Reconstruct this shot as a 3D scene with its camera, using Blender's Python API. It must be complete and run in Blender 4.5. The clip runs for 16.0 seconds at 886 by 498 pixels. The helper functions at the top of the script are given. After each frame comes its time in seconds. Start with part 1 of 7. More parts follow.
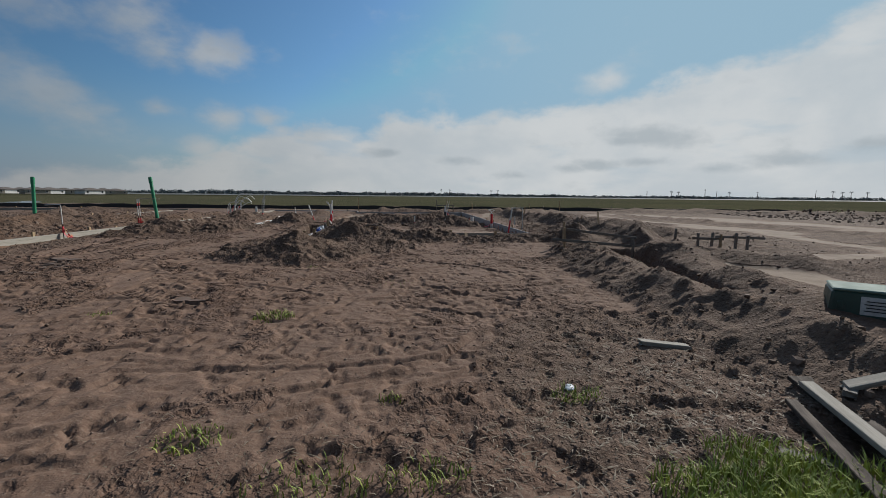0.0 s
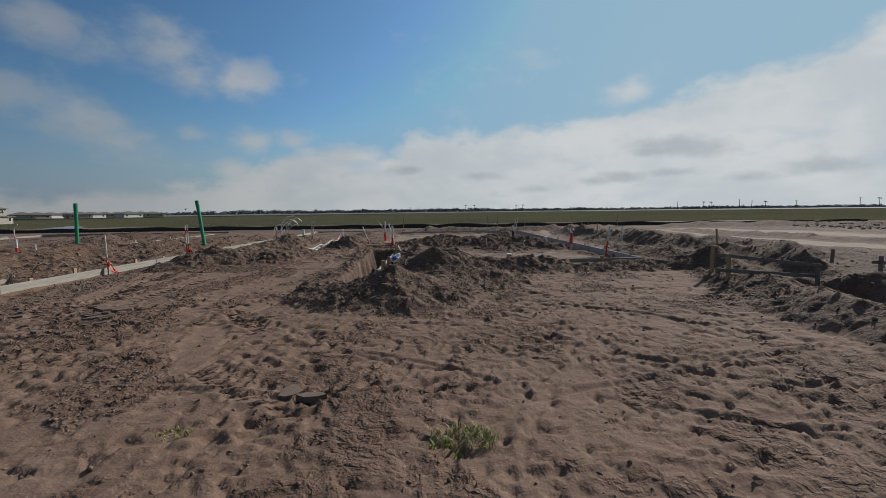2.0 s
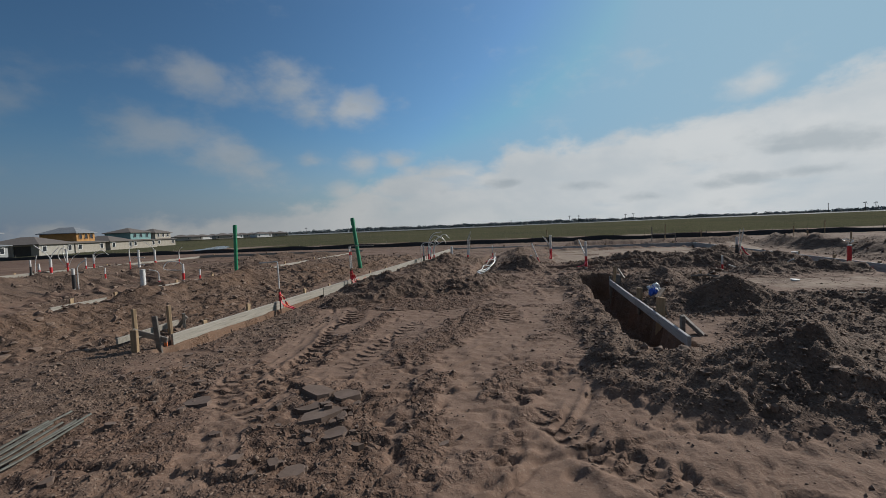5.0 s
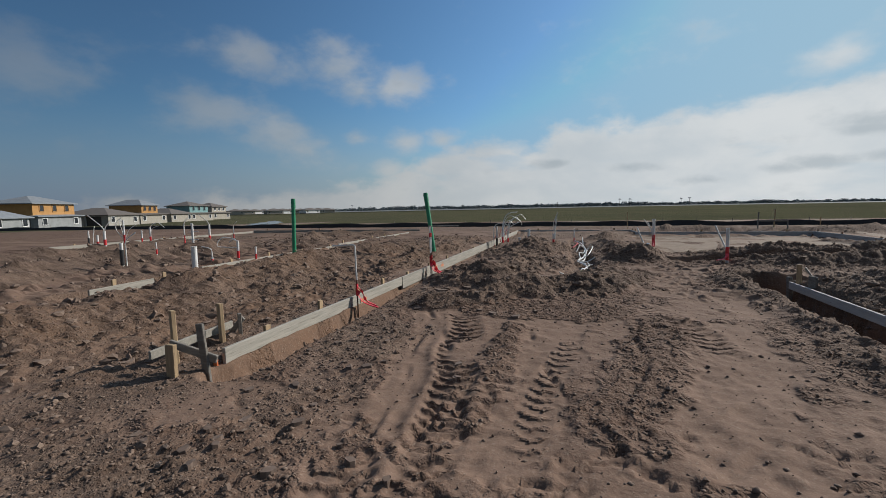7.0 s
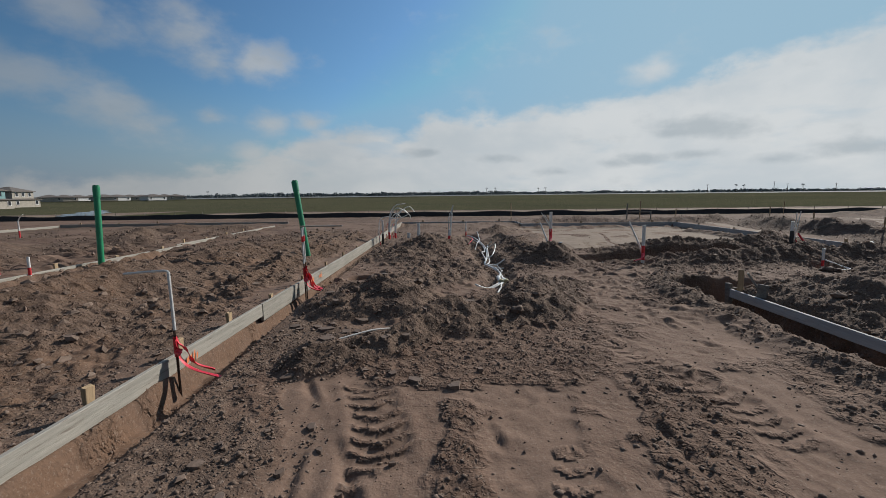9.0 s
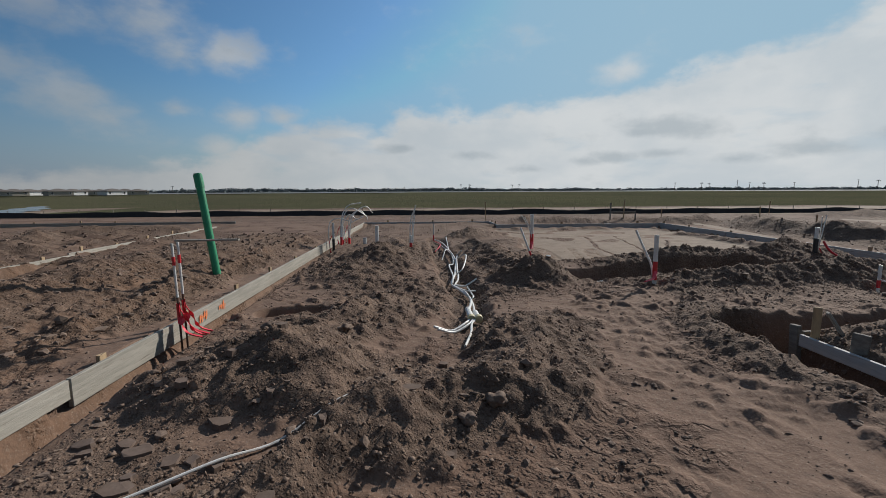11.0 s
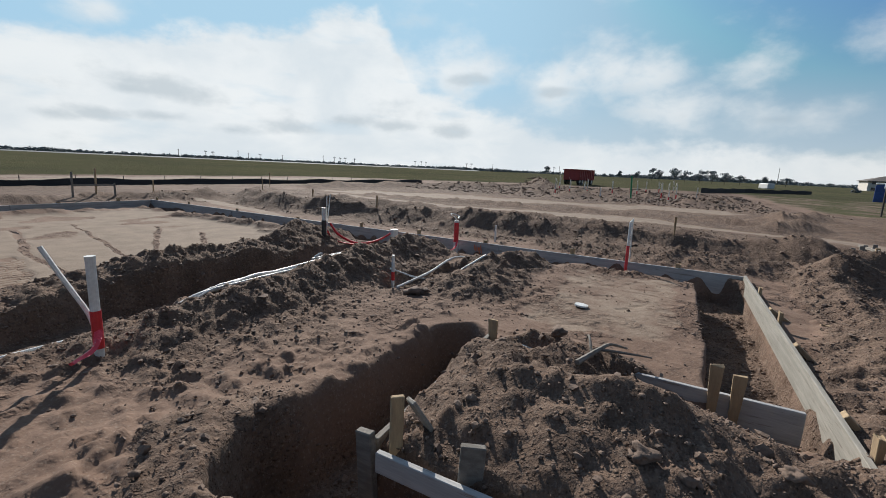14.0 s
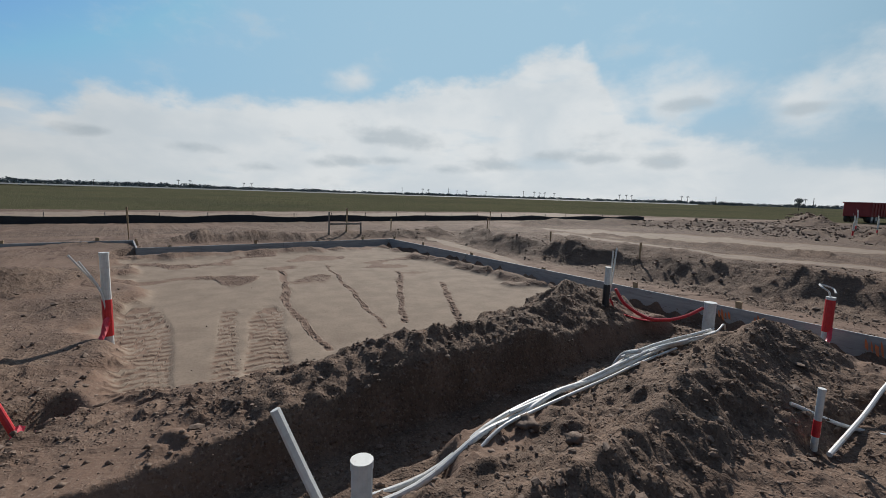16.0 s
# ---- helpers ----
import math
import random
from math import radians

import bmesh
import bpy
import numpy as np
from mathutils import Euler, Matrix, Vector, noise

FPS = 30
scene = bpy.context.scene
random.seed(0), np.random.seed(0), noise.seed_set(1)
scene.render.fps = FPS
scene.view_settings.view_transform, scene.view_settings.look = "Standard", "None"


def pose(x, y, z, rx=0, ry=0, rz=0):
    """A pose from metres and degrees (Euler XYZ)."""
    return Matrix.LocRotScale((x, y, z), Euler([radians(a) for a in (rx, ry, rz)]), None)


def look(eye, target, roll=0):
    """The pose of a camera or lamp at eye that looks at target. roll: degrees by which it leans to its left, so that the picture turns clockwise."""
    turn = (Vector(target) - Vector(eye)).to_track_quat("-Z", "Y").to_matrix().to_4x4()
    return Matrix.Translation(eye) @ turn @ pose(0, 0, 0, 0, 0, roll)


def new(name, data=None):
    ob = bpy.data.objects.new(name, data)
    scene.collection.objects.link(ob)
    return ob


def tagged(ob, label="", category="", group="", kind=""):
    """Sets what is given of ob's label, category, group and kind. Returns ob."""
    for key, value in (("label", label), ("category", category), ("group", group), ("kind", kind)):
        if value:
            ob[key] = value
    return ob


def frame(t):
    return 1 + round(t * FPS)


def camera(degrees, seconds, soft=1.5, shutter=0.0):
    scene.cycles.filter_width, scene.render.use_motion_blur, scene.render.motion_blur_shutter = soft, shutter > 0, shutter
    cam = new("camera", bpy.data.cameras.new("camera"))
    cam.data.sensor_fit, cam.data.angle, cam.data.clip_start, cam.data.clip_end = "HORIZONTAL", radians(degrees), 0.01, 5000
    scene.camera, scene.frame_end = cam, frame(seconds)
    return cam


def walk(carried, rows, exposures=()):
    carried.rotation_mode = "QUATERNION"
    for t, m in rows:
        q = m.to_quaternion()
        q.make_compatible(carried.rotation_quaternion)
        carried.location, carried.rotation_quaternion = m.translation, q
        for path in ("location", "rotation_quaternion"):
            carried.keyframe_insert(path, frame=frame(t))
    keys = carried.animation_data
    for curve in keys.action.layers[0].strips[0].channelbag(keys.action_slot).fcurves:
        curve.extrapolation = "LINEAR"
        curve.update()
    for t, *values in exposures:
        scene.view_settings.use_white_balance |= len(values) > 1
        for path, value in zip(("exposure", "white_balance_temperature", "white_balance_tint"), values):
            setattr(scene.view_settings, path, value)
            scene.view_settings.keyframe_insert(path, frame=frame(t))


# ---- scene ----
cam = camera(90.8, 16.0, soft=0.9)
PATH = [
    (0, (0.222, -0.027, 1.34), (0.378, 1.952, 1.097), 0.6),
    (0.5, (-0.124, 0.489, 1.38), (0.104, 2.463, 1.157), -0.2),
    (1, (-0.502, 1.084, 1.385), (-0.304, 3.062, 1.168), -0.3),
    (1.5, (-0.953, 1.589, 1.401), (-0.883, 3.579, 1.211), -0.6),
    (2, (-1.367, 2.026, 1.449), (-1.321, 4.018, 1.277), -0.7),
    (2.5, (-1.835, 2.537, 1.466), (-1.863, 4.532, 1.326), -0.1),
    (3, (-2.352, 2.942, 1.486), (-2.4, 4.938, 1.365), 0.3),
    (3.5, (-2.783, 3.38, 1.493), (-2.838, 5.377, 1.384), -0.3),
    (4, (-3.241, 3.808, 1.515), (-3.361, 5.802, 1.43), -0.9),
    (4.5, (-3.68, 4.248, 1.516), (-3.856, 6.238, 1.429), -1.6),
    (5, (-4.14, 4.779, 1.516), (-4.543, 6.735, 1.417), -2.4),
    (5.2, (-4.347, 4.937, 1.464), (-4.804, 6.882, 1.376), -2.0),
    (7.5, (-6.056, 6.983, 1.522), (-6.646, 8.882, 1.313), -1.2),
    (8, (-6.338, 7.457, 1.548), (-6.737, 9.403, 1.322), -1.3),
    (8.5, (-6.495, 8.028, 1.579), (-6.592, 10.01, 1.333), -0.9),
    (10.8, (-6.31, 10.53, 1.648), (-6.266, 12.513, 1.394), -0.4),
    (11, (-6.194, 10.74, 1.644), (-6.108, 12.721, 1.379), -0.3),
    (11.5, (-5.897, 11.2, 1.676), (-5.231, 13.064, 1.39), 0.8),
    (12, (-5.566, 11.612, 1.666), (-4.174, 12.999, 1.294), 1.3),
    (12.5, (-5.151, 11.98, 1.676), (-3.355, 12.763, 1.271), 1.6),
    (13, (-4.838, 12.43, 1.669), (-2.939, 12.889, 1.243), 2.1),
    (13.5, (-4.492, 12.868, 1.646), (-2.599, 13.357, 1.225), 2.6),
    (14, (-4.165, 13.471, 1.684), (-2.439, 14.414, 1.32), 2.6),
    (14.5, (-3.931, 14.051, 1.7), (-2.3, 15.146, 1.326), 3.1),
    (15, (-3.687, 14.637, 1.733), (-2.267, 15.991, 1.345), 1.1),
    (15.5, (-3.486, 15.312, 1.741), (-2.131, 16.757, 1.465), 1.7),
    (16, (-3.261, 15.956, 1.736), (-2.1, 17.566, 1.491), 1.8),
]
walk(cam, [(t, look(eye, target, roll)) for t, eye, target, roll in PATH],
     exposures=[(0.0, -0.20, 6440, 10), (5.0, -0.20, 6440, 10), (7.5, -0.02, 6440, 10), (8.5, -0.1, 6440, 10), (10.8, -0.13, 6440, 10), (12.0, 0.03, 6440, 10), (13.2, 0.36, 6440, 10), (14.0, 0.30, 6440, 10), (14.7, 0.15, 6440, 10), (16.0, 0.04, 6440, 10)])

# ---- light: low morning sun ahead to the right, broken cloud ----
SUN_AZ, SUN_EL = 46.0, 30.0
sun = new("sun", bpy.data.lights.new("sun", "SUN"))
sun.data.energy, sun.data.angle, sun.data.color = 4.9, radians(0.6), (1.0, 0.94, 0.86)
sun.matrix_world = look((60 * math.sin(radians(SUN_AZ)), 60 * math.cos(radians(SUN_AZ)), 60 * math.tan(radians(SUN_EL))), (0, 0, 0))


def node(tree, kind, inputs=()):
    n = tree.nodes.new(kind)
    for k, v in dict(inputs).items():
        if hasattr(v, "is_output"):
            tree.links.new(v, n.inputs[k])
        else:
            n.inputs[k].default_value = v
    return n


def calc(tree, op, a, b=0.0, c=0.0):
    n = node(tree, "ShaderNodeMath")
    n.operation = op
    for k, v in enumerate((a, b, c)):
        if hasattr(v, "is_output"):
            tree.links.new(v, n.inputs[k])
        else:
            n.inputs[k].default_value = v
    return n.outputs[0]


def span(tree, v, lo, hi, to_lo=0.0, to_hi=1.0):
    n = node(tree, "ShaderNodeMapRange", {"Value": v, "From Min": lo, "From Max": hi, "To Min": to_lo, "To Max": to_hi})
    n.interpolation_type = "SMOOTHSTEP"
    return n.outputs[0]


def blend(tree, fac, a, b, mode="MIX"):
    n = node(tree, "ShaderNodeMix")
    n.data_type, n.blend_type = "RGBA", mode
    for k, v in ((0, fac), (6, a), (7, b)):
        if hasattr(v, "is_output"):
            tree.links.new(v, n.inputs[k])
        else:
            n.inputs[k].default_value = v if k == 0 else (*v[:3], 1.0)
    return n.outputs[2]


# loose clouds: bearing, height, size
PUFFS = [(-30.5, 16.8, 0.15), (-27.5, 14.6, 0.13), (-23.5, 14.6, 0.11), (-44.4, 11.6, 0.14), (-41, 17.8, 0.10), (-36.5, 9.6, 0.13), (-34, 7.5, 0.10), (-28, 9, 0.06), (-21.6, 8.6, 0.07), (-60, 13, 0.16), (24, 13.2, 0.075), (-24, 5.0, 0.06), (-17, 8.8, 0.07),
         (56, 10.5, 0.15), (61.5, 11.6, 0.15), (65.5, 12.2, 0.14), (73.5, 10.4, 0.14), (80, 12.6, 0.15), (84.5, 11.8, 0.13), (94.6, 11.5, 0.10), (87.5, 7.8, 0.13), (96, 7.0, 0.11), (100, 6.8, 0.10), (106.7, 13.2, 0.13), (112, 11.3, 0.16), (109.7, 6.4, 0.08), (115, 6, 0.07),
         (125, 9, 0.18), (140, 15, 0.3), (-90, 12, 0.3), (-130, 18, 0.35), (180, 14, 0.35)]
# upper edge of the cloud bank: bearing, height
BANK = [(-180, 6), (-60, 1), (-45, 2), (-30, 3.2), (-23, 4.5), (-16.4, 9.0), (-9, 8.6), (-6, 7.2), (-2, 10), (4, 9.8), (11, 10.2), (18, 11), (25, 12.2), (31, 13.5), (37, 14.2), (41.5, 15), (45, 16.6), (48.5, 18.2), (52, 17.4), (54.5, 13.6), (58, 10), (64, 8), (75, 5), (90, 4), (115, 3), (180, 6)]
# grey undersides: bearing, height, length
SHADES = [(29.8, 6.9, 0.13), (26.8, 6.6, 0.08), (19.8, 3.5, 0.07), (23.8, 3.9, 0.08), (28.8, 4.1, 0.08), (42.5, 4.0, 0.10), (5.6, 4.5, 0.08), (48.2, 5.3, 0.11), (54.6, 4.9, 0.08), (36.0, 3.2, 0.07), (14, 2.6, 0.08), (62, 4.6, 0.09), (73.9, 9.6, 0.07), (97, 6.4, 0.07), (64.5, 10.8, 0.08), (-3, 5.4, 0.07)]


def make_world():
    w = bpy.data.worlds.new("sky")
    scene.world = w
    w.use_nodes = True
    t = w.node_tree
    t.nodes.clear()
    sky = node(t, "ShaderNodeTexSky")
    sky.sky_type, sky.sun_disc, sky.sun_elevation, sky.sun_rotation = "NISHITA", False, radians(SUN_EL), radians(SUN_AZ)
    sky.air_density, sky.dust_density, sky.ozone_density = 1.0, 1.2, 2.0
    way = node(t, "ShaderNodeTexCoord").outputs["Generated"]
    tall = node(t, "ShaderNodeMapping", {"Vector": way, "Scale": (1, 1, 1.8)}).outputs[0]
    xyz = node(t, "ShaderNodeSeparateXYZ", {0: way})
    dx, dy, dz = xyz.outputs
    up = calc(t, "MAXIMUM", dz, 0.0)
    lift = calc(t, "ADD", up, 0.16)
    flat = node(t, "ShaderNodeCombineXYZ", {0: calc(t, "DIVIDE", dx, lift), 1: calc(t, "DIVIDE", dy, lift), 2: 0.3})
    puff = node(t, "ShaderNodeTexNoise", {"Vector": tall, "Scale": 4.2, "Detail": 9.0, "Roughness": 0.55, "Distortion": 0.2}).outputs[0]
    fine = node(t, "ShaderNodeTexNoise", {"Vector": tall, "Scale": 11.0, "Detail": 7.0, "Roughness": 0.58}).outputs[0]
    lens = node(t, "ShaderNodeMapping", {"Vector": way, "Scale": (5.5, 5.5, 22.0)}).outputs[0]
    streak = node(t, "ShaderNodeTexNoise", {"Vector": lens, "Scale": 1.0, "Detail": 5.0, "Roughness": 0.5}).outputs[0]
    # a bank of cloud under the sun, its upper edge falling away to either side
    side = calc(t, "ADD", calc(t, "MULTIPLY", dx, 0.80), calc(t, "MULTIPLY", dy, 0.60))
    past = calc(t, "SUBTRACT", calc(t, "MULTIPLY", dx, 0.57), calc(t, "MULTIPLY", dy, 0.82))
    ramp = node(t, "ShaderNodeValToRGB", {0: calc(t, "MULTIPLY_ADD", calc(t, "ARCTAN2", dx, dy), 0.5 / math.pi, 0.5)})
    stops = ramp.color_ramp.elements
    for k, (az, el) in enumerate(BANK):
        e = stops[0] if k == 0 else stops[len(stops) - 1] if k == len(BANK) - 1 else stops.new(az / 360 + 0.5)
        e.color = (math.sin(radians(el)),) * 3 + (1.0,)
    wisp = calc(t, "ADD", calc(t, "MULTIPLY", calc(t, "SUBTRACT", puff, 0.5), 0.10), calc(t, "MULTIPLY", calc(t, "SUBTRACT", fine, 0.5), 0.10))
    bank = span(t, calc(t, "ADD", calc(t, "SUBTRACT", ramp.outputs[0], dz), wisp), -0.012, 0.030)
    # thin gaps of blue in the bank
    bank = calc(t, "MULTIPLY", bank, calc(t, "SUBTRACT", 1.0, calc(t, "MULTIPLY", span(t, streak, 0.55, 0.72), 0.35)))
    bump = 0.0
    for az, el, size in PUFFS:
        c = (math.sin(radians(az)) * math.cos(radians(el)), math.cos(radians(az)) * math.cos(radians(el)), 1.8 * math.sin(radians(el)))
        d = node(t, "ShaderNodeVectorMath", {0: tall, 1: c})
        d.operation = "DISTANCE"
        bump = calc(t, "MAXIMUM", calc(t, "MULTIPLY_ADD", d.outputs["Value"], -1.0 / size, 1.0), bump)
    ragged = calc(t, "ADD", calc(t, "MULTIPLY", calc(t, "SUBTRACT", puff, 0.5), 0.8), calc(t, "MULTIPLY", calc(t, "SUBTRACT", fine, 0.5), 0.80))
    loose = span(t, calc(t, "ADD", calc(t, "MULTIPLY", bump, 0.55), ragged), 0.04, 0.60)
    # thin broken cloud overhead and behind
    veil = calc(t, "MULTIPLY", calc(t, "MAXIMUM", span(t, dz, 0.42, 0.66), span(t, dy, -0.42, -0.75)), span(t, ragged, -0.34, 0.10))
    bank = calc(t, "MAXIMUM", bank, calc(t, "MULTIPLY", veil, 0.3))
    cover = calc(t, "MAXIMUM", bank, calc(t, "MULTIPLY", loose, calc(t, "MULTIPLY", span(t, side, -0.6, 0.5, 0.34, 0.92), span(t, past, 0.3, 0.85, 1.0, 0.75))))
    haze = span(t, dz, 0.22, 0.0)
    body = blend(t, span(t, puff, 0.35, 0.65), (0.64, 0.69, 0.72), (0.78, 0.80, 0.80))
    low = node(t, "ShaderNodeMapping", {"Vector": way, "Scale": (1, 1, 4.5)}).outputs[0]
    shade = 0.0
    for az, el, size in SHADES:
        c = (math.sin(radians(az)) * math.cos(radians(el)), math.cos(radians(az)) * math.cos(radians(el)), 4.5 * math.sin(radians(el)))
        d = node(t, "ShaderNodeVectorMath", {0: low, 1: c})
        d.operation = "DISTANCE"
        shade = calc(t, "MAXIMUM", calc(t, "MULTIPLY_ADD", d.outputs["Value"], -1.0 / size, 1.0), shade)
    shade = span(t, calc(t, "ADD", shade, calc(t, "MULTIPLY", ragged, 2.6)), 0.15, 1.05)
    body = blend(t, calc(t, "MULTIPLY", shade, 0.62), body, (0.40, 0.46, 0.50))
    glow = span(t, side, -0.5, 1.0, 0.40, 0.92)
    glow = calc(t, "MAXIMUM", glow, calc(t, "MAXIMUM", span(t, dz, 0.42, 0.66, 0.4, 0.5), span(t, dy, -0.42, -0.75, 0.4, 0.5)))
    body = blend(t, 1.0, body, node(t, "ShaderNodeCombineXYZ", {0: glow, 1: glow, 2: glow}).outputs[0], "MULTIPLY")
    blue = blend(t, 1.0, sky.outputs[0], (0.070, 0.104, 0.124), "MULTIPLY")
    dim = span(t, side, -0.7, 0.8, 0.50, 1.0)
    blue = blend(t, 1.0, blue, node(t, "ShaderNodeCombineXYZ", {0: dim, 1: dim, 2: dim}).outputs[0], "MULTIPLY")
    blue = blend(t, 1.0, blue, blend(t, span(t, side, 0.25, 0.95), (0.20, 0.43, 0.64), (0.34, 0.52, 0.655)), "DARKEN")
    far_right = span(t, past, 0.1, 0.85, 1.0, 0.62)
    blue = blend(t, 1.0, blue, node(t, "ShaderNodeCombineXYZ", {0: far_right, 1: far_right, 2: far_right}).outputs[0], "MULTIPLY")
    pale = blend(t, span(t, side, -0.5, 0.9), (0.165, 0.208, 0.30), (0.47, 0.54, 0.585))
    clear = blend(t, calc(t, "MULTIPLY", haze, 0.75), blue, pale)
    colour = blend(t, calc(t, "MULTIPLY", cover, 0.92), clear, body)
    back = node(t, "ShaderNodeBackground", {"Color": colour, "Strength": 1.0})
    out = node(t, "ShaderNodeOutputWorld")
    t.links.new(back.outputs[0], out.inputs[0])


make_world()


# ---- materials ----
def material(name, colour, other=None, scale=6.0, rough=0.8, bump=0.2, metal=0.0, grain=None, specks=0.0, speck=(0.1, 0.08, 0.06), per_object=0.0, stretch=(1, 1, 1), emit=0.0):
    """A surface of two mixed tones at two scales, with relief and stains."""
    m = bpy.data.materials.new(name)
    m.use_nodes = True
    t = m.node_tree
    b = t.nodes["Principled BSDF"]
    at = node(t, "ShaderNodeMapping", {"Vector": node(t, "ShaderNodeTexCoord").outputs["Object"], "Scale": stretch}).outputs[0]
    n1 = node(t, "ShaderNodeTexNoise", {"Vector": at, "Scale": scale, "Detail": 5.0, "Roughness": 0.6}).outputs[0]
    n2 = node(t, "ShaderNodeTexNoise", {"Vector": at, "Scale": scale * 7.3, "Detail": 3.0, "Roughness": 0.6}).outputs[0]
    c = blend(t, span(t, n1, 0.35, 0.65), colour, other or tuple(v * 0.75 for v in colour))
    c = blend(t, calc(t, "MULTIPLY", span(t, n2, 0.4, 0.7), 0.35), c, tuple(v * 0.6 for v in colour))
    if specks:
        n3 = node(t, "ShaderNodeTexNoise", {"Vector": at, "Scale": scale * 2.1, "Detail": 6.0, "Roughness": 0.7}).outputs[0]
        c = blend(t, calc(t, "MULTIPLY", span(t, n3, 0.56, 0.68), specks), c, speck)
    if per_object:
        r = node(t, "ShaderNodeObjectInfo").outputs["Random"]
        v = calc(t, "MULTIPLY_ADD", r, per_object, 1.0 - per_object / 2)
        c = blend(t, 1.0, c, node(t, "ShaderNodeCombineXYZ", {0: v, 1: v, 2: v}).outputs[0], "MULTIPLY")
    t.links.new(c, b.inputs["Base Color"])
    t.links.new(span(t, n1, 0.2, 0.8, rough - 0.08, min(1.0, rough + 0.08)), b.inputs["Roughness"])
    b.inputs["Metallic"].default_value = metal
    if bump:
        bm_ = node(t, "ShaderNodeBump", {"Height": calc(t, "ADD", n1, calc(t, "MULTIPLY", n2, 0.5)), "Strength": bump, "Distance": 0.01})
        t.links.new(bm_.outputs[0], b.inputs["Normal"])
    return m


def attribute(t, name):
    n = node(t, "ShaderNodeAttribute")
    n.attribute_name = name
    return n.outputs["Fac"]


def make_soil():
    m = bpy.data.materials.new("soil")
    m.use_nodes = True
    t = m.node_tree
    b = t.nodes["Principled BSDF"]
    at = node(t, "ShaderNodeTexCoord").outputs["Object"]

    def ns(scale, detail=4.0, rough=0.6):
        return node(t, "ShaderNodeTexNoise", {"Vector": at, "Scale": scale, "Detail": detail, "Roughness": rough}).outputs[0]

    dug = attribute(t, "dug")
    # sand of the pads, and the painted wet sheen of the east strips
    sand = attribute(t, "sand")
    grass = attribute(t, "grass")
    road = attribute(t, "clay")
    big, mid, small, tiny = ns(0.55), ns(2.7), ns(14.0, 5.0), ns(52.0, 3.0)
    crumb = attribute(t, "crumb")
    tan = blend(t, span(t, mid, 0.35, 0.65), (0.132, 0.083, 0.060), (0.183, 0.120, 0.089))
    tan = blend(t, calc(t, "MULTIPLY", span(t, big, 0.4, 0.7), 0.5), tan, (0.113, 0.068, 0.047))
    tan = blend(t, calc(t, "MULTIPLY", crumb, 0.5), tan, (0.097, 0.058, 0.039))
    tan = blend(t, span(t, crumb, 0.28, 0.02, 0.0, 0.55), tan, (0.232, 0.153, 0.111))
    dark = blend(t, span(t, mid, 0.35, 0.62), (0.104, 0.069, 0.050), (0.164, 0.110, 0.080))
    dark = blend(t, calc(t, "MULTIPLY", span(t, small, 0.55, 0.75), 0.5), dark, (0.235, 0.172, 0.130))
    pale = blend(t, span(t, mid, 0.3, 0.7), (0.203, 0.155, 0.117), (0.262, 0.203, 0.153))
    clay = blend(t, span(t, mid, 0.3, 0.7), (0.169, 0.099, 0.060), (0.127, 0.076, 0.049))
    d = span(t, calc(t, "ADD", dug, calc(t, "MULTIPLY", calc(t, "SUBTRACT", mid, 0.5), 0.8)), 0.25, 0.75)
    s = span(t, calc(t, "ADD", sand, calc(t, "MULTIPLY", calc(t, "SUBTRACT", mid, 0.5), 0.7)), 0.35, 0.65)
    c = blend(t, d, tan, dark)
    c = blend(t, s, c, pale)
    c = blend(t, road, c, clay)
    gcol = blend(t, span(t, ns(0.02, 6.0, 0.7), 0.35, 0.65), (0.088, 0.090, 0.050), (0.060, 0.066, 0.040))
    gcol = blend(t, span(t, ns(0.25, 6.0, 0.7), 0.45, 0.75), gcol, (0.088, 0.080, 0.054))
    g = span(t, calc(t, "ADD", grass, calc(t, "MULTIPLY", calc(t, "SUBTRACT", ns(0.35, 6.0), 0.5), 0.9)), 0.4, 0.6)
    c = blend(t, g, c, gcol)
    c = blend(t, calc(t, "MULTIPLY", calc(t, "MULTIPLY", span(t, small, 0.5, 0.3), calc(t, "SUBTRACT", 1.0, s)), 0.3), c, (0.09, 0.065, 0.05))
    c = blend(t, calc(t, "MULTIPLY", span(t, tiny, 0.55, 0.68), 0.45), c, (0.27, 0.21, 0.165))
    # dark flecks from noise: shade of small creases painted into the soil
    crease_shade = calc(t, "MULTIPLY", span(t, ns(34.0, 4.0, 0.65), 0.52, 0.36), calc(t, "MULTIPLY_ADD", d, 0.35, 0.22))
    c = blend(t, crease_shade, c, (0.078, 0.056, 0.044))
    t.links.new(c, b.inputs["Base Color"])
    b.inputs["Roughness"].default_value = 0.95
    t.links.new(calc(t, "MULTIPLY_ADD", g, -0.2, 0.2), b.inputs["Specular IOR Level"])
    # relief in metres: trodden flakes, crumbs and grain
    bent = node(t, "ShaderNodeVectorMath", {0: node(t, "ShaderNodeTexNoise", {"Vector": at, "Scale": 3.0, "Detail": 2.0}).outputs["Color"], 1: (0.25, 0.25, 0.25), 2: at})
    bent.operation = "MULTIPLY_ADD"
    def crust(scale):
        return node(t, "ShaderNodeTexNoise", {"Vector": bent.outputs[0], "Scale": scale, "Detail": 2.5, "Roughness": 0.5}).outputs[0]
    flakes = calc(t, "ADD", calc(t, "MULTIPLY", span(t, crust(5.5), 0.44, 0.56), 0.007), calc(t, "MULTIPLY", span(t, crust(12.0), 0.43, 0.57), 0.005))
    flakes = calc(t, "ADD", flakes, calc(t, "MULTIPLY", ns(24.0, 4.0, 0.6), 0.010))
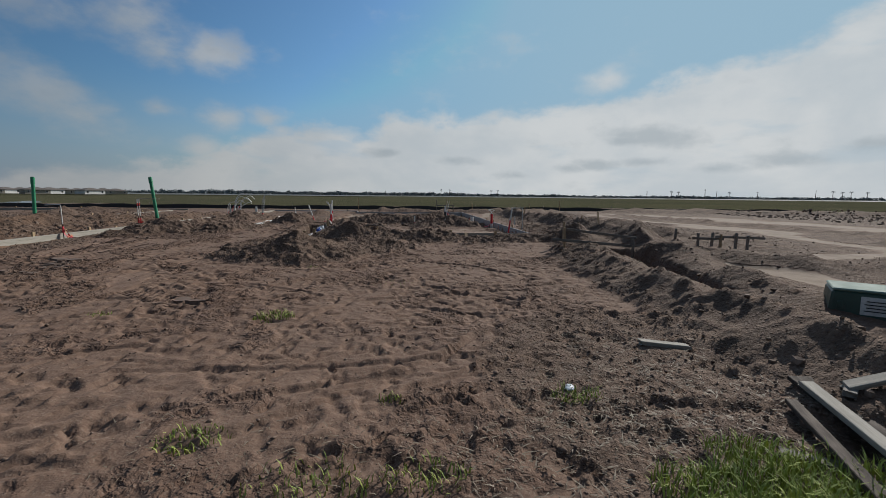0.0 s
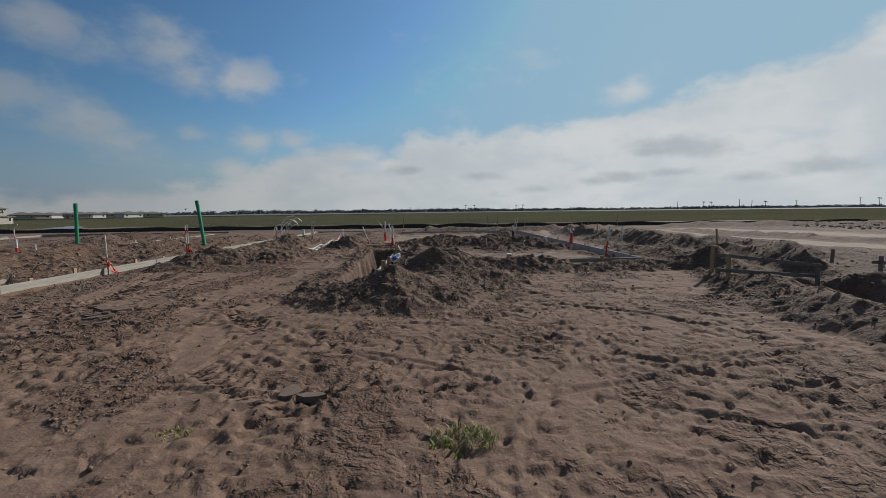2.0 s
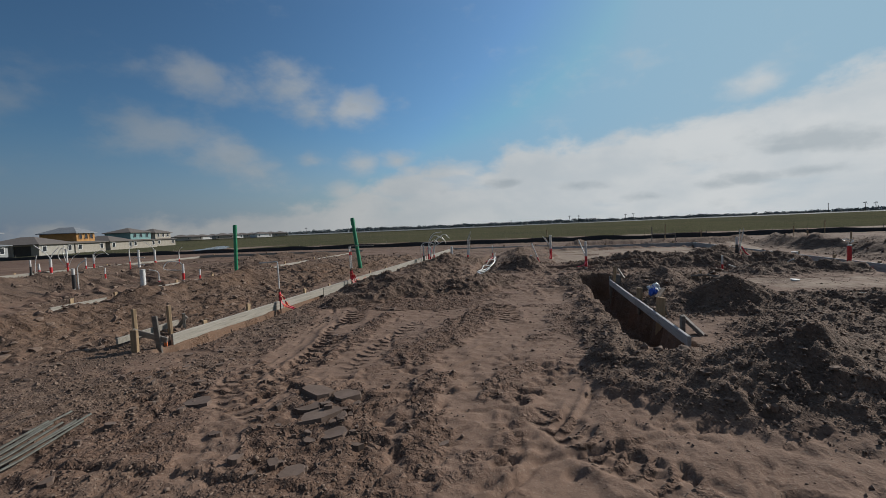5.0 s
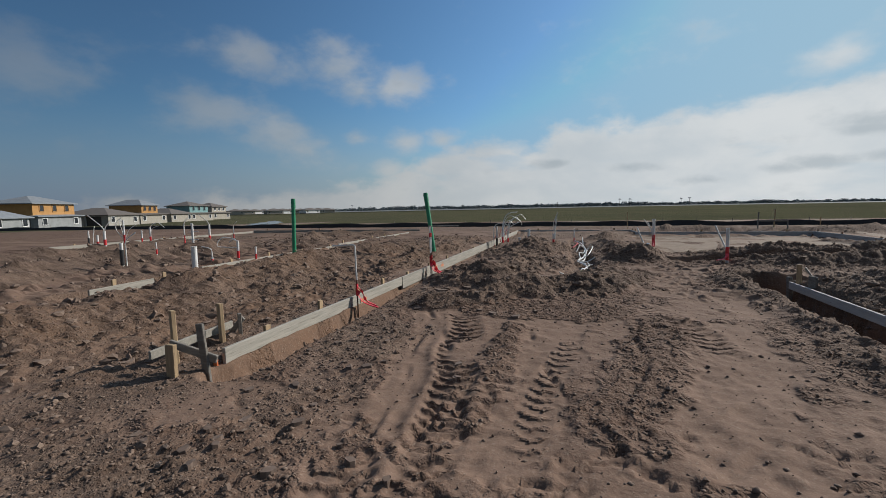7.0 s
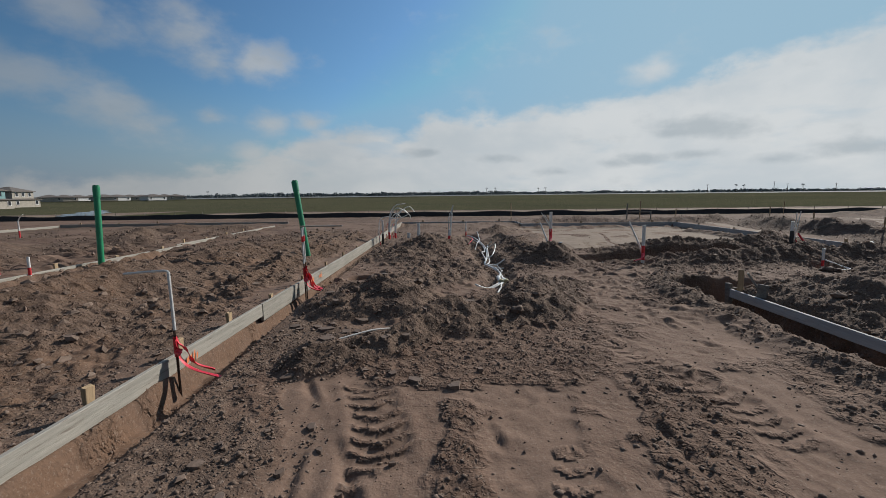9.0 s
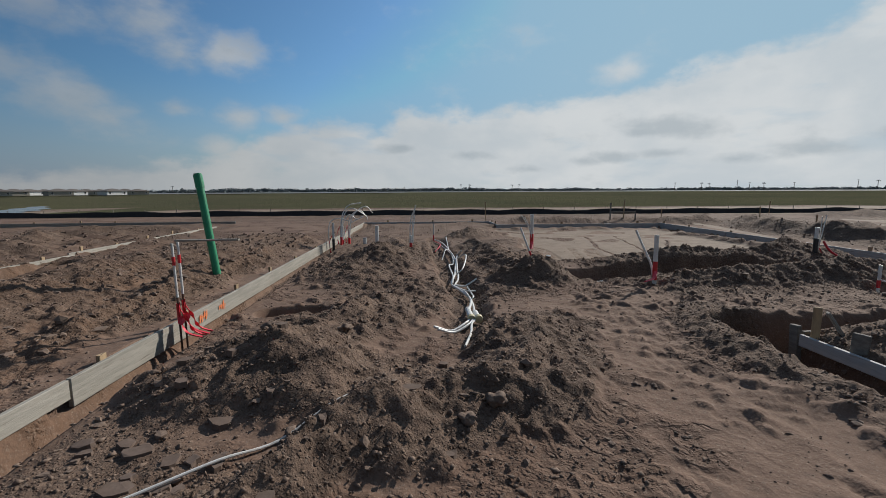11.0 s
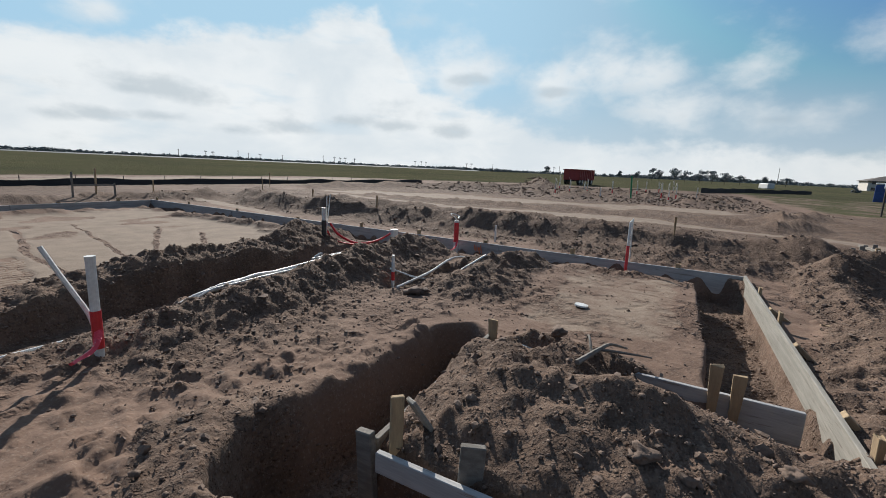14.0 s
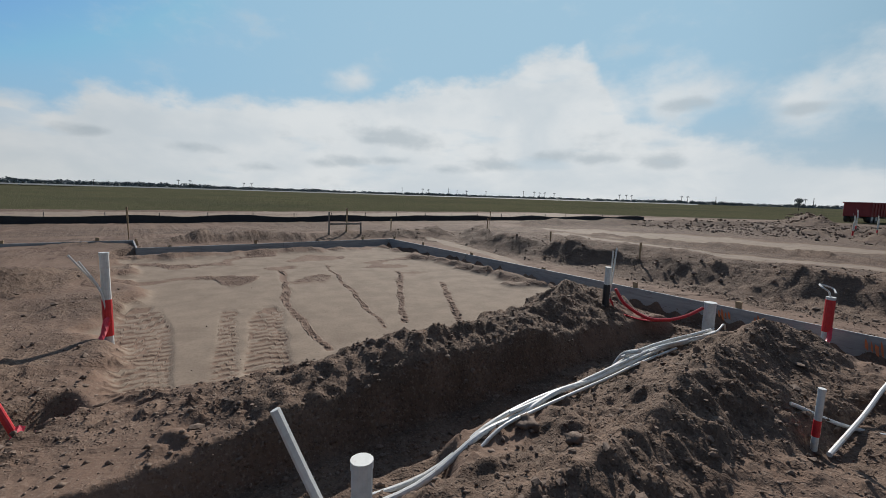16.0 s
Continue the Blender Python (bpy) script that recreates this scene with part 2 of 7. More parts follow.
    lumpy = calc(t, "MULTIPLY", ns(13.0, 6.0, 0.62), 0.037)
    pebbles = 0.0
    for f, tall in ((26.0, 0.016), (60.0, 0.010)):
        v = node(t, "ShaderNodeTexVoronoi", {"Vector": at, "Scale": f, "Randomness": 1.0})
        some = node(t, "ShaderNodeSeparateColor", {0: v.outputs["Color"]}).outputs[0]
        dot = calc(t, "MULTIPLY", span(t, v.outputs["Distance"], 0.42, 0.12), span(t, some, 0.45, 0.75))
        pebbles = calc(t, "ADD", pebbles, calc(t, "MULTIPLY", dot, tall))
    loose = calc(t, "MAXIMUM", calc(t, "MULTIPLY", crumb, 0.75), d)
    plain = calc(t, "SUBTRACT", 1.0, s)
    h = calc(t, "ADD", calc(t, "MULTIPLY", pebbles, loose), calc(t, "MULTIPLY", calc(t, "MULTIPLY", flakes, calc(t, "SUBTRACT", 1.0, d)), calc(t, "MULTIPLY_ADD", span(t, crumb, 0.0, 0.5), 1.5, 0.08)))
    h = calc(t, "MULTIPLY", calc(t, "ADD", h, calc(t, "MULTIPLY", lumpy, d)), plain)
    h = calc(t, "ADD", h, calc(t, "MULTIPLY", ns(60.0, 4.0, 0.6), 0.003))
    bump = node(t, "ShaderNodeBump", {"Height": h, "Strength": 1.0, "Distance": 1.0})
    t.links.new(bump.outputs[0], b.inputs["Normal"])
    return m


SOIL = make_soil()
CLOD = material("clod soil", (0.132, 0.090, 0.067), (0.205, 0.146, 0.110), 9.0, 0.95, 0.6)
BOARD = material("weathered form lumber", (0.335, 0.31, 0.265), (0.255, 0.24, 0.205), 3.0, 0.85, 0.45, specks=0.75, speck=(0.15, 0.115, 0.09), per_object=0.2, stretch=(0.6, 9, 9))
GREYBOARD = material("grey form lumber", (0.40, 0.395, 0.385), (0.31, 0.31, 0.305), 2.5, 0.8, 0.35, specks=0.75, speck=(0.15, 0.12, 0.10), per_object=0.15, stretch=(0.6, 7, 7))
STAKE = material("stake pine", (0.38, 0.27, 0.155), (0.28, 0.20, 0.12), 5.0, 0.85, 0.35, specks=0.4, speck=(0.14, 0.11, 0.08), per_object=0.35, stretch=(5, 5, 0.8))
OLDWOOD = material("old grey wood", (0.215, 0.195, 0.17), (0.145, 0.13, 0.11), 5.0, 0.9, 0.4, per_object=0.3, stretch=(1, 6, 6))
DARKWOOD = material("dark rotten wood", (0.085, 0.062, 0.048), (0.05, 0.038, 0.03), 5.0, 0.9, 0.5, per_object=0.3, stretch=(1, 6, 6))
PVC = material("white plastic pipe", (0.68, 0.68, 0.66), (0.60, 0.60, 0.57), 5.0, 0.45, 0.03, specks=0.5, speck=(0.45, 0.36, 0.28))
RED = material("red tape", (0.62, 0.030, 0.035), (0.52, 0.02, 0.03), 12.0, 0.4, 0.3)
FLAG = material("pink red marking film", (0.75, 0.05, 0.08), (0.62, 0.03, 0.05), 10.0, 0.45, 0.3)
ORANGE = material("orange marking paint", (0.80, 0.20, 0.06), (0.62, 0.22, 0.10), 14.0, 0.8, 0.1)
BLACK = material("black sleeve", (0.018, 0.018, 0.020), (0.03, 0.03, 0.03), 8.0, 0.5, 0.1)
GREEN = material("green sewer pipe", (0.012, 0.24, 0.105), (0.010, 0.19, 0.085), 4.0, 0.42, 0.03, specks=0.15, speck=(0.2, 0.17, 0.12))
REBAR = material("rusty steel bar", (0.13, 0.075, 0.05), (0.07, 0.05, 0.04), 20.0, 0.7, 0.3, metal=0.5)
BLUE = material("blue print on bag", (0.02, 0.10, 0.55), (0.03, 0.14, 0.65), 8.0, 0.4, 0.2)
BAGW = material("white plastic bag", (0.60, 0.63, 0.66), (0.48, 0.52, 0.58), 8.0, 0.35, 0.3)
FENCE = material("black woven silt cloth", (0.026, 0.027, 0.030), (0.040, 0.040, 0.042), 3.0, 0.85, 0.3)
BOXGREEN = material("dark green cabinet paint", (0.018, 0.060, 0.045), (0.014, 0.048, 0.038), 3.0, 0.45, 0.05, specks=0.25, speck=(0.10, 0.09, 0.07))


# ---- helpers for meshes ----
def part(name, bm, mat, parent=None, label="", smooth=False):
    me = bpy.data.meshes.new(name)
    bm.to_mesh(me)
    bm.free()
    me.materials.append(mat)
    if smooth:
        me.polygons.foreach_set("use_smooth", [True] * len(me.polygons))
    ob = new(name, me)
    ob.parent = parent
    if label:
        ob["label"] = label
    return ob


def base(name, x, y, z, rz=0.0, label="", category="", group="", kind=""):
    ob = new(name)
    ob.empty_display_size = 0.1
    ob.matrix_world = pose(x, y, z, 0, 0, rz)
    return tagged(ob, label, category, group, kind)


def box(sx, sy, sz, m=None, bevel=0.0, bm=None):
    """A box standing on its local z = 0, centred in x and y."""
    b = bmesh.new()
    bmesh.ops.create_cube(b, size=1.0)
    bmesh.ops.transform(b, matrix=Matrix.Diagonal((sx, sy, sz, 1)) @ Matrix.Translation((0, 0, 0.5)), verts=b.verts)
    if bevel:
        bmesh.ops.bevel(b, geom=list(b.edges), offset=bevel, segments=1, affect="EDGES")
    if m is not None:
        bmesh.ops.transform(b, matrix=m, verts=b.verts)
    if bm is None:
        return b
    return join(bm, b)


def join(bm, b):
    tmp = bpy.data.meshes.new("tmp")
    b.to_mesh(tmp)
    b.free()
    bm.from_mesh(tmp)
    bpy.data.meshes.remove(tmp)
    return bm


def tube(pts, r, seg=8, bm=None, cap=True, r_end=None):
    """A round tube along a line of points."""
    b = bm or bmesh.new()
    pts = [Vector(p) for p in pts]
    rings, side = [], None
    for k, p in enumerate(pts):
        d = (pts[min(k + 1, len(pts) - 1)] - pts[max(k - 1, 0)]).normalized()
        if side is None:
            side = d.orthogonal().normalized()
        side = (side - d * side.dot(d)).normalized()
        other = d.cross(side)
        rr = r if r_end is None else r + (r_end - r) * k / (len(pts) - 1)
        rings.append([b.verts.new(p + rr * (math.cos(a) * side + math.sin(a) * other)) for a in (2 * math.pi * i / seg for i in range(seg))])
    for u, v in zip(rings, rings[1:]):
        for i in range(seg):
            b.faces.new((u[i], u[(i + 1) % seg], v[(i + 1) % seg], v[i]))
    if cap:
        b.faces.new(rings[0][::-1])
        b.faces.new(rings[-1])
    return b


def arc(*pts, n=6):
    """A smooth line through points (Catmull-Rom)."""
    p = [Vector(q) for q in pts]
    p = [p[0] * 2 - p[1]] + p + [p[-1] * 2 - p[-2]]
    out = []
    for k in range(1, len(p) - 2):
        for i in range(n):
            t = i / n
            out.append(0.5 * (2 * p[k] + (p[k + 1] - p[k - 1]) * t + (2 * p[k - 1] - 5 * p[k] + 4 * p[k + 1] - p[k + 2]) * t * t
                              + (3 * p[k] - p[k - 1] - 3 * p[k + 1] + p[k + 2]) * t ** 3))
    return out + [p[-2]]


# ---- the ground ----
def perlin(x, y, seed):
    def grad(ix, iy, fx, fy):
        h = (ix * 374761393 + iy * 668265263 + seed * 974634221) & 0xFFFFFFFF
        h = ((h ^ (h >> 13)) * 1274126177) & 0xFFFFFFFF
        a = ((h >> 8) & 0xFFFF) * (2 * np.pi / 65536.0)
        return np.cos(a) * fx + np.sin(a) * fy
    ix, iy = np.floor(x).astype(np.int64), np.floor(y).astype(np.int64)
    fx, fy = x - ix, y - iy
    u, v = fx * fx * fx * (fx * (fx * 6 - 15) + 10), fy * fy * fy * (fy * (fy * 6 - 15) + 10)
    a = grad(ix, iy, fx, fy) * (1 - u) + grad(ix + 1, iy, fx - 1, fy) * u
    c = grad(ix, iy + 1, fx, fy - 1) * (1 - u) + grad(ix + 1, iy + 1, fx - 1, fy - 1) * u
    return (a * (1 - v) + c * v) * 1.5


def step(lo, hi, v):
    t = np.clip((v - lo) / (hi - lo), 0, 1)
    return t * t * (3 - 2 * t)


def line_to(x, y, pts):
    """Distance to a broken line of (x, y, value), the value there, the way along it and the side."""
    best, val, along, side = np.full(x.shape, 1e9), np.zeros(x.shape), np.zeros(x.shape), np.zeros(x.shape)
    run = 0.0
    for (ax, ay, av), (bx, by, bv) in zip(pts, pts[1:]):
        lx, ly = bx - ax, by - ay
        n = math.hypot(lx, ly)
        t = np.clip(((x - ax) * lx + (y - ay) * ly) / (n * n), 0, 1)
        ex, ey = x - ax - t * lx, y - ay - t * ly
        d = np.hypot(ex, ey)
        new_best = d < best
        best = np.where(new_best, d, best)
        val = np.where(new_best, av + (bv - av) * t, val)
        along = np.where(new_best, run + t * n, along)
        side = np.where(new_best, (lx * ey - ly * ex) / n, side)
        run += n
    return best, val, along, side


# heaps of dug soil: width, then (x, y, height) along the crest
HEAPS = [
    (1.0, [(-2.75, 9.0, 0.22), (-2.5, 8.8, 0.34), (-2.05, 8.6, 0.46), (-1.4, 9.0, 0.34), (-0.8, 9.8, 0.17), (-0.1, 10.7, 0.06)]),
    (0.7, [(-2.05, 8.7, 0.10), (-1.95, 8.1, 0.05)]),
    (0.6, [(-1.3, 10.2, 0.08), (-0.9, 10.4, 0.10), (-0.3, 10.6, 0.08)]),
    (0.38, [(-3.35, 9.3, 0.13), (-3.3, 10.6, 0.07), (-3.26, 12.4, 0.055), (-3.26, 13.6, 0.07), (-3.3, 14.8, 0.10), (-3.0, 15.5, 0.08), (-2.2, 15.5, 0.05)]),
    (0.95, [(-1.9, 11.95, 0.16), (-1.42, 11.95, 0.42), (-0.8, 11.8, 0.2), (0.6, 11.6, 0.10)]),
    (0.6, [(0.6, 11.5, 0.14), (2.1, 11.5, 0.10), (3.6, 11.5, 0.12), (4.6, 11.4, 0.2)]),
    (0.95, [(-1.85, 13.2, 0.30), (-1.8, 13.8, 0.32), (-1.65, 14.4, 0.28)]),
    (0.6, [(-0.9, 10.9, 0.10), (-1.35, 10.5, 0.10), (0.2, 10.5, 0.06)]),
    (0.9, [(4.9, 11.0, 0.2), (5.0, 13.0, 0.2), (4.9, 15.5, 0.10)]),
    (0.45, [(-0.85, 13.95, 0.16), (-0.85, 14.3, 0.16)]),
    # berm along the east trench
    (0.85, [(3.75, 0.6, 0.36), (3.55, 2.4, 0.34), (3.6, 4.4, 0.30), (3.75, 7.3, 0.26), (4.2, 9.6, 0.22), (4.7, 11.2, 0.22)]),
    (0.7, [(5.3, 4.8, 0.14), (5.5, 7.4, 0.2), (5.9, 9.8, 0.24), (6.3, 11.6, 0.24)]),
    (0.85, [(6.2, 10.6, 0.26), (6.7, 12.2, 0.34), (6.2, 15.0, 0.38), (6.4, 18.0, 0.42), (6.0, 20.5, 0.42), (5.9, 23.0, 0.42), (6.2, 26.5, 0.40), (8.0, 29.5, 0.32), (11.0, 32.0, 0.25)]),
    (0.8, [(8.3, 13.0, 0.2), (8.9, 16.5, 0.26), (8.6, 20.0, 0.24), (9.2, 24.0, 0.26), (10.0, 27.0, 0.2)]),
    (0.5, [(15.8, 10.5, 0.16), (15.4, 15.0, 0.2), (14.6, 20.0, 0.2), (14.2, 25.0, 0.2), (14.2, 28.0, 0.14)]),
    # between the pipes and the sand pad
    (0.75, [(-2.0, 19.1, 0.14), (-1.3, 19.1, 0.28), (-0.1, 19.2, 0.30), (1.4, 19.7, 0.30), (2.5, 20.1, 0.24)]),
    (0.60, [(-2.42, 17.22, 0.20), (-1.8, 17.15, 0.24), (-0.9, 17.32, 0.28), (0.2, 17.4, 0.28), (1.3, 17.5, 0.27), (2.4, 17.5, 0.26)]),
    (0.70, [(0.75, 15.7, 0.20), (1.6, 15.85, 0.22), (2.5, 15.7, 0.20)]),
    (0.8, [(-4.4, 17.7, 0.46), (-4.3, 17.85, 0.46)]),
    (0.6, [(-4.6, 18.6, 0.18), (-4.7, 19.8, 0.2), (-4.8, 22, 0.22)]),
    (0.34, [(-7.7, 12.2, 0.16), (-7.25, 12.5, 0.20), (-6.75, 12.95, 0.21), (-6.35, 13.3, 0.18)]),
    # west rooms
    (0.75, [(-7.75, 14.1, 0.26), (-7.35, 14.15, 0.34), (-6.95, 13.95, 0.28), (-6.6, 13.9, 0.10)]),
    (0.8, [(-7.3, 14.9, 0.14), (-7.0, 15.4, 0.22), (-6.7, 16.0, 0.18)]),
    (0.65, [(-6.4, 13.25, 0.14), (-6.0, 13.6, 0.22), (-5.55, 13.75, 0.20), (-5.2, 14.5, 0.18), (-4.9, 15.2, 0.10)]),
    (1.1, [(-7.5, 18.4, 0.26), (-7.1, 19.2, 0.34), (-6.8, 20.6, 0.26), (-6.9, 22.5, 0.2)]),
    (0.8, [(-4.8, 24.5, 0.34), (-4.3, 25.4, 0.22)]),
    # side yard to the next lot
    (1.5, [(-11.6, 9.5, 0.26), (-11.8, 12, 0.36), (-11.6, 15, 0.32), (-11.7, 18, 0.26), (-11.5, 21.5, 0.16), (-11.3, 25, 0.08)]),
    (0.55, [(-9.65, 15.2, 0.16), (-9.75, 17.4, 0.2), (-9.65, 20.4, 0.18), (-9.6, 23.5, 0.2)]),
    (1.2, [(-16.5, 11.5, 0.3), (-18, 14, 0.3), (-17.2, 17.5, 0.34), (-18.6, 20, 0.3)]),
    (1.2, [(-22, 14, 0.3), (-21, 18, 0.35), (-23, 22, 0.3)]),
    (0.9, [(-16.5, 22, 0.3), (-18, 25, 0.3), (-15.5, 27, 0.25)]),
    # far spoil
    (0.8, [(-2.0, 30.6, 0.2), (-1.6, 30.6, 0.42), (-0.7, 30.4, 0.36), (1.5, 30.0, 0.22), (3.4, 30.4, 0.24), (5.0, 29.6, 0.3), (6.5, 29.8, 0.3)]),
    (1.6, [(17, 35, 0.4), (27, 33, 0.45), (38, 30, 0.4)]),
    (2.2, [(46, 28, 0.9), (52, 30.5, 1.0), (58, 32.5, 0.6)]),
    (0.9, [(14.0, 10.8, 0.3), (15.5, 9.6, 0.4), (17.6, 10.4, 0.45), (20.0, 9.0, 0.4), (22.6, 7.9, 0.35)]),
    (1.6, [(12.3, 4.6, 0.16), (15.5, 6.0, 0.2), (18, 7.5, 0.25)]),
    (1.3, [(9.0, 7.0, 0.3), (10.8, 6.0, 0.34), (12.0, 5.0, 0.3)]),
    (0.7, [(5.2, 8.6, 0.2), (6.4, 8.0, 0.26), (7.6, 7.4, 0.2)]),
    (1.3, [(28, 21, 0.4), (33, 18.5, 0.45), (39, 15, 0.4), (44, 11.5, 0.35)]),
    (1.4, [(31, 25, 0.4), (38, 21.5, 0.5), (46, 18, 0.45)]),
    (1.2, [(29, 13.5, 0.35), (34, 11.5, 0.4), (39, 9.5, 0.3)]),
    (1.4, [(19, 1.2, 0.35), (22.5, 0.0, 0.3)]),
    (0.9, [(20, 3.2, 0.3), (24, 1.6, 0.3), (27, 0.4, 0.2)]),
]
# trenches: width, softness of the walls, then (x, y, floor)
TRENCHES = [
    (0.58, 0.15, [(-2.78, 9.80, -0.34), (-2.78, 14.6, -0.34), (-2.76, 15.05, -0.32)]),
    (0.46, 0.18, [(-2.75, 15.06, -0.32), (-2.2, 15.08, -0.30), (-0.8, 15.1, -0.26)]),
    (0.66, 0.06, [(-0.62, 12.80, -0.20), (2.0, 12.82, -0.26), (3.42, 12.86, -0.22)]),
    (0.95, 0.35, [(3.30, 15.6, 0.0), (3.30, 19.2, -0.04)]),
    (0.56, 0.12, [(3.54, 12.95, -0.22), (3.52, 15.4, -0.06), (3.50, 18.8, -0.12), (3.46, 24, -0.09), (3.42, 28.4, -0.06)]),
    (0.6, 0.2, [(3.4, 28.48, -0.06), (0.5, 28.5, -0.05), (-3.4, 28.5, -0.05)]),
    (0.36, 0.12, [(-0.92, 12.62, -0.04), (-0.90, 13.55, 0.04)]),
    (0.30, 0.16, [(-8.02, 15.92, -0.14), (-7.62, 16.0, -0.14)]),
    (0.26, 0.14, [(-7.36, 15.84, -0.10), (-6.98, 15.86, -0.08)]),
    (0.34, 0.12, [(-0.86, 14.4, 0.05), (-0.86, 14.64, 0.03)]),
    (0.44, 0.05, [(-8.655, 9.5, -0.07), (-8.60, 9.7, -0.07), (-8.60, 11.8, -0.11), (-8.64, 12.6, -0.12), (-8.655, 14.0, -0.14), (-8.655, 15.6, -0.1), (-8.655, 17.0, -0.08), (-8.67, 21, -0.04), (-8.67, 30, 0.06)]),
    (0.60, 0.20, [(-4.1, 18.2, -0.05), (-2.6, 18.40, -0.10), (0.2, 18.54, -0.06), (2.2, 18.6, -0.02), (3.3, 18.5, -0.02)]),
    (0.50, 0.20, [(-5.75, 15.3, 0.12), (-5.6, 17, 0.06), (-5.7, 19, 0.04), (-5.8, 21.5, 0.06), (-5.85, 24, 0.1)]),
    (0.46, 0.16, [(-4.9, 17.95, 0.06), (-3.9, 17.88, 0.05), (-3.2, 17.84, 0.06), (-2.6, 17.9, 0.06), (-1.9, 18.0, 0.05)]),
    (0.45, 0.18, [(0.35, 16.55, 0.10), (1.6, 16.45, 0.10)]),
    (0.55, 0.22, [(3.8, 1.6, -0.30), (4.05, 3.4, -0.30), (4.4, 5.2, -0.28), (4.65, 7.2, -0.24), (4.95, 9.6, -0.15)]),
    (0.55, 0.2, [(-13.75, 11.5, -0.05), (-13.8, 15, 0.0), (-13.8, 20, 0.0)]),
    (0.35, 0.16, [(-4.1, 19.6, 0.0), (-3.75, 19.9, 0.0)]),
]
# middle of the street
STREET = [(2.0, -8.0, 0), (11.0, -3.6, 0), (20.0, -2.5, 0), (28.0, -3.3, 0), (38.0, -6.3, 0), (52.0, -12.5, 0), (75.0, -25.0, 0), (120.0, -52.0, 0)]
# wheel tracks on the drive: half width, then (x, y, depth); lugs bite deep
LUGS = [
    (0.16, [(-7.2, 12.3, 0.010), (-6.95, 11.0, 0.03), (-6.74, 10.0, 0.04), (-6.61, 9.3, 0.04), (-6.55, 8.9, 0.03), (-6.5, 8.3, 0.02)]),
    (0.10, [(-5.8, 10.9, 0.006), (-5.90, 10.24, 0.010), (-6.0, 9.7, 0.012), (-6.05, 9.1, 0.010), (-6.0, 8.6, 0.006)]),
    (0.20, [(-7.0, 8.5, 0.02), (-6.6, 8.0, 0.03), (-6.1, 7.8, 0.02)]),
    (0.15, [(-4.9, 12.6, 0.01), (-4.54, 11.5, 0.02), (-4.4, 10.4, 0.01)]),
    (0.16, [(-6.4, 9.9, 0.01), (-6.5, 9.3, 0.015), (-6.7, 8.6, 0.01)]),
    (0.15, [(-4.1, 8.0, 0.02), (-3.7, 7.5, 0.024), (-3.3, 7.2, 0.02)]),
    (0.16, [(-3.6, 6.0, 0.012), (-2.8, 5.4, 0.02), (-2.2, 5.0, 0.014)]),
    (0.15, [(-5.6, 6.4, 0.012), (-4.9, 6.2, 0.02), (-4.3, 6.0, 0.014)]),
]
SMOOTH = [
    (0.20, [(-7.8, 12.1, 0.006), (-7.4, 10.6, 0.010), (-7.06, 9.58, 0.010), (-6.85, 9.0, 0.006)]),
    (0.34, [(-6.0, 11.7, 0.006), (-6.05, 10.4, 0.012), (-6.2, 9.0, 0.008)]),
    (0.33, [(-4.1, 11.7, 0.006), (-4.55, 10.3, 0.012), (-4.85, 9.3, 0.010), (-4.9, 8.8, 0.006)]),
    (0.24, [(-3.95, 14.2, 0.006), (-3.62, 12.8, 0.010), (-3.75, 11.4, 0.006)]),
    (0.19, [(-5.4, 10.2, 0.008), (-5.0, 9.2, 0.012), (-4.62, 7.7, 0.008)]),
    (0.28, [(-7.4, 12.6, 0.006), (-7.17, 10.4, 0.008)]),
    (0.22, [(-3.5, 9.2, 0.006), (-3.9, 8.4, 0.010), (-4.1, 7.4, 0.008), (-3.6, 6.0, 0.006)]),
]
BROKEN = [
    (0.28, [(-4.8, 11.9, 1.0), (-5.2, 10.4, 1.0), (-5.5, 9.3, 0.8)]),
    (0.13, [(-6.5, 11.4, 1.0), (-6.38, 10.2, 1.0), (-6.36, 9.2, 0.8)]),
    (0.14, [(-5.1, 8.7, 0.9), (-4.98, 7.9, 1.0), (-4.9, 7.2, 0.8)]),
    (0.45, [(-5.9, 8.1, 0.7), (-5.6, 7.3, 1.0), (-5.4, 6.9, 0.8)]),
    (0.5, [(-7.6, 12.7, 0.9), (-6.6, 12.2, 0.9), (-5.6, 12.3, 0.9)]),
    (0.10, [(-7.45, 9.7, 0.6), (-7.65, 11.0, 0.7), (-7.95, 12.0, 0.7)]),
    (0.26, [(-8.3, 9.6, 0.75), (-8.2, 11.2, 0.75), (-8.25, 12.6, 0.75)]),
    (0.45, [(-7.9, 8.3, 1.0), (-7.2, 7.6, 0.8), (-6.9, 6.9, 0.8)]),
    (0.30, [(-4.3, 6.2, 0.7), (-3.8, 5.2, 0.8)]),
    (0.4, [(-3.5, 10.6, 0.7), (-3.55, 12.0, 0.5)]),
]
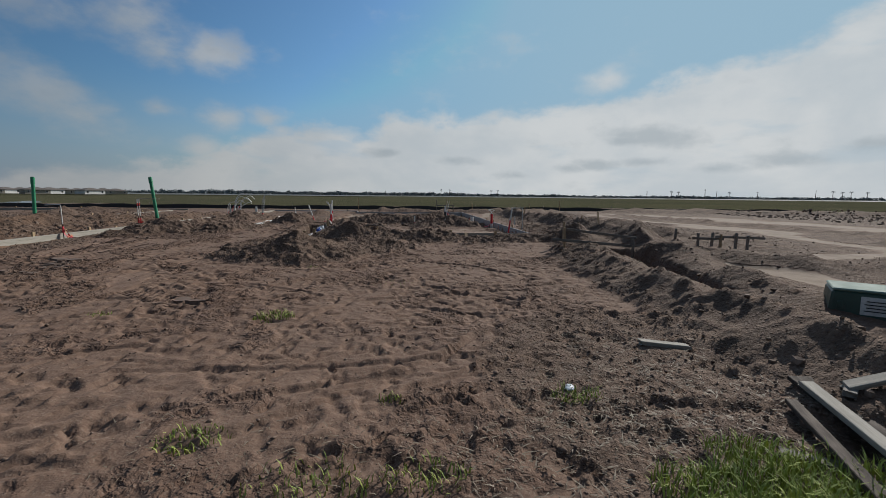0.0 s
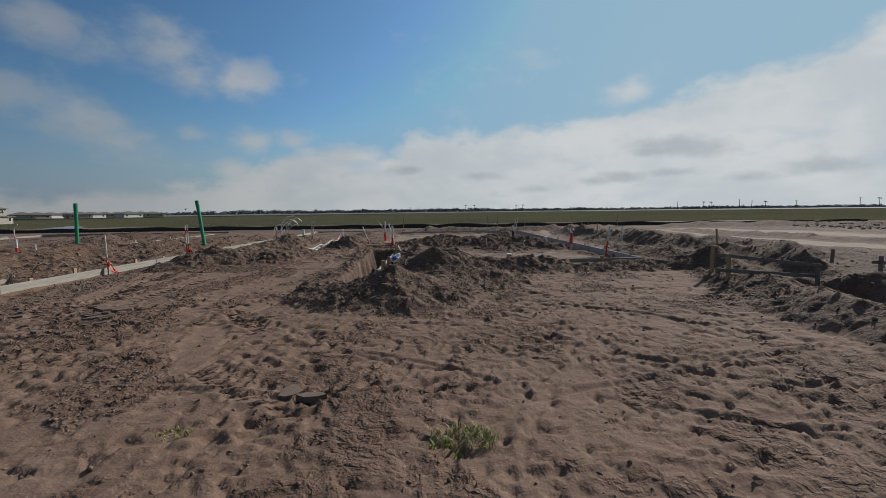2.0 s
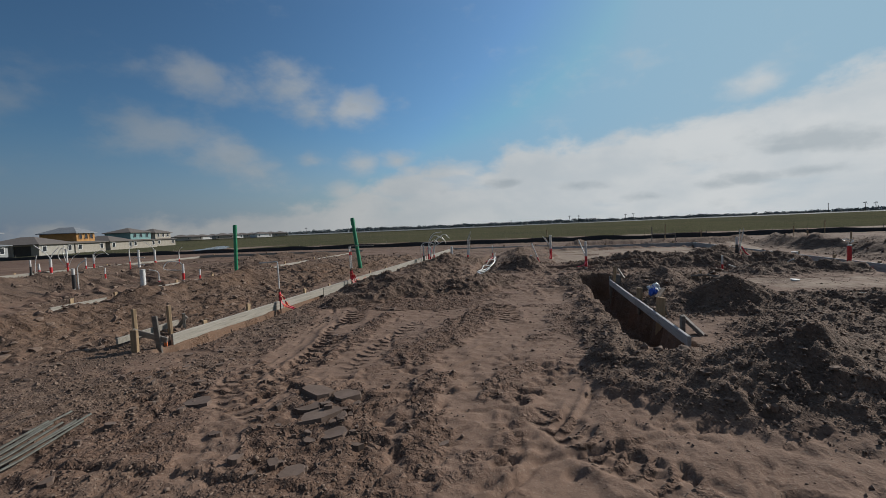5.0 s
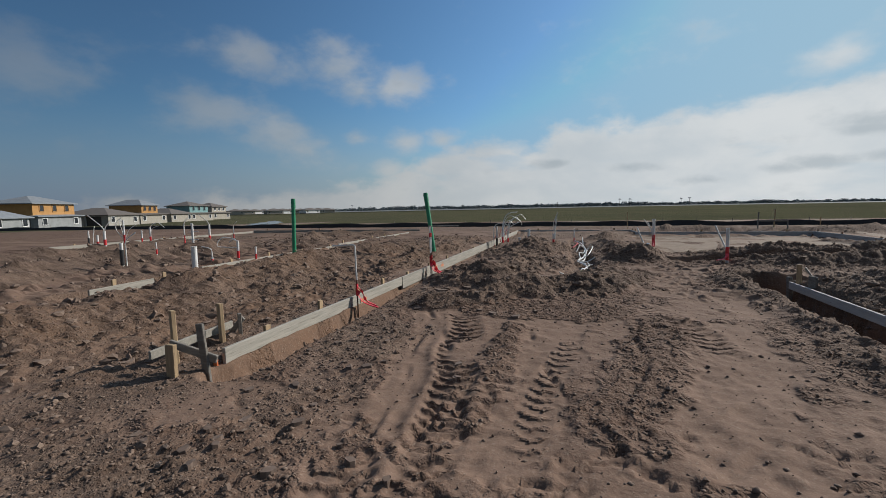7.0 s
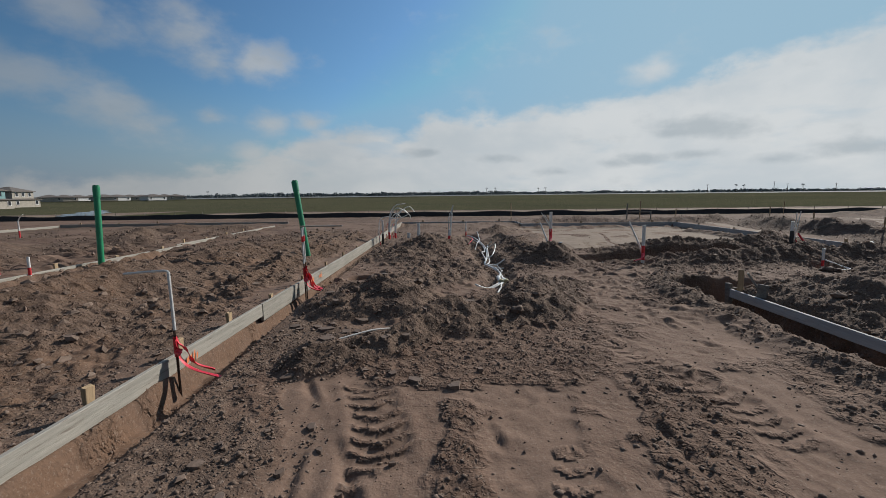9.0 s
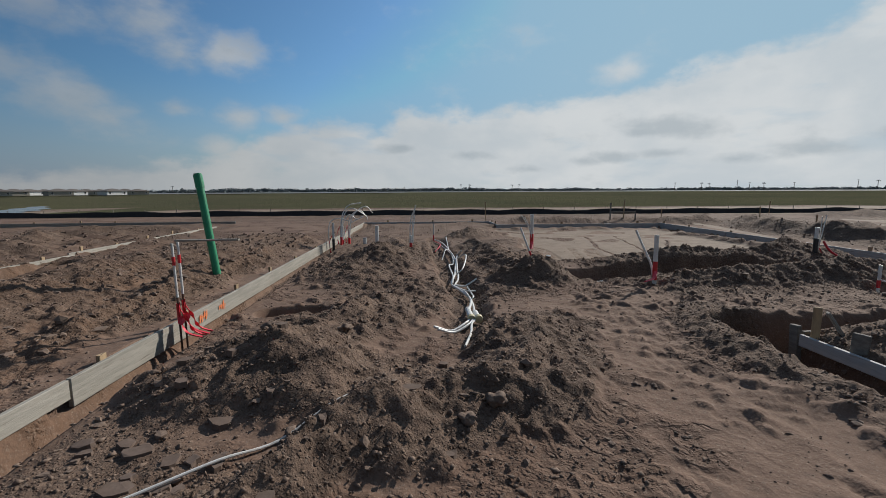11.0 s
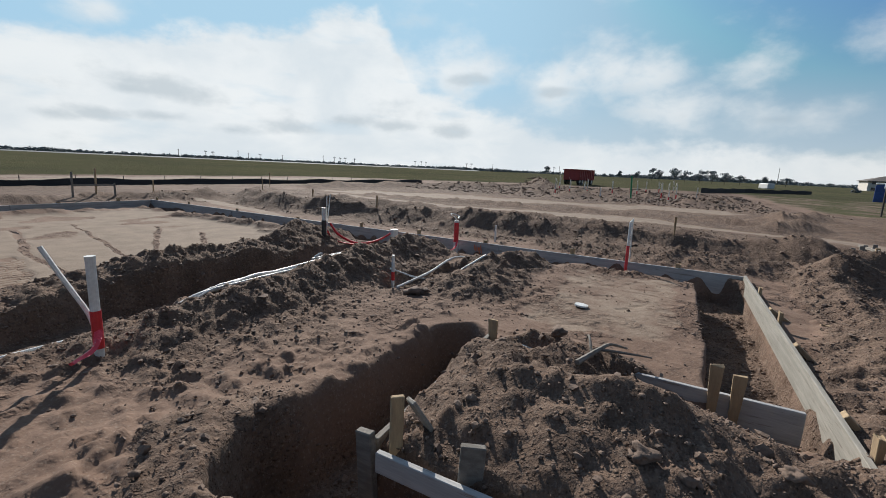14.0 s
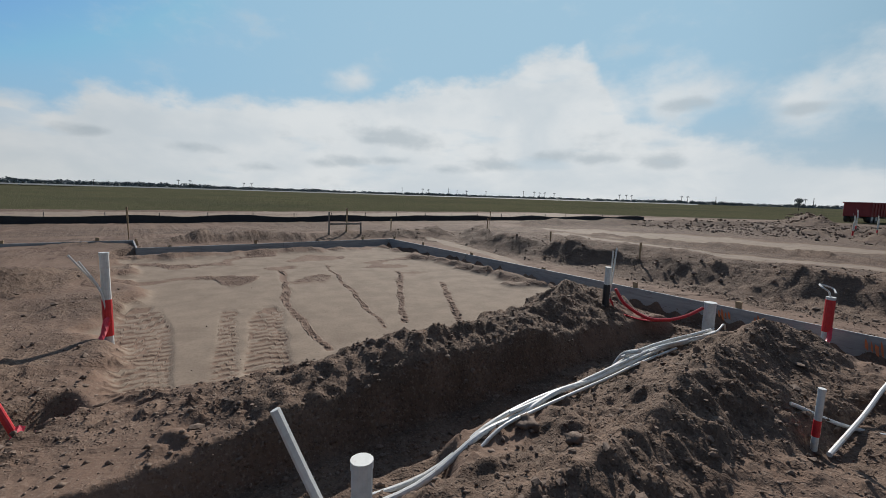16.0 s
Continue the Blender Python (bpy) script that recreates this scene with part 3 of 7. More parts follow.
# fine edge lines left by turning wheels
rng_lines = random.Random(77)
GROOVES = [[(-7.75, 12.2), (-7.3, 11.2), (-6.8, 10.3), (-6.3, 9.5)], [(-6.25, 11.1), (-5.95, 10.1), (-5.5, 9.0)], [(-7.35, 10.9), (-7.15, 9.9), (-7.0, 8.9)], [(-5.1, 11.8), (-5.2, 10.6), (-5.45, 9.4)]]
for k in range(64):
    cx, cy, turn, n, bend = rng_lines.uniform(-6.5, 3.0), rng_lines.uniform(1.8, 9.0), rng_lines.uniform(0.3, 2.3), rng_lines.uniform(1.2, 4.0), rng_lines.uniform(-0.35, 0.35)
    GROOVES.append([(cx + (s - 0.5) * n * math.sin(turn + bend * s), cy + (s - 0.5) * n * math.cos(turn + bend * s)) for s in (0.0, 0.25, 0.5, 0.75, 1.0)])
PAD_RUTS = [[(-3.30, 19.6, 0.02), (-3.22, 21.2, 0.03), (-3.19, 22.9, 0.015)], [(-2.35, 19.8, 0.03), (-2.05, 21.0, 0.03), (-1.72, 22.2, 0.02)], [(-0.71, 25.2, 0.012), (-1.42, 22.36, 0.012)], [(-1.42, 22.36, 0.010), (-1.61, 20.3, 0.008)],
            [(1.46, 24.1, 0.012), (-0.38, 20.8, 0.010)], [(1.58, 22.7, 0.010), (0.31, 20.4, 0.010)], [(-2.65, 19.9, 0.012), (-2.45, 21.2, 0.014), (-2.2, 22.4, 0.008)], [(0.4, 25.6, 0.008), (-0.7, 20.7, 0.006)]]
PAD_WIDE = [0.26, 0.2, 0.06, 0.045, 0.045, 0.05, 0.1, 0.03]


def axis(lo, hi, fine, far, quick=False):
    """Rows that stand close together between lo and hi and drift apart outside."""
    core = list(np.arange(lo, hi + fine / 2, fine))
    for sign in (1, -1):
        at, d, got = (hi, fine, []) if sign > 0 else (lo, fine, [])
        while abs(at) < far:
            d *= 1.1 if d > 0.3 or (quick and sign < 0) else 1.021 if d < 0.14 else 1.035
            at += sign * d
            got.append(at)
        core = core + got if sign > 0 else got[::-1] + core
    return np.array(core)


def smooth_mask(sand):
    return 1 - step(0.3, 0.5, sand)


def make_ground():
    xs, ys = axis(-10.2, 1.8, 0.024, 4200.0), axis(1.6, 19.2, 0.024, 4200.0, True)
    gx, gy = np.meshgrid(xs, ys)
    x, y = gx.ravel(), gy.ravel()
    n = len(x)
    near = (np.abs(x - 8) < 46) & (y > -12) & (y < 44)
    warp = 0.16 * perlin(x * 1.3, y * 1.3, 71) * near
    wx, wy = x + warp, y + 0.16 * perlin(x * 1.3, y * 1.3, 72) * near
    z = np.interp(y, [-5, 2, 5, 8, 11, 15, 18, 31, 36, 44, 60], [0, 0.0, 0.05, 0.10, 0.15, 0.22, 0.20, 0.18, 0.05, -0.05, -0.15])
    away = np.maximum(step(8, 20, x), step(15, 30, -x))
    z = z * (1 - away) + np.minimum(z, 0.08) * away
    dug, sand, grass, clay, crumb = np.zeros(n), np.zeros(n), np.zeros(n), np.zeros(n), np.full(n, 0.5)
    # house plot turned over
    plot = step(-8.9, -8.4, x) * step(3.8, 3.2, x) * step(13.2, 14.2, y + 0.5 * perlin(x, y, 5)) * step(31.5, 30.5, y)
    plot *= 1 - step(-0.6, 0.0, x) * step(3.2, 2.6, x) * step(15.2, 14.4, y) * step(13.2, 13.5, y)
    plot *= 1 - step(-4.9, -4.2, x) * step(-2.6, -3.2, x) * step(17.6, 16.6, y)
    dug = np.maximum(dug, plot * np.clip(0.5 + 0.5 * perlin(x * 0.55, y * 0.55, 6), 0.2, 0.62))
    trod = step(-4.6, -4.0, x) * step(-1.0, -1.6, x) * step(13.0, 13.6, y) * step(17.2, 16.4, y)
    dug = np.maximum(dug, 0.18 * trod)
    lot2 = step(-13.5, -14.2, x) * step(-30, -27, x) * step(9, 12, y) * step(33, 30, y)
    dug = np.maximum(dug, np.clip(0.5 + 1.2 * perlin(x * 0.5, y * 0.5, 15), 0.1, 1.0) * lot2)
    rough = np.maximum(plot * np.clip(0.35 + 0.9 * perlin(x * 0.55, y * 0.55, 6), 0.08, 0.75), 0.95 * lot2)
    rough = np.maximum(rough, 0.55 * trod)
    yard = step(-9.15, -9.6, x) * step(-14.6, -14, x) * step(8.0, 10, y) * step(27, 23, y)
    damp = np.clip(0.45 + 1.1 * perlin(x * 0.8, y * 0.8, 13) + 0.5 * perlin(x * 2.4, y * 2.4, 14), 0, 1)
    rough, dug = np.maximum(rough, 1.0 * yard), np.maximum(dug, (0.2 + 0.6 * damp) * yard)
    east = step(4.2, 5.0, x) * step(30, 26, x) * step(0, 2, y) * step(36, 31, y)
    rough = np.maximum(rough, 0.8 * east * step(12.0, 9.5, x))
    dug = np.maximum(dug, east * np.clip(0.85 + 0.5 * perlin(x * 0.4, y * 0.4, 12), 0.4, 1.0))
    back = step(30.5, 31.5, y) * step(43.5, 41.5, y) * step(-26, -20, x) * step(34, 30, x)
    rough, dug = np.maximum(rough, 0.35 * back), np.maximum(dug, back * np.clip(0.55 + 0.8 * perlin(x * 0.15, y * 0.6, 8), 0.1, 0.8))
    moist_vignette = step(-6.9, -7.8, x) * step(-15, -12, x) * step(2, 5, y) * step(15, 13, y)
    thatch = step(1.15, 0.75, np.hypot((x - 2.2) / 1.5, (y - 2.9) / 1.9))
    dug = np.maximum(dug, 0.9 * thatch)
    # near left ground darkened as well: lens vignetting put into the soil colour
    moist_vignette = np.maximum(moist_vignette, step(-4.6, -6.2, x) * step(-11, -9, x) * step(2, 3.5, y) * step(7.6, 6.2, y))
    dug = np.maximum(dug, moist_vignette * np.clip(0.58 + 0.6 * perlin(x * 0.9, y * 0.9, 7), 0, 0.7))
    lot3 = step(25, 29, x) * step(62, 52, x) * step(7, 10, y) * step(36, 30, y)
    rough, dug = np.maximum(rough, 1.0 * lot3), np.maximum(dug, 1.0 * lot3)
    heaped = np.zeros(n)
    for w, pts in HEAPS:
        px, py = [p[0] for p in pts], [p[1] for p in pts]
        sel = np.nonzero((x > min(px) - 2 * w) & (x < max(px) + 2 * w) & (y > min(py) - 2 * w) & (y < max(py) + 2 * w))[0]
        d, h, _, _ = line_to(wx[sel], wy[sel], pts)
        h = h * (1 + 0.35 * perlin(x[sel] * 0.9, y[sel] * 0.9, 9))
        q = np.clip(1 - d / w, 0, 1)
        z[sel] = z[sel] + h * q ** 1.3
        m = step(1.1, 0.55, d / w) * np.clip(h / 0.12, 0.4, 1.0)
        dug[sel], rough[sel], heaped[sel] = np.maximum(dug[sel], m), np.maximum(rough[sel], m), np.maximum(heaped[sel], m * step(0.03, 0.10, h * q))
    # pads of smoothed sand
    pads = [((-3.45, 3.0), (19.75, 27.9), 0.06, 0.55), ((0.0, 2.95), (13.3, 14.9), 0.20, 0.25), ((-60, 40), (43.5, 54), -0.05, 1.2)]
    for (x0, x1), (y0, y1), level, soft in pads:
        e = (0.5 * perlin(x * 0.8, y * 0.8, 21) + 0.35 * perlin(x * 2.6, y * 2.6, 22)) * min(1.0, soft * 1.4)
        m = step(x0 - soft / 2, x0 + soft / 2, x + e) * step(x1 + soft / 2, x1 - soft / 2, x + e) * step(y0 - soft / 2, y0 + soft / 2, y + e) * step(y1 + soft / 2, y1 - soft / 2, y + e)
        m = m * (1 - step(0.2, 0.6, heaped))
        z = z * (1 - m) + level * m
        dug, rough = dug * (1 - m), rough * (1 - 0.94 * m)
        if soft != 0.25:
            sand = np.maximum(sand, m * (0.72 - 0.55 * step(0.18, 0.36, perlin(x * 0.9, y * 1.3, 32)) * step(22.5, 25.5, y) if soft < 0.6 else 0.62 + 0.25 * perlin(x * 0.12, y * 0.5, 31)))
        else:
            sand = np.maximum(sand, 0.5 * m)
    # churned darker soil over the east lot
    east = step(4.4, 5.6, x) * step(34, 28, x) * step(6, 9, y) * step(34, 30, y)
    dug, rough, sand = np.maximum(dug, 0.66 * east), np.maximum(rough, 0.4 * east), sand * (1 - 0.85 * east)
    # pale strips over the east lot: sheen of wet mud painted as sand colour
    for wide, pts in ((0.9, [(9.8, 7.5, 0), (11.8, 10, 0), (12.4, 15, 0), (12.3, 20, 0), (12.2, 26, 0), (12.8, 29, 0)]), (2.3, [(22.5, 13.5, 0), (21.0, 18, 0), (19.0, 23, 0), (16.0, 29, 0)]), (0.45, [(5.6, 5.9, 0), (5.9, 7.2, 0), (5.8, 8.6, 0)]), (0.35, [(4.6, 22.0, 0), (4.7, 26.0, 0), (5.0, 29.5, 0)])):
        d, _, _, _ = line_to(x + 2.0 * perlin(x * 0.25, y * 0.25, 33), y, pts)
        m = step(1.15, 0.8, d / wide + 0.5 * perlin(x * 0.5, y * 0.22, 35) + 0.25 * perlin(x * 1.9, y * 0.8, 36)) * (1 - step(0.2, 0.6, heaped))
        sand, dug, rough = np.maximum(sand, 0.68 * m), dug * (1 - m), rough * (1 - 0.8 * m)
    # roughness of the soil
    lumps = np.zeros(n)
    k = np.nonzero(near)[0]
    X, Y = x[k], y[k]
    def bl(f, seed):
        return 2.6 * np.abs(perlin(X * f, Y * f, seed)) - 0.6
    lump = 0.070 * perlin(X * 1.0, Y * 1.0, 40) + 0.026 * bl(2.1, 41) + 0.016 * bl(4.3, 42) + 0.006 * perlin(X * 11, Y * 11, 44)
    start = step(9.5, 7.5, Y)
    loose = perlin(X * 0.8, Y * 0.8, 57) + 0.6 * perlin(X * 2.3, Y * 2.3, 66) + 0.4 * perlin(X * 6.1, Y * 6.1, 67)
    crumb[k] = 0.12 + 0.55 * step(0.02, 0.55, loose) * (1 - 0.3 * start)
    def plate(f, g, seed, lean):
        return step(-0.035, 0.035, perlin(X * f + lean * Y, Y * g - lean * X, seed)) - 0.5
    torn = step(-0.2, 0.35, perlin(X * 0.7, Y * 0.7, 58) + 0.4 * perlin(X * 2.0, Y * 2.0, 59)) * step(14.5, 10.0, Y)
    plates = (0.25 + torn) * (0.013 * plate(3.1, 4.2, 60, 0.5) + 0.012 * plate(6.8, 5.2, 69, -0.8)) * (0.4 + 0.6 * start)
    flat = 0.020 * perlin(X * 0.9, Y * 0.9, 50) + 0.009 * perlin(X * 2.6, Y * 2.6, 51) + 0.004 * perlin(X * 8, Y * 8, 53) + 0.010 * crumb[k] * perlin(X * 14, Y * 14, 54) + plates
    smooth_sand = 1 - 0.9 * step(0.35, 0.6, sand[k])
    lumps[k] = lump * rough[k] * (1 - 0.45 * step(2.4, 3.0, X) * step(10.5, 8.5, Y)) + flat * (1 - 0.6 * rough[k]) * smooth_sand
    lumps[~near] = 0.05 * perlin(x[~near] * 0.3, y[~near] * 0.3, 55) * step(90, 50, y[~near])
    z = z + lumps
    # tracks: smooth crusts, broken strips between them, lug prints and edge lines
    ragged = 0.07 * perlin(x * 3.1, y * 3.1, 73) + 0.04 * perlin(x * 9.0, y * 9.0, 74)
    def strip_of(pts):
        px, py = [p[0] for p in pts], [p[1] for p in pts]
        sel = np.nonzero((x > min(px) - 0.7) & (x < max(px) + 0.7) & (y > min(py) - 0.5) & (y < max(py) + 0.5))[0]
        return (sel, *line_to(x[sel] + 0.4 * warp[sel], y[sel], pts))
    for wide, pts in SMOOTH:
        sel, d, depth, along, side = strip_of(pts)
        m = step(wide + 0.05, wide - 0.05, d + 1.3 * ragged[sel]) * (1 - step(0.25, 0.6, rough[sel]))
        crumb[sel] *= 1 - m
        z[sel] += -m * depth + 0.4 * depth * np.exp(-(((d - wide - 0.05) / 0.05) ** 2))
    for wide, pts in BROKEN:
        sel, d, much, along, side = strip_of(pts)
        m = much * step(wide + 0.10, wide - 0.10, d + 1.8 * ragged[sel])
        crumb[sel] = np.maximum(crumb[sel], m)
        z[sel] += m * (0.012 + 0.012 * perlin(x[sel] * 9, y[sel] * 9, 75))
    # dents of boots and tracks, and lumps of clod, one by one
    rng = np.random.default_rng(17)
    shape = (len(ys), len(xs))
    U, V = (x + 0.5 * ragged).reshape(shape), (y + 0.035 * perlin(x * 6.0, y * 6.0, 76) + 0.02 * perlin(x * 13.0, y * 13.0, 77)).reshape(shape)
    Z, C, R = z.reshape(shape), crumb.reshape(shape), rough.reshape(shape)
    def spot(cx, cy, rx, ry):
        r = 1.5 * max(rx, ry)
        i0, i1 = np.searchsorted(xs, (cx - r, cx + r))
        j0, j1 = np.searchsorted(ys, (cy - r, cy + r))
        a = rng.uniform(0, 2 * np.pi)
        u, v = U[j0:j1, i0:i1] - cx, V[j0:j1, i0:i1] - cy
        return (slice(j0, j1), slice(i0, i1)), (u * np.cos(a) + v * np.sin(a)) / rx, (v * np.cos(a) - u * np.sin(a)) / ry
    def here(grid, cx, cy):
        return grid[min(np.searchsorted(ys, cy), shape[0] - 1), min(np.searchsorted(xs, cx), shape[1] - 1)]
    for x0, x1, y0, y1, count in ((-8.2, 3.2, 1.6, 9.4, 4200), (-5.4, -3.2, 9.4, 14.5, 70), (-4.5, -1.0, 13.2, 17.0, 80), (-0.5, 3.4, 9.4, 11.2, 120), (0.0, 3.0, 13.3, 15.0, 40)):
        for _ in range(count):
            cx, cy = rng.uniform(x0, x1), rng.uniform(y0, y1)
            if rng.random() < here(R, cx, cy) or here(C, cx, cy) < 0.05:
                continue
            big = rng.random() ** 1.6
            rx, ry, depth = 0.040 + 0.09 * big, 0.026 + 0.045 * big * rng.random(), (0.010 + 0.017 * big) * (1.0 if cy < 9.4 else 0.55)
            if rng.random() < 0.4:
                rx, ry, depth = 0.07 + 0.16 * rng.random(), 0.022 + 0.012 * rng.random(), 0.016
            at, u, v = spot(cx, cy, rx, ry)
            q = np.hypot(u, v)
            Z[at] += depth * (-step(1.02, 0.80, q) * (0.75 + 0.5 * u.clip(-1, 1)) + 0.55 * np.exp(-(((q - 1.16) / 0.15) ** 2)) * (0.5 - 0.5 * u).clip(0, 1))
    L = np.zeros(shape)
    step_x, step_y = np.gradient(xs), np.gradient(ys)
    for x0, x1, y0, y1, count, small, large in ((-9.2, 5.5, 7.6, 21.0, 26000, 0.030, 0.11), (-14.5, -9.2, 8.0, 20.0, 12000, 0.032, 0.10), (2.6, 7.0, 0.6, 20.0, 6000, 0.045, 0.13), (-9.0, 3.0, 2.0, 13.5, 7000, 0.026, 0.05), (-25.0, -14.5, 10.0, 30.0, 5000, 0.11, 0.26), (-4.6, -0.8, 13.2, 17.4, 3000, 0.028, 0.055), (-3.4, 3.0, 16.4, 20.0, 3000, 0.04, 0.12)):
        for _ in range(count):
            cx, cy = rng.uniform(x0, x1), rng.uniform(y0, y1)
            grow = small * (large / small) ** (rng.random() ** 2.4)
            if rng.random() > max(here(R, cx, cy), 0.9 * (here(C, cx, cy) - 0.45) if grow < 0.055 else 0.0) * 1.15 or grow < 1.25 * max(step_x[min(np.searchsorted(xs, cx), shape[1] - 1)], step_y[min(np.searchsorted(ys, cy), shape[0] - 1)]):
                continue
            at, u, v = spot(cx, cy, grow, grow * rng.uniform(0.55, 1.0))
            top = np.minimum(1.0 - 0.4 * u, 1.0 + 0.3 * v)
            for turn in rng.uniform(0, 1.4, 4) + (0.0, 1.57, 3.14, 4.71):
                top = np.minimum(top, rng.uniform(1.1, 1.9) * (1 - (u * np.cos(turn) + v * np.sin(turn)) * rng.uniform(1.0, 1.3)))
            L[at] = np.maximum(L[at], grow * rng.uniform(0.22, 0.57) * top)
    z = z + L.ravel() * smooth_mask(sand) + near * rng.uniform(-1, 1, n) * (0.0008 + 0.0025 * crumb + 0.0045 * np.clip(rough, 0, 1)) * smooth_mask(sand)
    ledge = step(-8.98, -8.94, x) * step(-8.72, -8.78, x) * step(9.4, 9.7, y) * step(30, 20, y)
    z = np.where(ledge > 0.5, np.minimum(z, np.where(y < 13.8, 0.10, 0.0) + 0.02 * perlin(x * 3, y * 3, 65)), z)
    # trenches cut through all of that
    for w, soft, pts in TRENCHES:
        px, py = [p[0] for p in pts], [p[1] for p in pts]
        sel = np.nonzero((x > min(px) - w - 1) & (x < max(px) + w + 1) & (y > min(py) - w - 1) & (y < max(py) + w + 1))[0]
        loose = 0.0 if px[0] == -8.655 else 1.0
        d, floor, _, _ = line_to(x[sel] + loose * (0.4 * warp[sel] + 0.06 * perlin(x[sel] * 4, y[sel] * 4, 61)), y[sel] + 0.2 * warp[sel], pts)
        m = step(w / 2 + soft / 2, w / 2 - soft / 2, d)
        bottom = floor + 0.035 * perlin(x[sel] * 2.5, y[sel] * 2.5, 62) + 0.015 * perlin(x[sel] * 8, y[sel] * 8, 63)
        z[sel] = z[sel] * (1 - m) + np.minimum(bottom, z[sel]) * m
        dug[sel] = np.maximum(dug[sel], 0.75 * m)
    cl = step(-8.93, -8.90, x) * step(-8.2, -8.5, x) * step(9, 9.8, y) * step(19, 16, y)
    clay = np.maximum(clay, np.maximum(0.6 * cl, 0.6 * yard * (1 - 0.7 * damp)))
    dug = dug * (1 - 0.8 * cl)
    # lug prints and the edge lines of wheels
    for wide, pts in LUGS + list(zip(PAD_WIDE, PAD_RUTS)):
        sel, d, depth, along, side = strip_of(pts)
        on_pad = pts in PAD_RUTS
        fade = np.ones(len(sel)) if on_pad else step(-0.45, -0.1, perlin(x[sel] * 0.9, y[sel] * 0.9, 64)) * (1 - step(0.25, 0.6, rough[sel]))
        m = step(wide + 0.03, wide - 0.03, d + 0.3 * ragged[sel]) * fade
        wave = np.sin(2 * np.pi * (along + np.abs(side) * 0.45 + 0.25 * ragged[sel]) / 0.14)
        lug = step(-0.15, 0.45, wave) - 0.5
        crumb[sel] = np.maximum(crumb[sel] * (1 - 0.8 * m), m * (lug > 0.2) * 0.45)
        if on_pad:
            sand[sel] = sand[sel] * (1 - m * np.where(wide < 0.1, 0.8, np.clip(0.2 - 0.9 * lug, 0, 0.6)))
            z[sel] += m * (-depth * 0.7 + 0.020 * lug)
        else:
            z[sel] += m * (-depth * 0.3 + 0.62 * depth * lug + 0.006 * perlin(x[sel] * 12, y[sel] * 12, 78)) + fade * 0.5 * depth * np.exp(-(((d - wide - 0.05) / 0.05) ** 2))
    for pts in GROOVES:
        sel, d, _, along, side = strip_of([(p[0], p[1], 0) for p in pts])
        on = step(-0.3, 0.1, perlin(x[sel] * 1.1, y[sel] * 1.1, 68)) * (1 - step(0.2, 0.5, rough[sel]))
        z[sel] += on * (-0.017 * np.exp(-((d / 0.026) ** 2)) + 0.014 * np.exp(-(((side - 0.055) / 0.03) ** 2)) * (d < 0.15))
    # the land falls away towards the houses
    z = z - 1.15 * step(62, 105, np.hypot(x + 6, y - 7)) * step(-22, -48, x) * step(-40, -10, y)
    # the street lies level
    r = np.hypot(x, y)
    road, _, _, _ = line_to(x, y, STREET)
    z = z + (-0.10 - z) * step(4.2, 3.2, road)
    sand, dug = sand * step(2.6, 4.0, road), dug * step(2.6, 4.0, road)
    grass = step(54, 58, y + 2 * perlin(x * 0.05, y * 0.05, 81)) + step(22, 44, r) * step(-26, -34, x) * step(38, 44, y)
    grass = np.maximum(grass, step(60, 72, r) * step(5, -20, y) * 0.8)
    bare = step(-82, -74, x) * step(-35, -40, x) * step(40, 43, y) * step(66, 60, y + 4 * perlin(x * 0.06, y * 0.06, 82))
    grass, sand = grass * (1 - 0.9 * bare), np.maximum(sand, 0.5 * bare)
    grass = np.maximum(grass, step(26, 30, x) * step(9, 6, y) * 0.55)
    grass = np.maximum(grass, step(62, 70, r) * (1 - 0.9 * bare))
    grass = np.maximum(grass, 0.75 * step(2.5, 3.2, road) * step(6.0, 4.6, road) * step(13, 16, x))
    patch = step(0.35, 0.1, np.hypot((x - 2.1) / 1.6, (y - 1.6) / 0.9))
    grass = np.clip(np.maximum(grass, 0.5 * patch), 0, 1)
    me = bpy.data.meshes.new("ground")
    me.vertices.add(n)
    me.vertices.foreach_set("co", np.stack([x, y, z], 1).ravel().astype(np.float32))
    w, h = len(xs), len(ys)
    i = (np.arange(h - 1)[:, None] * w + np.arange(w - 1)).ravel()
    quads = np.stack([i, i + 1, i + 1 + w, i + w], 1).ravel()
    f = len(i)
    me.loops.add(4 * f)
    me.loops.foreach_set("vertex_index", quads)
    me.polygons.add(f)
    me.polygons.foreach_set("loop_start", np.arange(0, 4 * f, 4))
    me.polygons.foreach_set("use_smooth", np.ones(f, bool))
    for name, v in (("dug", dug), ("sand", sand), ("grass", grass), ("clay", clay), ("crumb", crumb)):
        a = me.attributes.new(name, "FLOAT", "POINT")
        a.data.foreach_set("value", v.astype(np.float32))
    me.update(calc_edges=True)
    me.materials.append(SOIL)
    tagged(new("ground", me), "churned brown sandy soil with heaps, trenches and wheel ruts", "ground", kind="structure")
    return xs, ys, z.reshape(h, w), np.maximum(dug, 0.42 * crumb * (sand < 0.3)).reshape(h, w)


GX, GY, GZ, GD = make_ground()


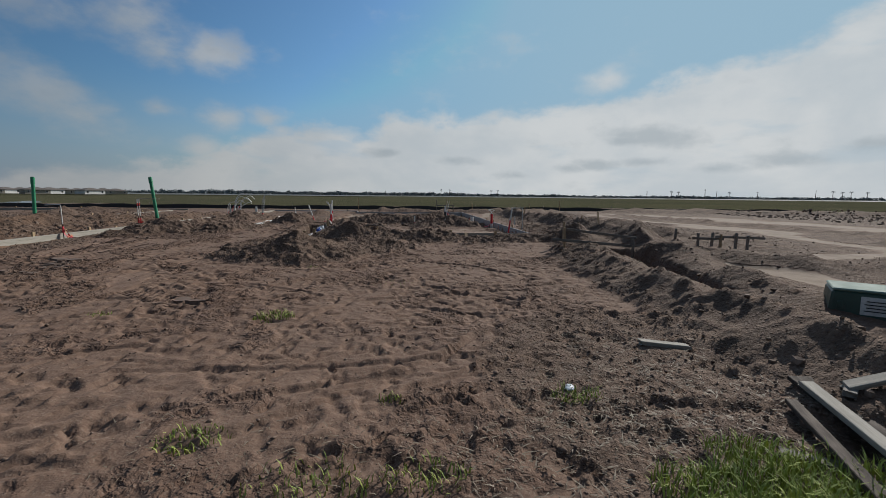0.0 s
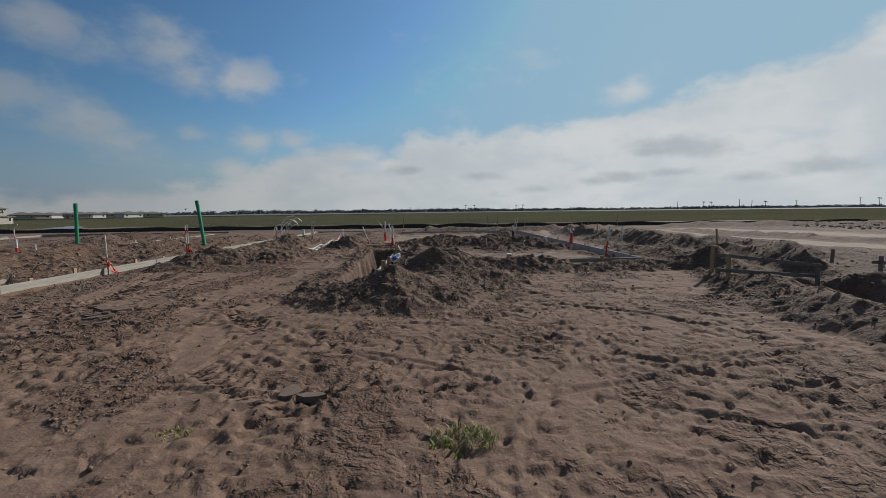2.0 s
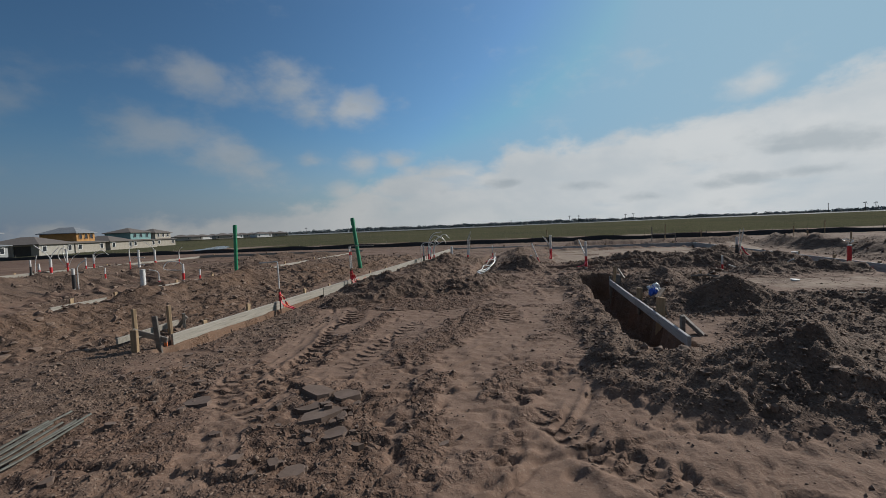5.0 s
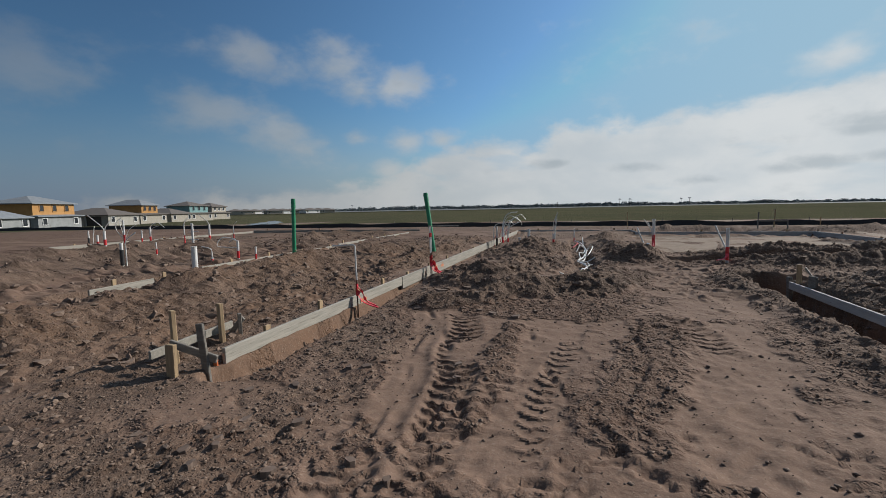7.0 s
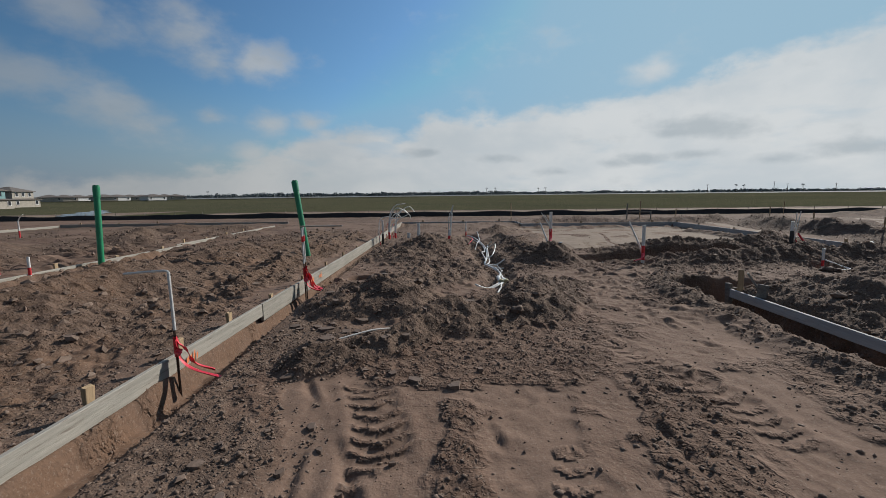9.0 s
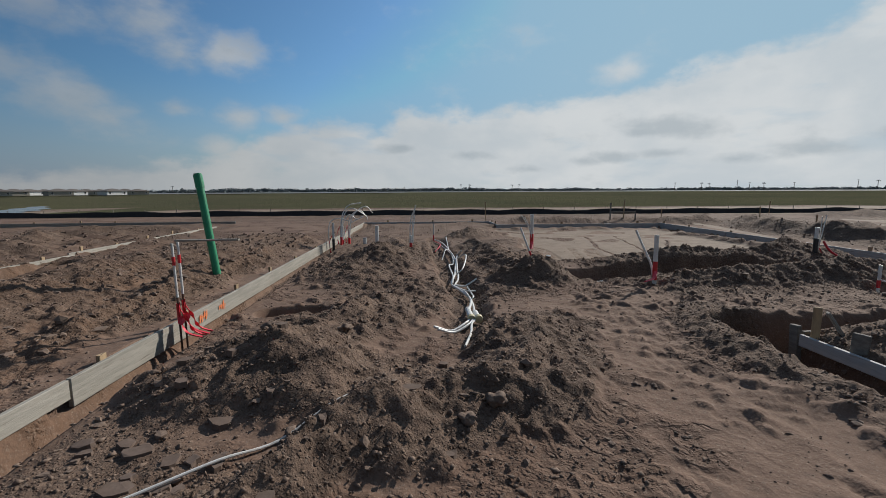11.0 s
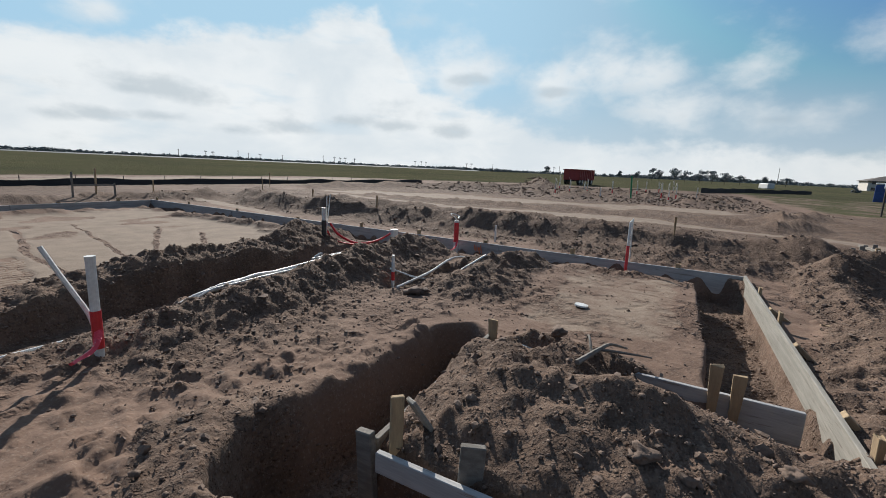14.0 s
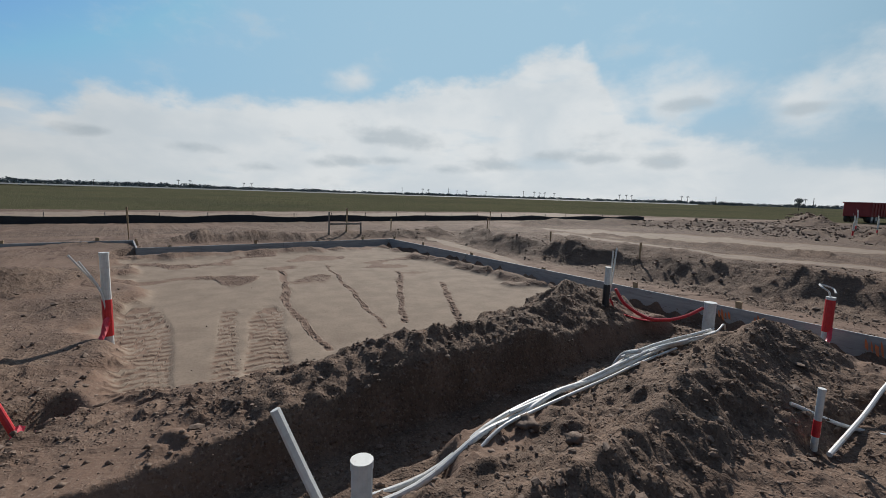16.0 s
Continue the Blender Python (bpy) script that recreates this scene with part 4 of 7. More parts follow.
def H(x, y):
    """Height of the ground."""
    i = int(np.clip(np.searchsorted(GX, x) - 1, 0, len(GX) - 2))
    j = int(np.clip(np.searchsorted(GY, y) - 1, 0, len(GY) - 2))
    u, v = (x - GX[i]) / (GX[i + 1] - GX[i]), (y - GY[j]) / (GY[j + 1] - GY[j])
    return float((GZ[j, i] * (1 - u) + GZ[j, i + 1] * u) * (1 - v) + (GZ[j + 1, i] * (1 - u) + GZ[j + 1, i + 1] * u) * v)


# ---- formwork: boards held by stakes ----
def run_of(ax, ay, bx, by):
    return math.hypot(bx - ax, by - ay), math.degrees(math.atan2(by - ay, bx - ax))


def form(label, a, b, top, tall, mat, pieces, stakes, side=1, braces=(), rise=0.05, thick=0.038):
    """A run of form boards from a to b, with stakes at distances along it on one side, and slanting braces."""
    n, turn = run_of(*a, *b)
    root = base("concrete_form", a[0], a[1], top - tall, turn, label, "formwork", "formwork of the slabs")
    cuts = [n * k / pieces for k in range(pieces + 1)]
    for k, (u, v) in enumerate(zip(cuts, cuts[1:])):
        wob = random.uniform(-0.006, 0.006)
        part("board", box(v - u - 0.004, thick, tall, pose((u + v) / 2, wob, random.uniform(-0.006, 0.006), 0, 0, random.uniform(-0.1, 0.1)), 0.004), mat, root)
    for d in stakes:
        up = tall + rise + random.uniform(-0.02, 0.06)
        lean = random.uniform(-4, 4)
        part("stake", spike(0.085, 0.036, up + 0.35, pose(d, side * (thick / 2 + 0.024), -0.35, 0, lean, 0)), STAKE, root)
    for d, out in braces:
        p, q = Vector((d + 0.06, side * 0.06, tall * 0.9)), Vector((d + 0.06, side * out, -0.05))
        m = Matrix.Translation(q) @ (p - q).to_track_quat("Z", "X").to_matrix().to_4x4()
        part("brace", box(0.04, 0.085, (p - q).length + 0.05, m, 0.004), STAKE, root)
        part("stake", spike(0.05, 0.085, 0.5, pose(d + 0.06, side * (out + 0.03), -0.32, 0, 0, 0)), STAKE, root)
    return root


def spike(sx, sy, sz, m):
    """A stake pointed below, with a top split by the hammer."""
    b = box(sx, sy, sz, None, 0.004)
    for v in b.verts:
        if v.co.z < 0.01:
            v.co.x *= 0.25
            v.co.y *= 0.25
        elif v.co.z > sz - 0.01:
            v.co.z += random.uniform(-0.012, 0.006)
    bmesh.ops.transform(b, matrix=m, verts=b.verts)
    return b


TOP = 0.24


def add_piece(root, name, p, q, sx, sy, mat, label=""):
    """A timber from p to q, given in the world, as a part of root."""
    p, q = root.matrix_world.inverted() @ Vector(p), root.matrix_world.inverted() @ Vector(q)
    m = Matrix.Translation(p) @ (q - p).to_track_quat("Z", "X").to_matrix().to_4x4()
    return part(name, box(sx, sy, (q - p).length, m, 0.005), mat, root, label)


form("weathered pale form board along the drive, spotted with orange paint", (-8.90, 9.70), (-8.90, 14.0), TOP, 0.155, BOARD, 1, [0.65, 1.65, 2.7, 3.6], 1)
form("tall weathered form board over a trench, spotted with orange paint", (-8.90, 14.01), (-8.90, 30.6), TOP, 0.225, BOARD, 4, [0.4, 1.7, 3.1, 4.5, 6.1, 7.9, 9.7, 11.7, 14.2], 1)
TEE = form("grey form board over a deep dark footing trench", (-2.53, 9.82), (-2.53, 14.70), TOP, 0.115, GREYBOARD, 2, [], -1)
bpy.context.view_layer.update()
for p, q, sx, sy, mat, word in [
    ((-2.42, 14.66, -0.2), (-2.44, 14.64, 0.52), 0.03, 0.07, STAKE, "stake"), ((-2.16, 14.50, 0.1), (-2.38, 14.60, 0.48), 0.025, 0.075, BOARD, "brace"),
    ((-2.45, 14.22, -0.2), (-2.44, 14.20, 0.40), 0.12, 0.04, OLDWOOD, "stake"), ((-2.50, 14.76, -0.3), (-2.50, 14.80, 0.30), 0.10, 0.05, OLDWOOD, "stake"),
    ((-2.44, 12.48, -0.2), (-2.43, 12.47, 0.38), 0.09, 0.045, STAKE, "stake"), ((-2.50, 12.24, -0.02), (-2.50, 12.25, 0.17), 0.05, 0.03, OLDWOOD, "stake"),
    ((-2.44, 11.30, -0.2), (-2.42, 11.28, 0.42), 0.11, 0.05, STAKE, "stake"), ((-2.30, 11.42, 0.10), (-2.41, 11.33, 0.36), 0.04, 0.06, OLDWOOD, "brace"),
    ((-2.44, 10.35, -0.2), (-2.44, 10.33, 0.36), 0.09, 0.04, OLDWOOD, "stake"), ((-2.20, 10.30, 0.1), (-2.42, 10.42, 0.34), 0.04, 0.09, OLDWOOD, "brace"),
]:
    add_piece(TEE, word, p, q, sx, sy, mat)
form("pale form board braced from behind by slanted stakes", (-1.50, 12.45), (3.82, 12.53), TOP + 0.03, 0.26, BOARD, 1, [0.28, 2.9, 4.2], -1, [(0.72, 0.34), (2.05, 0.36), (3.3, 0.5)], 0.08)
form("low grey form board half buried beside a soil heap", (-0.67, 12.60), (-0.67, 14.83), TOP - 0.03, 0.25, GREYBOARD, 1, [0.40, 0.52, 2.2], 1, [], 0.16)
form("mud-caked grey form board along a deep trench", (-2.46, 14.76), (-0.55, 14.86), TOP + 0.01, 0.24, OLDWOOD, 1, [], -1)
form("tall grey form board with orange marks along the slab edge", (3.84, 12.53), (3.72, 28.7), TOP + 0.01, 0.33, GREYBOARD, 4, [0.9, 2.6, 4.4, 5.9, 7.5, 9.6, 12, 14.2, 15.9], -1, [], 0.05)
form("tall grey form board closing the sand pad", (3.72, 28.7), (-3.15, 28.75), TOP, 0.30, GREYBOARD, 2, [0.9, 2.4, 4.2, 6.2], -1, [], 0.05)
form("short grey form board at a notch of the slab", (-3.15, 28.75), (-3.2, 30.6), TOP, 0.30, GREYBOARD, 1, [0.6, 1.5], -1, [], 0.05)
form("grey form board along the far slab edge", (-3.2, 30.6), (-8.9, 30.6), TOP, 0.28, GREYBOARD, 1, [0.8, 2.6, 4.6], -1, [], 0.05)
# the next slab to the west
form("pale form board sunk in loose soil", (-13.8, 11.8), (-13.9, 13.1), TOP - 0.02, 0.16, BOARD, 1, [0.5, 1.6], 1)
form("pale form board of the next slab", (-14.25, 14.6), (-14.2, 21.0), TOP, 0.185, BOARD, 2, [1.0, 2.4, 4.0, 5.6], 1)
form("pale form board of the next slab", (-14.5, 21.2), (-14.7, 29.0), TOP, 0.185, BOARD, 2, [0.5, 1.8, 3.2, 4.6, 6.4], 1)
form("pale form board at the back of the next slab", (-26.5, 18.8), (-26.8, 31.0), TOP - 0.02, 0.2, BOARD, 3, [1, 3.2, 5.4, 7.6, 9.5], 1)
form("pale form board at the far end of the next slab", (-26.8, 31.1), (-15.0, 31.6), TOP + 0.02, 0.185, BOARD, 1, [1, 3, 5, 6.5], 1)


def paint_mark(x, y, z, rz, w, h):
    b = bmesh.new()
    rng = random.Random(int(x * 100 + y * 10))
    for k in range(4):
        u, q = (k - 1.5) * w / 4.5, w / 14 * rng.uniform(0.5, 1.4)
        lo, hi = -h / 2 * rng.uniform(0.4, 1.0), h / 2 * rng.uniform(0.3, 1.0)
        side = [(u - q, lo), (u + q * 0.6, lo + 0.02), (u + q * 1.2, 0), (u + q * 0.7, hi), (u - q * 0.4, hi - 0.02), (u - q * 1.1, 0.02)]
        b.faces.new([b.verts.new((px + 0.15 * pz, 0, pz)) for px, pz in side])
    ob = part("paint_mark", b, ORANGE)
    ob.matrix_world = pose(x, y, z, 0, 0, rz)
    tagged(ob, "orange spray mark on a form board", "paint mark", "orange paint marks")


for yy in (12.45, 16.0, 16.5):
    paint_mark(-8.872, yy, TOP - 0.09, 90, 0.22, 0.15)
for yy in (17.0, 18.14, 18.6):
    paint_mark(3.755, yy, TOP - 0.12, 90, 0.2, 0.2)


def corner_braces():
    """The staked corner at the head of the drive."""
    root = base("corner_brace", -9.13, 9.72, 0.0, 0, "rough stakes and short boards bracing a form corner", "formwork", "formwork of the slabs")
    def put(name, p, q, sx, sy, mat, label=""):
        p, q = Vector(p) - Vector((-9.13, 9.72, 0)), Vector(q) - Vector((-9.13, 9.72, 0))
        m = Matrix.Translation(p) @ (q - p).to_track_quat("Z", "X").to_matrix().to_4x4()
        part(name, box(sx, sy, (q - p).length, m, 0.005), mat, root, label)
    put("stake", (-9.05, 9.28, -0.25), (-9.04, 9.28, 0.40), 0.09, 0.045, STAKE, "orange-brown pine stake")
    put("stake", (-9.30, 9.55, -0.25), (-9.34, 9.57, 0.61), 0.075, 0.04, STAKE, "orange-brown pine stake")
    put("stake", (-8.86, 9.49, -0.25), (-8.94, 9.49, 0.53), 0.075, 0.03, OLDWOOD, "grey weathered stake")
    put("stake", (-9.36, 10.17, -0.2), (-9.40, 10.19, 0.54), 0.09, 0.04, STAKE, "pine stake with green stain")
    put("stake", (-9.34, 10.40, -0.2), (-9.36, 10.42, 0.38), 0.08, 0.04, OLDWOOD, "grey weathered stake")
    put("brace", (-9.60, 10.42, 0.02), (-9.34, 10.45, 0.33), 0.06, 0.03, OLDWOOD, "grey weathered brace")
    put("board", (-9.26, 9.46, 0.34), (-8.80, 9.52, 0.21), 0.07, 0.03, OLDWOOD, "grey splintered crosspiece")
    put("board", (-9.52, 9.46, 0.20), (-9.56, 10.52, 0.22), 0.085, 0.03, BOARD)
    put("marker", (-8.94, 9.64, -0.05), (-8.94, 9.64, 0.18), 0.045, 0.02, ORANGE, "orange painted tag")


corner_braces()


# ---- pipe stubs and wiring ----
def stub(label, x, y, top, r=0.03, red=(0.0, 0.35), sleeve=None, wires=(), z0=None, lean=(0.0, 0.0), cap=True, tape=(), wire=0.011):
    """A pipe coming out of the ground, with tape round it, flexible wires out of it and loose tape ends; heights above the ground."""
    g = H(x, y) if z0 is None else z0
    n = top - g
    root = base("pipe_stub", x, y, g, random.uniform(0, 1), label, "pipe", "pipe stubs")
    lx, ly = lean
    def at(h):
        return (lx * h / n, ly * h / n, h)
    part("pipe", tube([at(-0.25), at(0), at(n)], r, 14), PVC, root, smooth=False)
    if cap:
        part("rim", tube([at(n - 0.02), at(n + 0.006)], r * 1.08, 14), PVC, root)
    if red:
        part("tape", tube([at(red[0] * n), at((red[0] + red[1]) / 2 * n), at(red[1] * n)], r * 1.10, 12), RED, root, "glossy red tape")
    if sleeve:
        part("sleeve", tube([at(sleeve[0] * n), at(sleeve[1] * n)], r * 1.22, 12), BLACK, root, "black rubber sleeve")
    for w in wires:
        pts = [(p[0], p[1], p[2]) for p in w]
        part("conduit", tube(arc(*pts), wire, 6), PVC, root, "flexible white conduit")
    for w in tape:
        part("tape_end", ribbon(arc(*w), 0.05), FLAG, root, "loose red film")
    return root


def ribbon(pts, w):
    b = bmesh.new()
    rows = []
    for k, p in enumerate(pts):
        d = (Vector(pts[min(k + 1, len(pts) - 1)]) - Vector(pts[max(k - 1, 0)])).normalized()
        s = d.cross(Vector((0.3 * math.sin(k), 0.2, 1))).normalized() * w / 2
        up = Vector((0, 0, 0.004))
        rows.append([b.verts.new(Vector(p) + q) for q in (-s - up, s * 0.3 - up * 3, s + up, s * 0.2 + up * 3)])
    for u, v in zip(rows, rows[1:]):
        for i in range(4):
            b.faces.new((u[i], u[(i + 1) % 4], v[(i + 1) % 4], v[i]))
    b.faces.new(rows[0][::-1])
    b.faces.new(rows[-1])
    return b


stub("white pipe stub with red tape and a bent flexible conduit", -2.75, 17.03, 0.97, 0.031, (0.0, 0.42),
     wires=[((0.05, 0.12, 0.0), (0.03, 0.17, 0.20), (-0.03, 0.23, 0.38), (-0.08, 0.28, 0.52), (-0.15, 0.34, 0.72))], tape=[((0.0, -0.03, 0.14), (-0.08, -0.12, 0.05), (-0.24, -0.2, 0.02))], z0=0.30, wire=0.017)
stub("white pipe stub in red tape with two conduits", -3.49, 21.56, 1.04, 0.042, (0.1, 0.5), wires=[((0.0, 0.03, 0.3), (-0.06, 0.02, 0.6), (-0.28, 0.0, 0.96)), ((0.0, -0.03, 0.3), (-0.05, -0.04, 0.6), (-0.20, -0.05, 0.9))],
     tape=[((0, -0.05, 0.3), (-0.1, -0.2, 0.1), (-0.45, -0.45, 0.02)), ((0, -0.05, 0.25), (-0.1, -0.3, 0.06), (-0.3, -0.6, 0.02))])
stub("bent white conduit wrapped in red tape", -3.88, 19.6, 0.86, 0.020, (0.10, 0.42), z0=0.05, lean=(-0.30, 0.15), tape=[((0, 0, 0.15), (-0.05, -0.2, 0.05), (-0.1, -0.5, 0.02))])
stub("white conduit in a black sleeve with two thin conduits", 1.82, 19.28, 0.86, 0.036, None, (0.12, 0.68), [((0.05, 0, 0.2), (0.07, 0, 0.5), (0.08, 0.0, 0.92)), ((0.05, 0, 0.2), (0.11, 0.0, 0.55), (0.19, 0.02, 0.95))],
     z0=0.16, tape=[((0.08, 0, 0.28), (0.16, -0.1, 0.10), (0.4, -0.35, 0.02), (0.75, -0.5, 0.0))])
stub("wide white drain pipe with a rim beside a grey form board", 2.90, 18.45, 0.44, 0.072, None, z0=0.02)
stub("pipe stub wound in red tape with a coiled conduit on top", 3.55, 17.40, 0.66, 0.045, (0.25, 0.95), z0=0.10,
     wires=[((0, 0, 0.5), (-0.02, 0.02, 0.62), (-0.12, 0.06, 0.68), (0.0, 0.12, 0.70), (0.10, 0.02, 0.66), (0.0, -0.04, 0.62))], tape=[((0, -0.03, 0.2), (-0.12, -0.05, 0.06), (-0.3, -0.02, 0.0))])
stub("slim white pipe with a red foot beside a heap", 0.44, 16.72, 0.53, 0.021, (0.08, 0.40), z0=0.17)
stub("slim white pipe looped over a form board, red tape below", 3.50, 14.2, 0.93, 0.022, (0.0, 0.55), z0=0.10, lean=(0.12, 0.02),
     wires=[((0.12, 0.02, 0.82), (0.13, 0.02, 0.85), (0.46, 0.02, 0.85), (0.47, 0.02, 0.80), (0.47, 0.0, 0.1))])
stub("thin white pipe behind a form board", 4.37, 16.89, 0.55, 0.02, None)
stub("white pipe stub with two tall conduits and a red foot", -6.50, 20.75, 0.62, 0.03, (0.0, 0.4), wires=[((0.03, 0, 0.1), (0.05, 0, 0.6), (0.12, 0.05, 0.95)), ((-0.02, 0, 0.1), (0.0, 0.0, 0.6), (0.10, 0.02, 0.88)), ((0.05, 0.05, 0.1), (0.06, 0.05, 0.4), (0.10, 0.1, 0.74))])
stub("wide white pipe stub", -7.5, 22.9, 0.68, 0.05, None)
stub("short white pipe stub", -7.8, 22.6, 0.38, 0.05, None)
stub("white conduit with red tape", -5.9, 24.2, 0.62, 0.02, (0.0, 0.35))
for k, (px, py, tp, words, sleeve, wires) in enumerate([
    (-8.62, 22.50, 0.80, "white meter conduit in a black sleeve", (0.0, 0.48), [((-0.10, 0.0, 0.1), (-0.12, 0.0, 0.5), (-0.09, 0.1, 0.85), (0.14, 0.2, 0.94), (0.36, 0.3, 0.86))]),
    (-8.42, 22.55, 0.72, "white meter conduit with red tape and looping wires", None, [((0.02, 0, 0.3), (0.04, 0.05, 0.7), (0.24, 0.2, 0.98), (0.60, 0.4, 0.78), (0.66, 0.45, 0.62)), ((0, 0, 0.3), (0.02, 0.05, 0.75), (0.18, 0.2, 1.05), (0.5, 0.4, 1.12)), ((-0.02, 0, 0.3), (0.06, 0.1, 0.62), (0.20, 0.2, 0.80), (0.38, 0.3, 0.66))]),
    (-8.26, 22.85, 0.60, "white meter conduit with red tape and looping wires", None, [((0.02, 0, 0.3), (0.10, 0.05, 0.75), (0.42, 0.2, 1.02), (0.62, 0.35, 0.84)), ((0, 0, 0.3), (0.02, 0.05, 0.7), (0.26, 0.2, 0.92), (0.46, 0.3, 0.72))]),
    (-8.50, 23.2, 0.66, "white meter conduit with red tape and looping wires", None, [((0, 0, 0.3), (0.10, 0.05, 0.62), (0.3, 0.1, 0.8), (0.6, 0.2, 0.95))]),
]):
    stub(words, px, py, tp, 0.03, None if sleeve else (0.0, 0.42), sleeve, wires, tape=[((-0.03, -0.03, 0.5), (-0.10, -0.06, 0.3), (-0.06, -0.1, 0.05))] if k < 3 else (), wire=0.014)
# the next slab's stubs
for words, x_, y_, tp, r_, sleeve, wires in [
    ("pipe stub in a black sleeve with a red bent conduit", -16.2, 14.2, 0.82, 0.045, (0.05, 0.72), (((0.2, 0, 0.0), (0.2, 0, 0.4), (0.25, 0, 0.7), (0.5, 0.15, 0.9)),)),
    ("white pipe stub with two spread conduits and a red foot", -21.0, 17.2, 0.95, 0.05, None, (((0, 0, 0.4), (-0.1, 0, 0.7), (-0.7, -0.2, 1.15)), ((0, 0, 0.4), (0.1, 0, 0.7), (0.35, 0.2, 1.05)))),
    ("thin dark red and white pipe stub", -25.5, 19.7, 0.85, 0.04, (0.0, 0.6), (((0.2, 0.1, 0.1), (0.25, 0.1, 0.6), (0.35, 0.15, 1.05)),)),
    ("short wide white pipe stub", -26.3, 20.6, 0.62, 0.055, None, ()),
    ("pipe stub in tape with tall looped conduits", -24.8, 20.7, 1.25, 0.045, None, (((0, 0, 0.3), (-0.4, -0.2, 0.9), (-0.15, -0.1, 1.35), (0.1, 0, 0.9)), ((0, 0, 0.3), (0.3, 0.1, 0.8), (0.65, 0.3, 1.05)), ((0, 0, 0.4), (-0.3, 0, 1.2), (-0.1, 0, 1.45)))),
    ("slim white pipe stub", -23.9, 20.8, 0.82, 0.035, None, ()),
    ("red taped stub with a bent looped conduit", -24.9, 22.0, 0.9, 0.045, None, (((0, 0, 0.3), (0.05, 0, 0.9), (0.5, 0.2, 1.1), (0.8, 0.4, 0.85)), ((0, 0, 0.3), (0.2, 0, 0.8), (0.6, 0.2, 0.95)))),
    ("thin white pipe stub with a red foot", -16.8, 15.6, 0.72, 0.024, None, ()),
    ("tall white pipe stub with a bent top", -20.4, 21.0, 1.05, 0.05, None, (((0, 0, 0.6), (-0.08, 0, 1.05), (-0.55, -0.2, 1.4)),)),
    ("slim tall conduit", -21.3, 20.6, 1.1, 0.025, None, (((0, 0, 0.6), (0.02, 0, 1.0), (0.2, 0.1, 1.25)),)),
    ("low stub with a red bent conduit", -14.7, 15.4, 0.36, 0.03, None, (((0, 0, 0.1), (-0.05, 0, 0.32), (-0.35, -0.1, 0.4)),)),
    ("red taped pipe stub with wide looped conduits", -14.7, 16.3, 0.72, 0.042, None, (((0, 0, 0.35), (-0.3, -0.1, 0.36), (-0.7, -0.3, 0.42), (-0.55, -0.2, 0.66), (-0.1, 0, 0.62)), ((0, 0, 0.55), (-0.3, 0.1, 0.6), (-0.5, 0.1, 0.5)))),
    ("short white stake-like pipe", -14.2, 16.4, 0.55, 0.03, None, ()),
    ("thin white pipe stub far on the next slab", -22.5, 24.6, 0.8, 0.03, None, (((0, 0, 0.4), (0.05, 0, 0.8), (0.3, 0, 1.0)),)),
]:
    stub("white " + words if not words.startswith("white") and "white" not in words else words, x_, y_, tp, r_ * 0.8, None if sleeve else (0.05, 0.45), sleeve, [[(p[0] * 0.7, p[1] * 0.7, p[2] * 0.9) for p in w] for w in wires], wire=0.013)
stub("wide white drain pipe standing in loose soil", -14.1, 14.3, 0.74, 0.062, None)
stub("white pipe with cross arms", -18.4, 18.3, 1.15, 0.036, None, wires=[((-0.2, 0, 0.35), (0, 0, 0.36), (0.25, 0, 0.35)), ((-0.2, 0, 0.6), (0, 0, 0.62), (0.25, 0, 0.62))])


def green_pipe(label, x, y, x2, y2, top):
    g = H(x, y)
    root = base("green_pipe", x, y, g, 0, label, "pipe", "green sewer risers")
    d = Vector((x2 - x, y2 - y, top - g))
    part("pipe", tube([-0.2 * d, d * 0.5, d], 0.058, 18), GREEN, root, smooth=False)
    part("socket", tube([d * 0.86, d * 0.985], 0.066, 18), GREEN, root)


green_pipe("green sewer riser leaning beside a form board", -9.50, 17.75, -9.76, 17.9, 1.93)
green_pipe("green sewer riser at the next slab", -13.92, 17.7, -13.97, 17.85, 1.88)
green_pipe("green sewer riser on a far lot", 31.3, 17.1, 31.3, 17.2, 1.75)


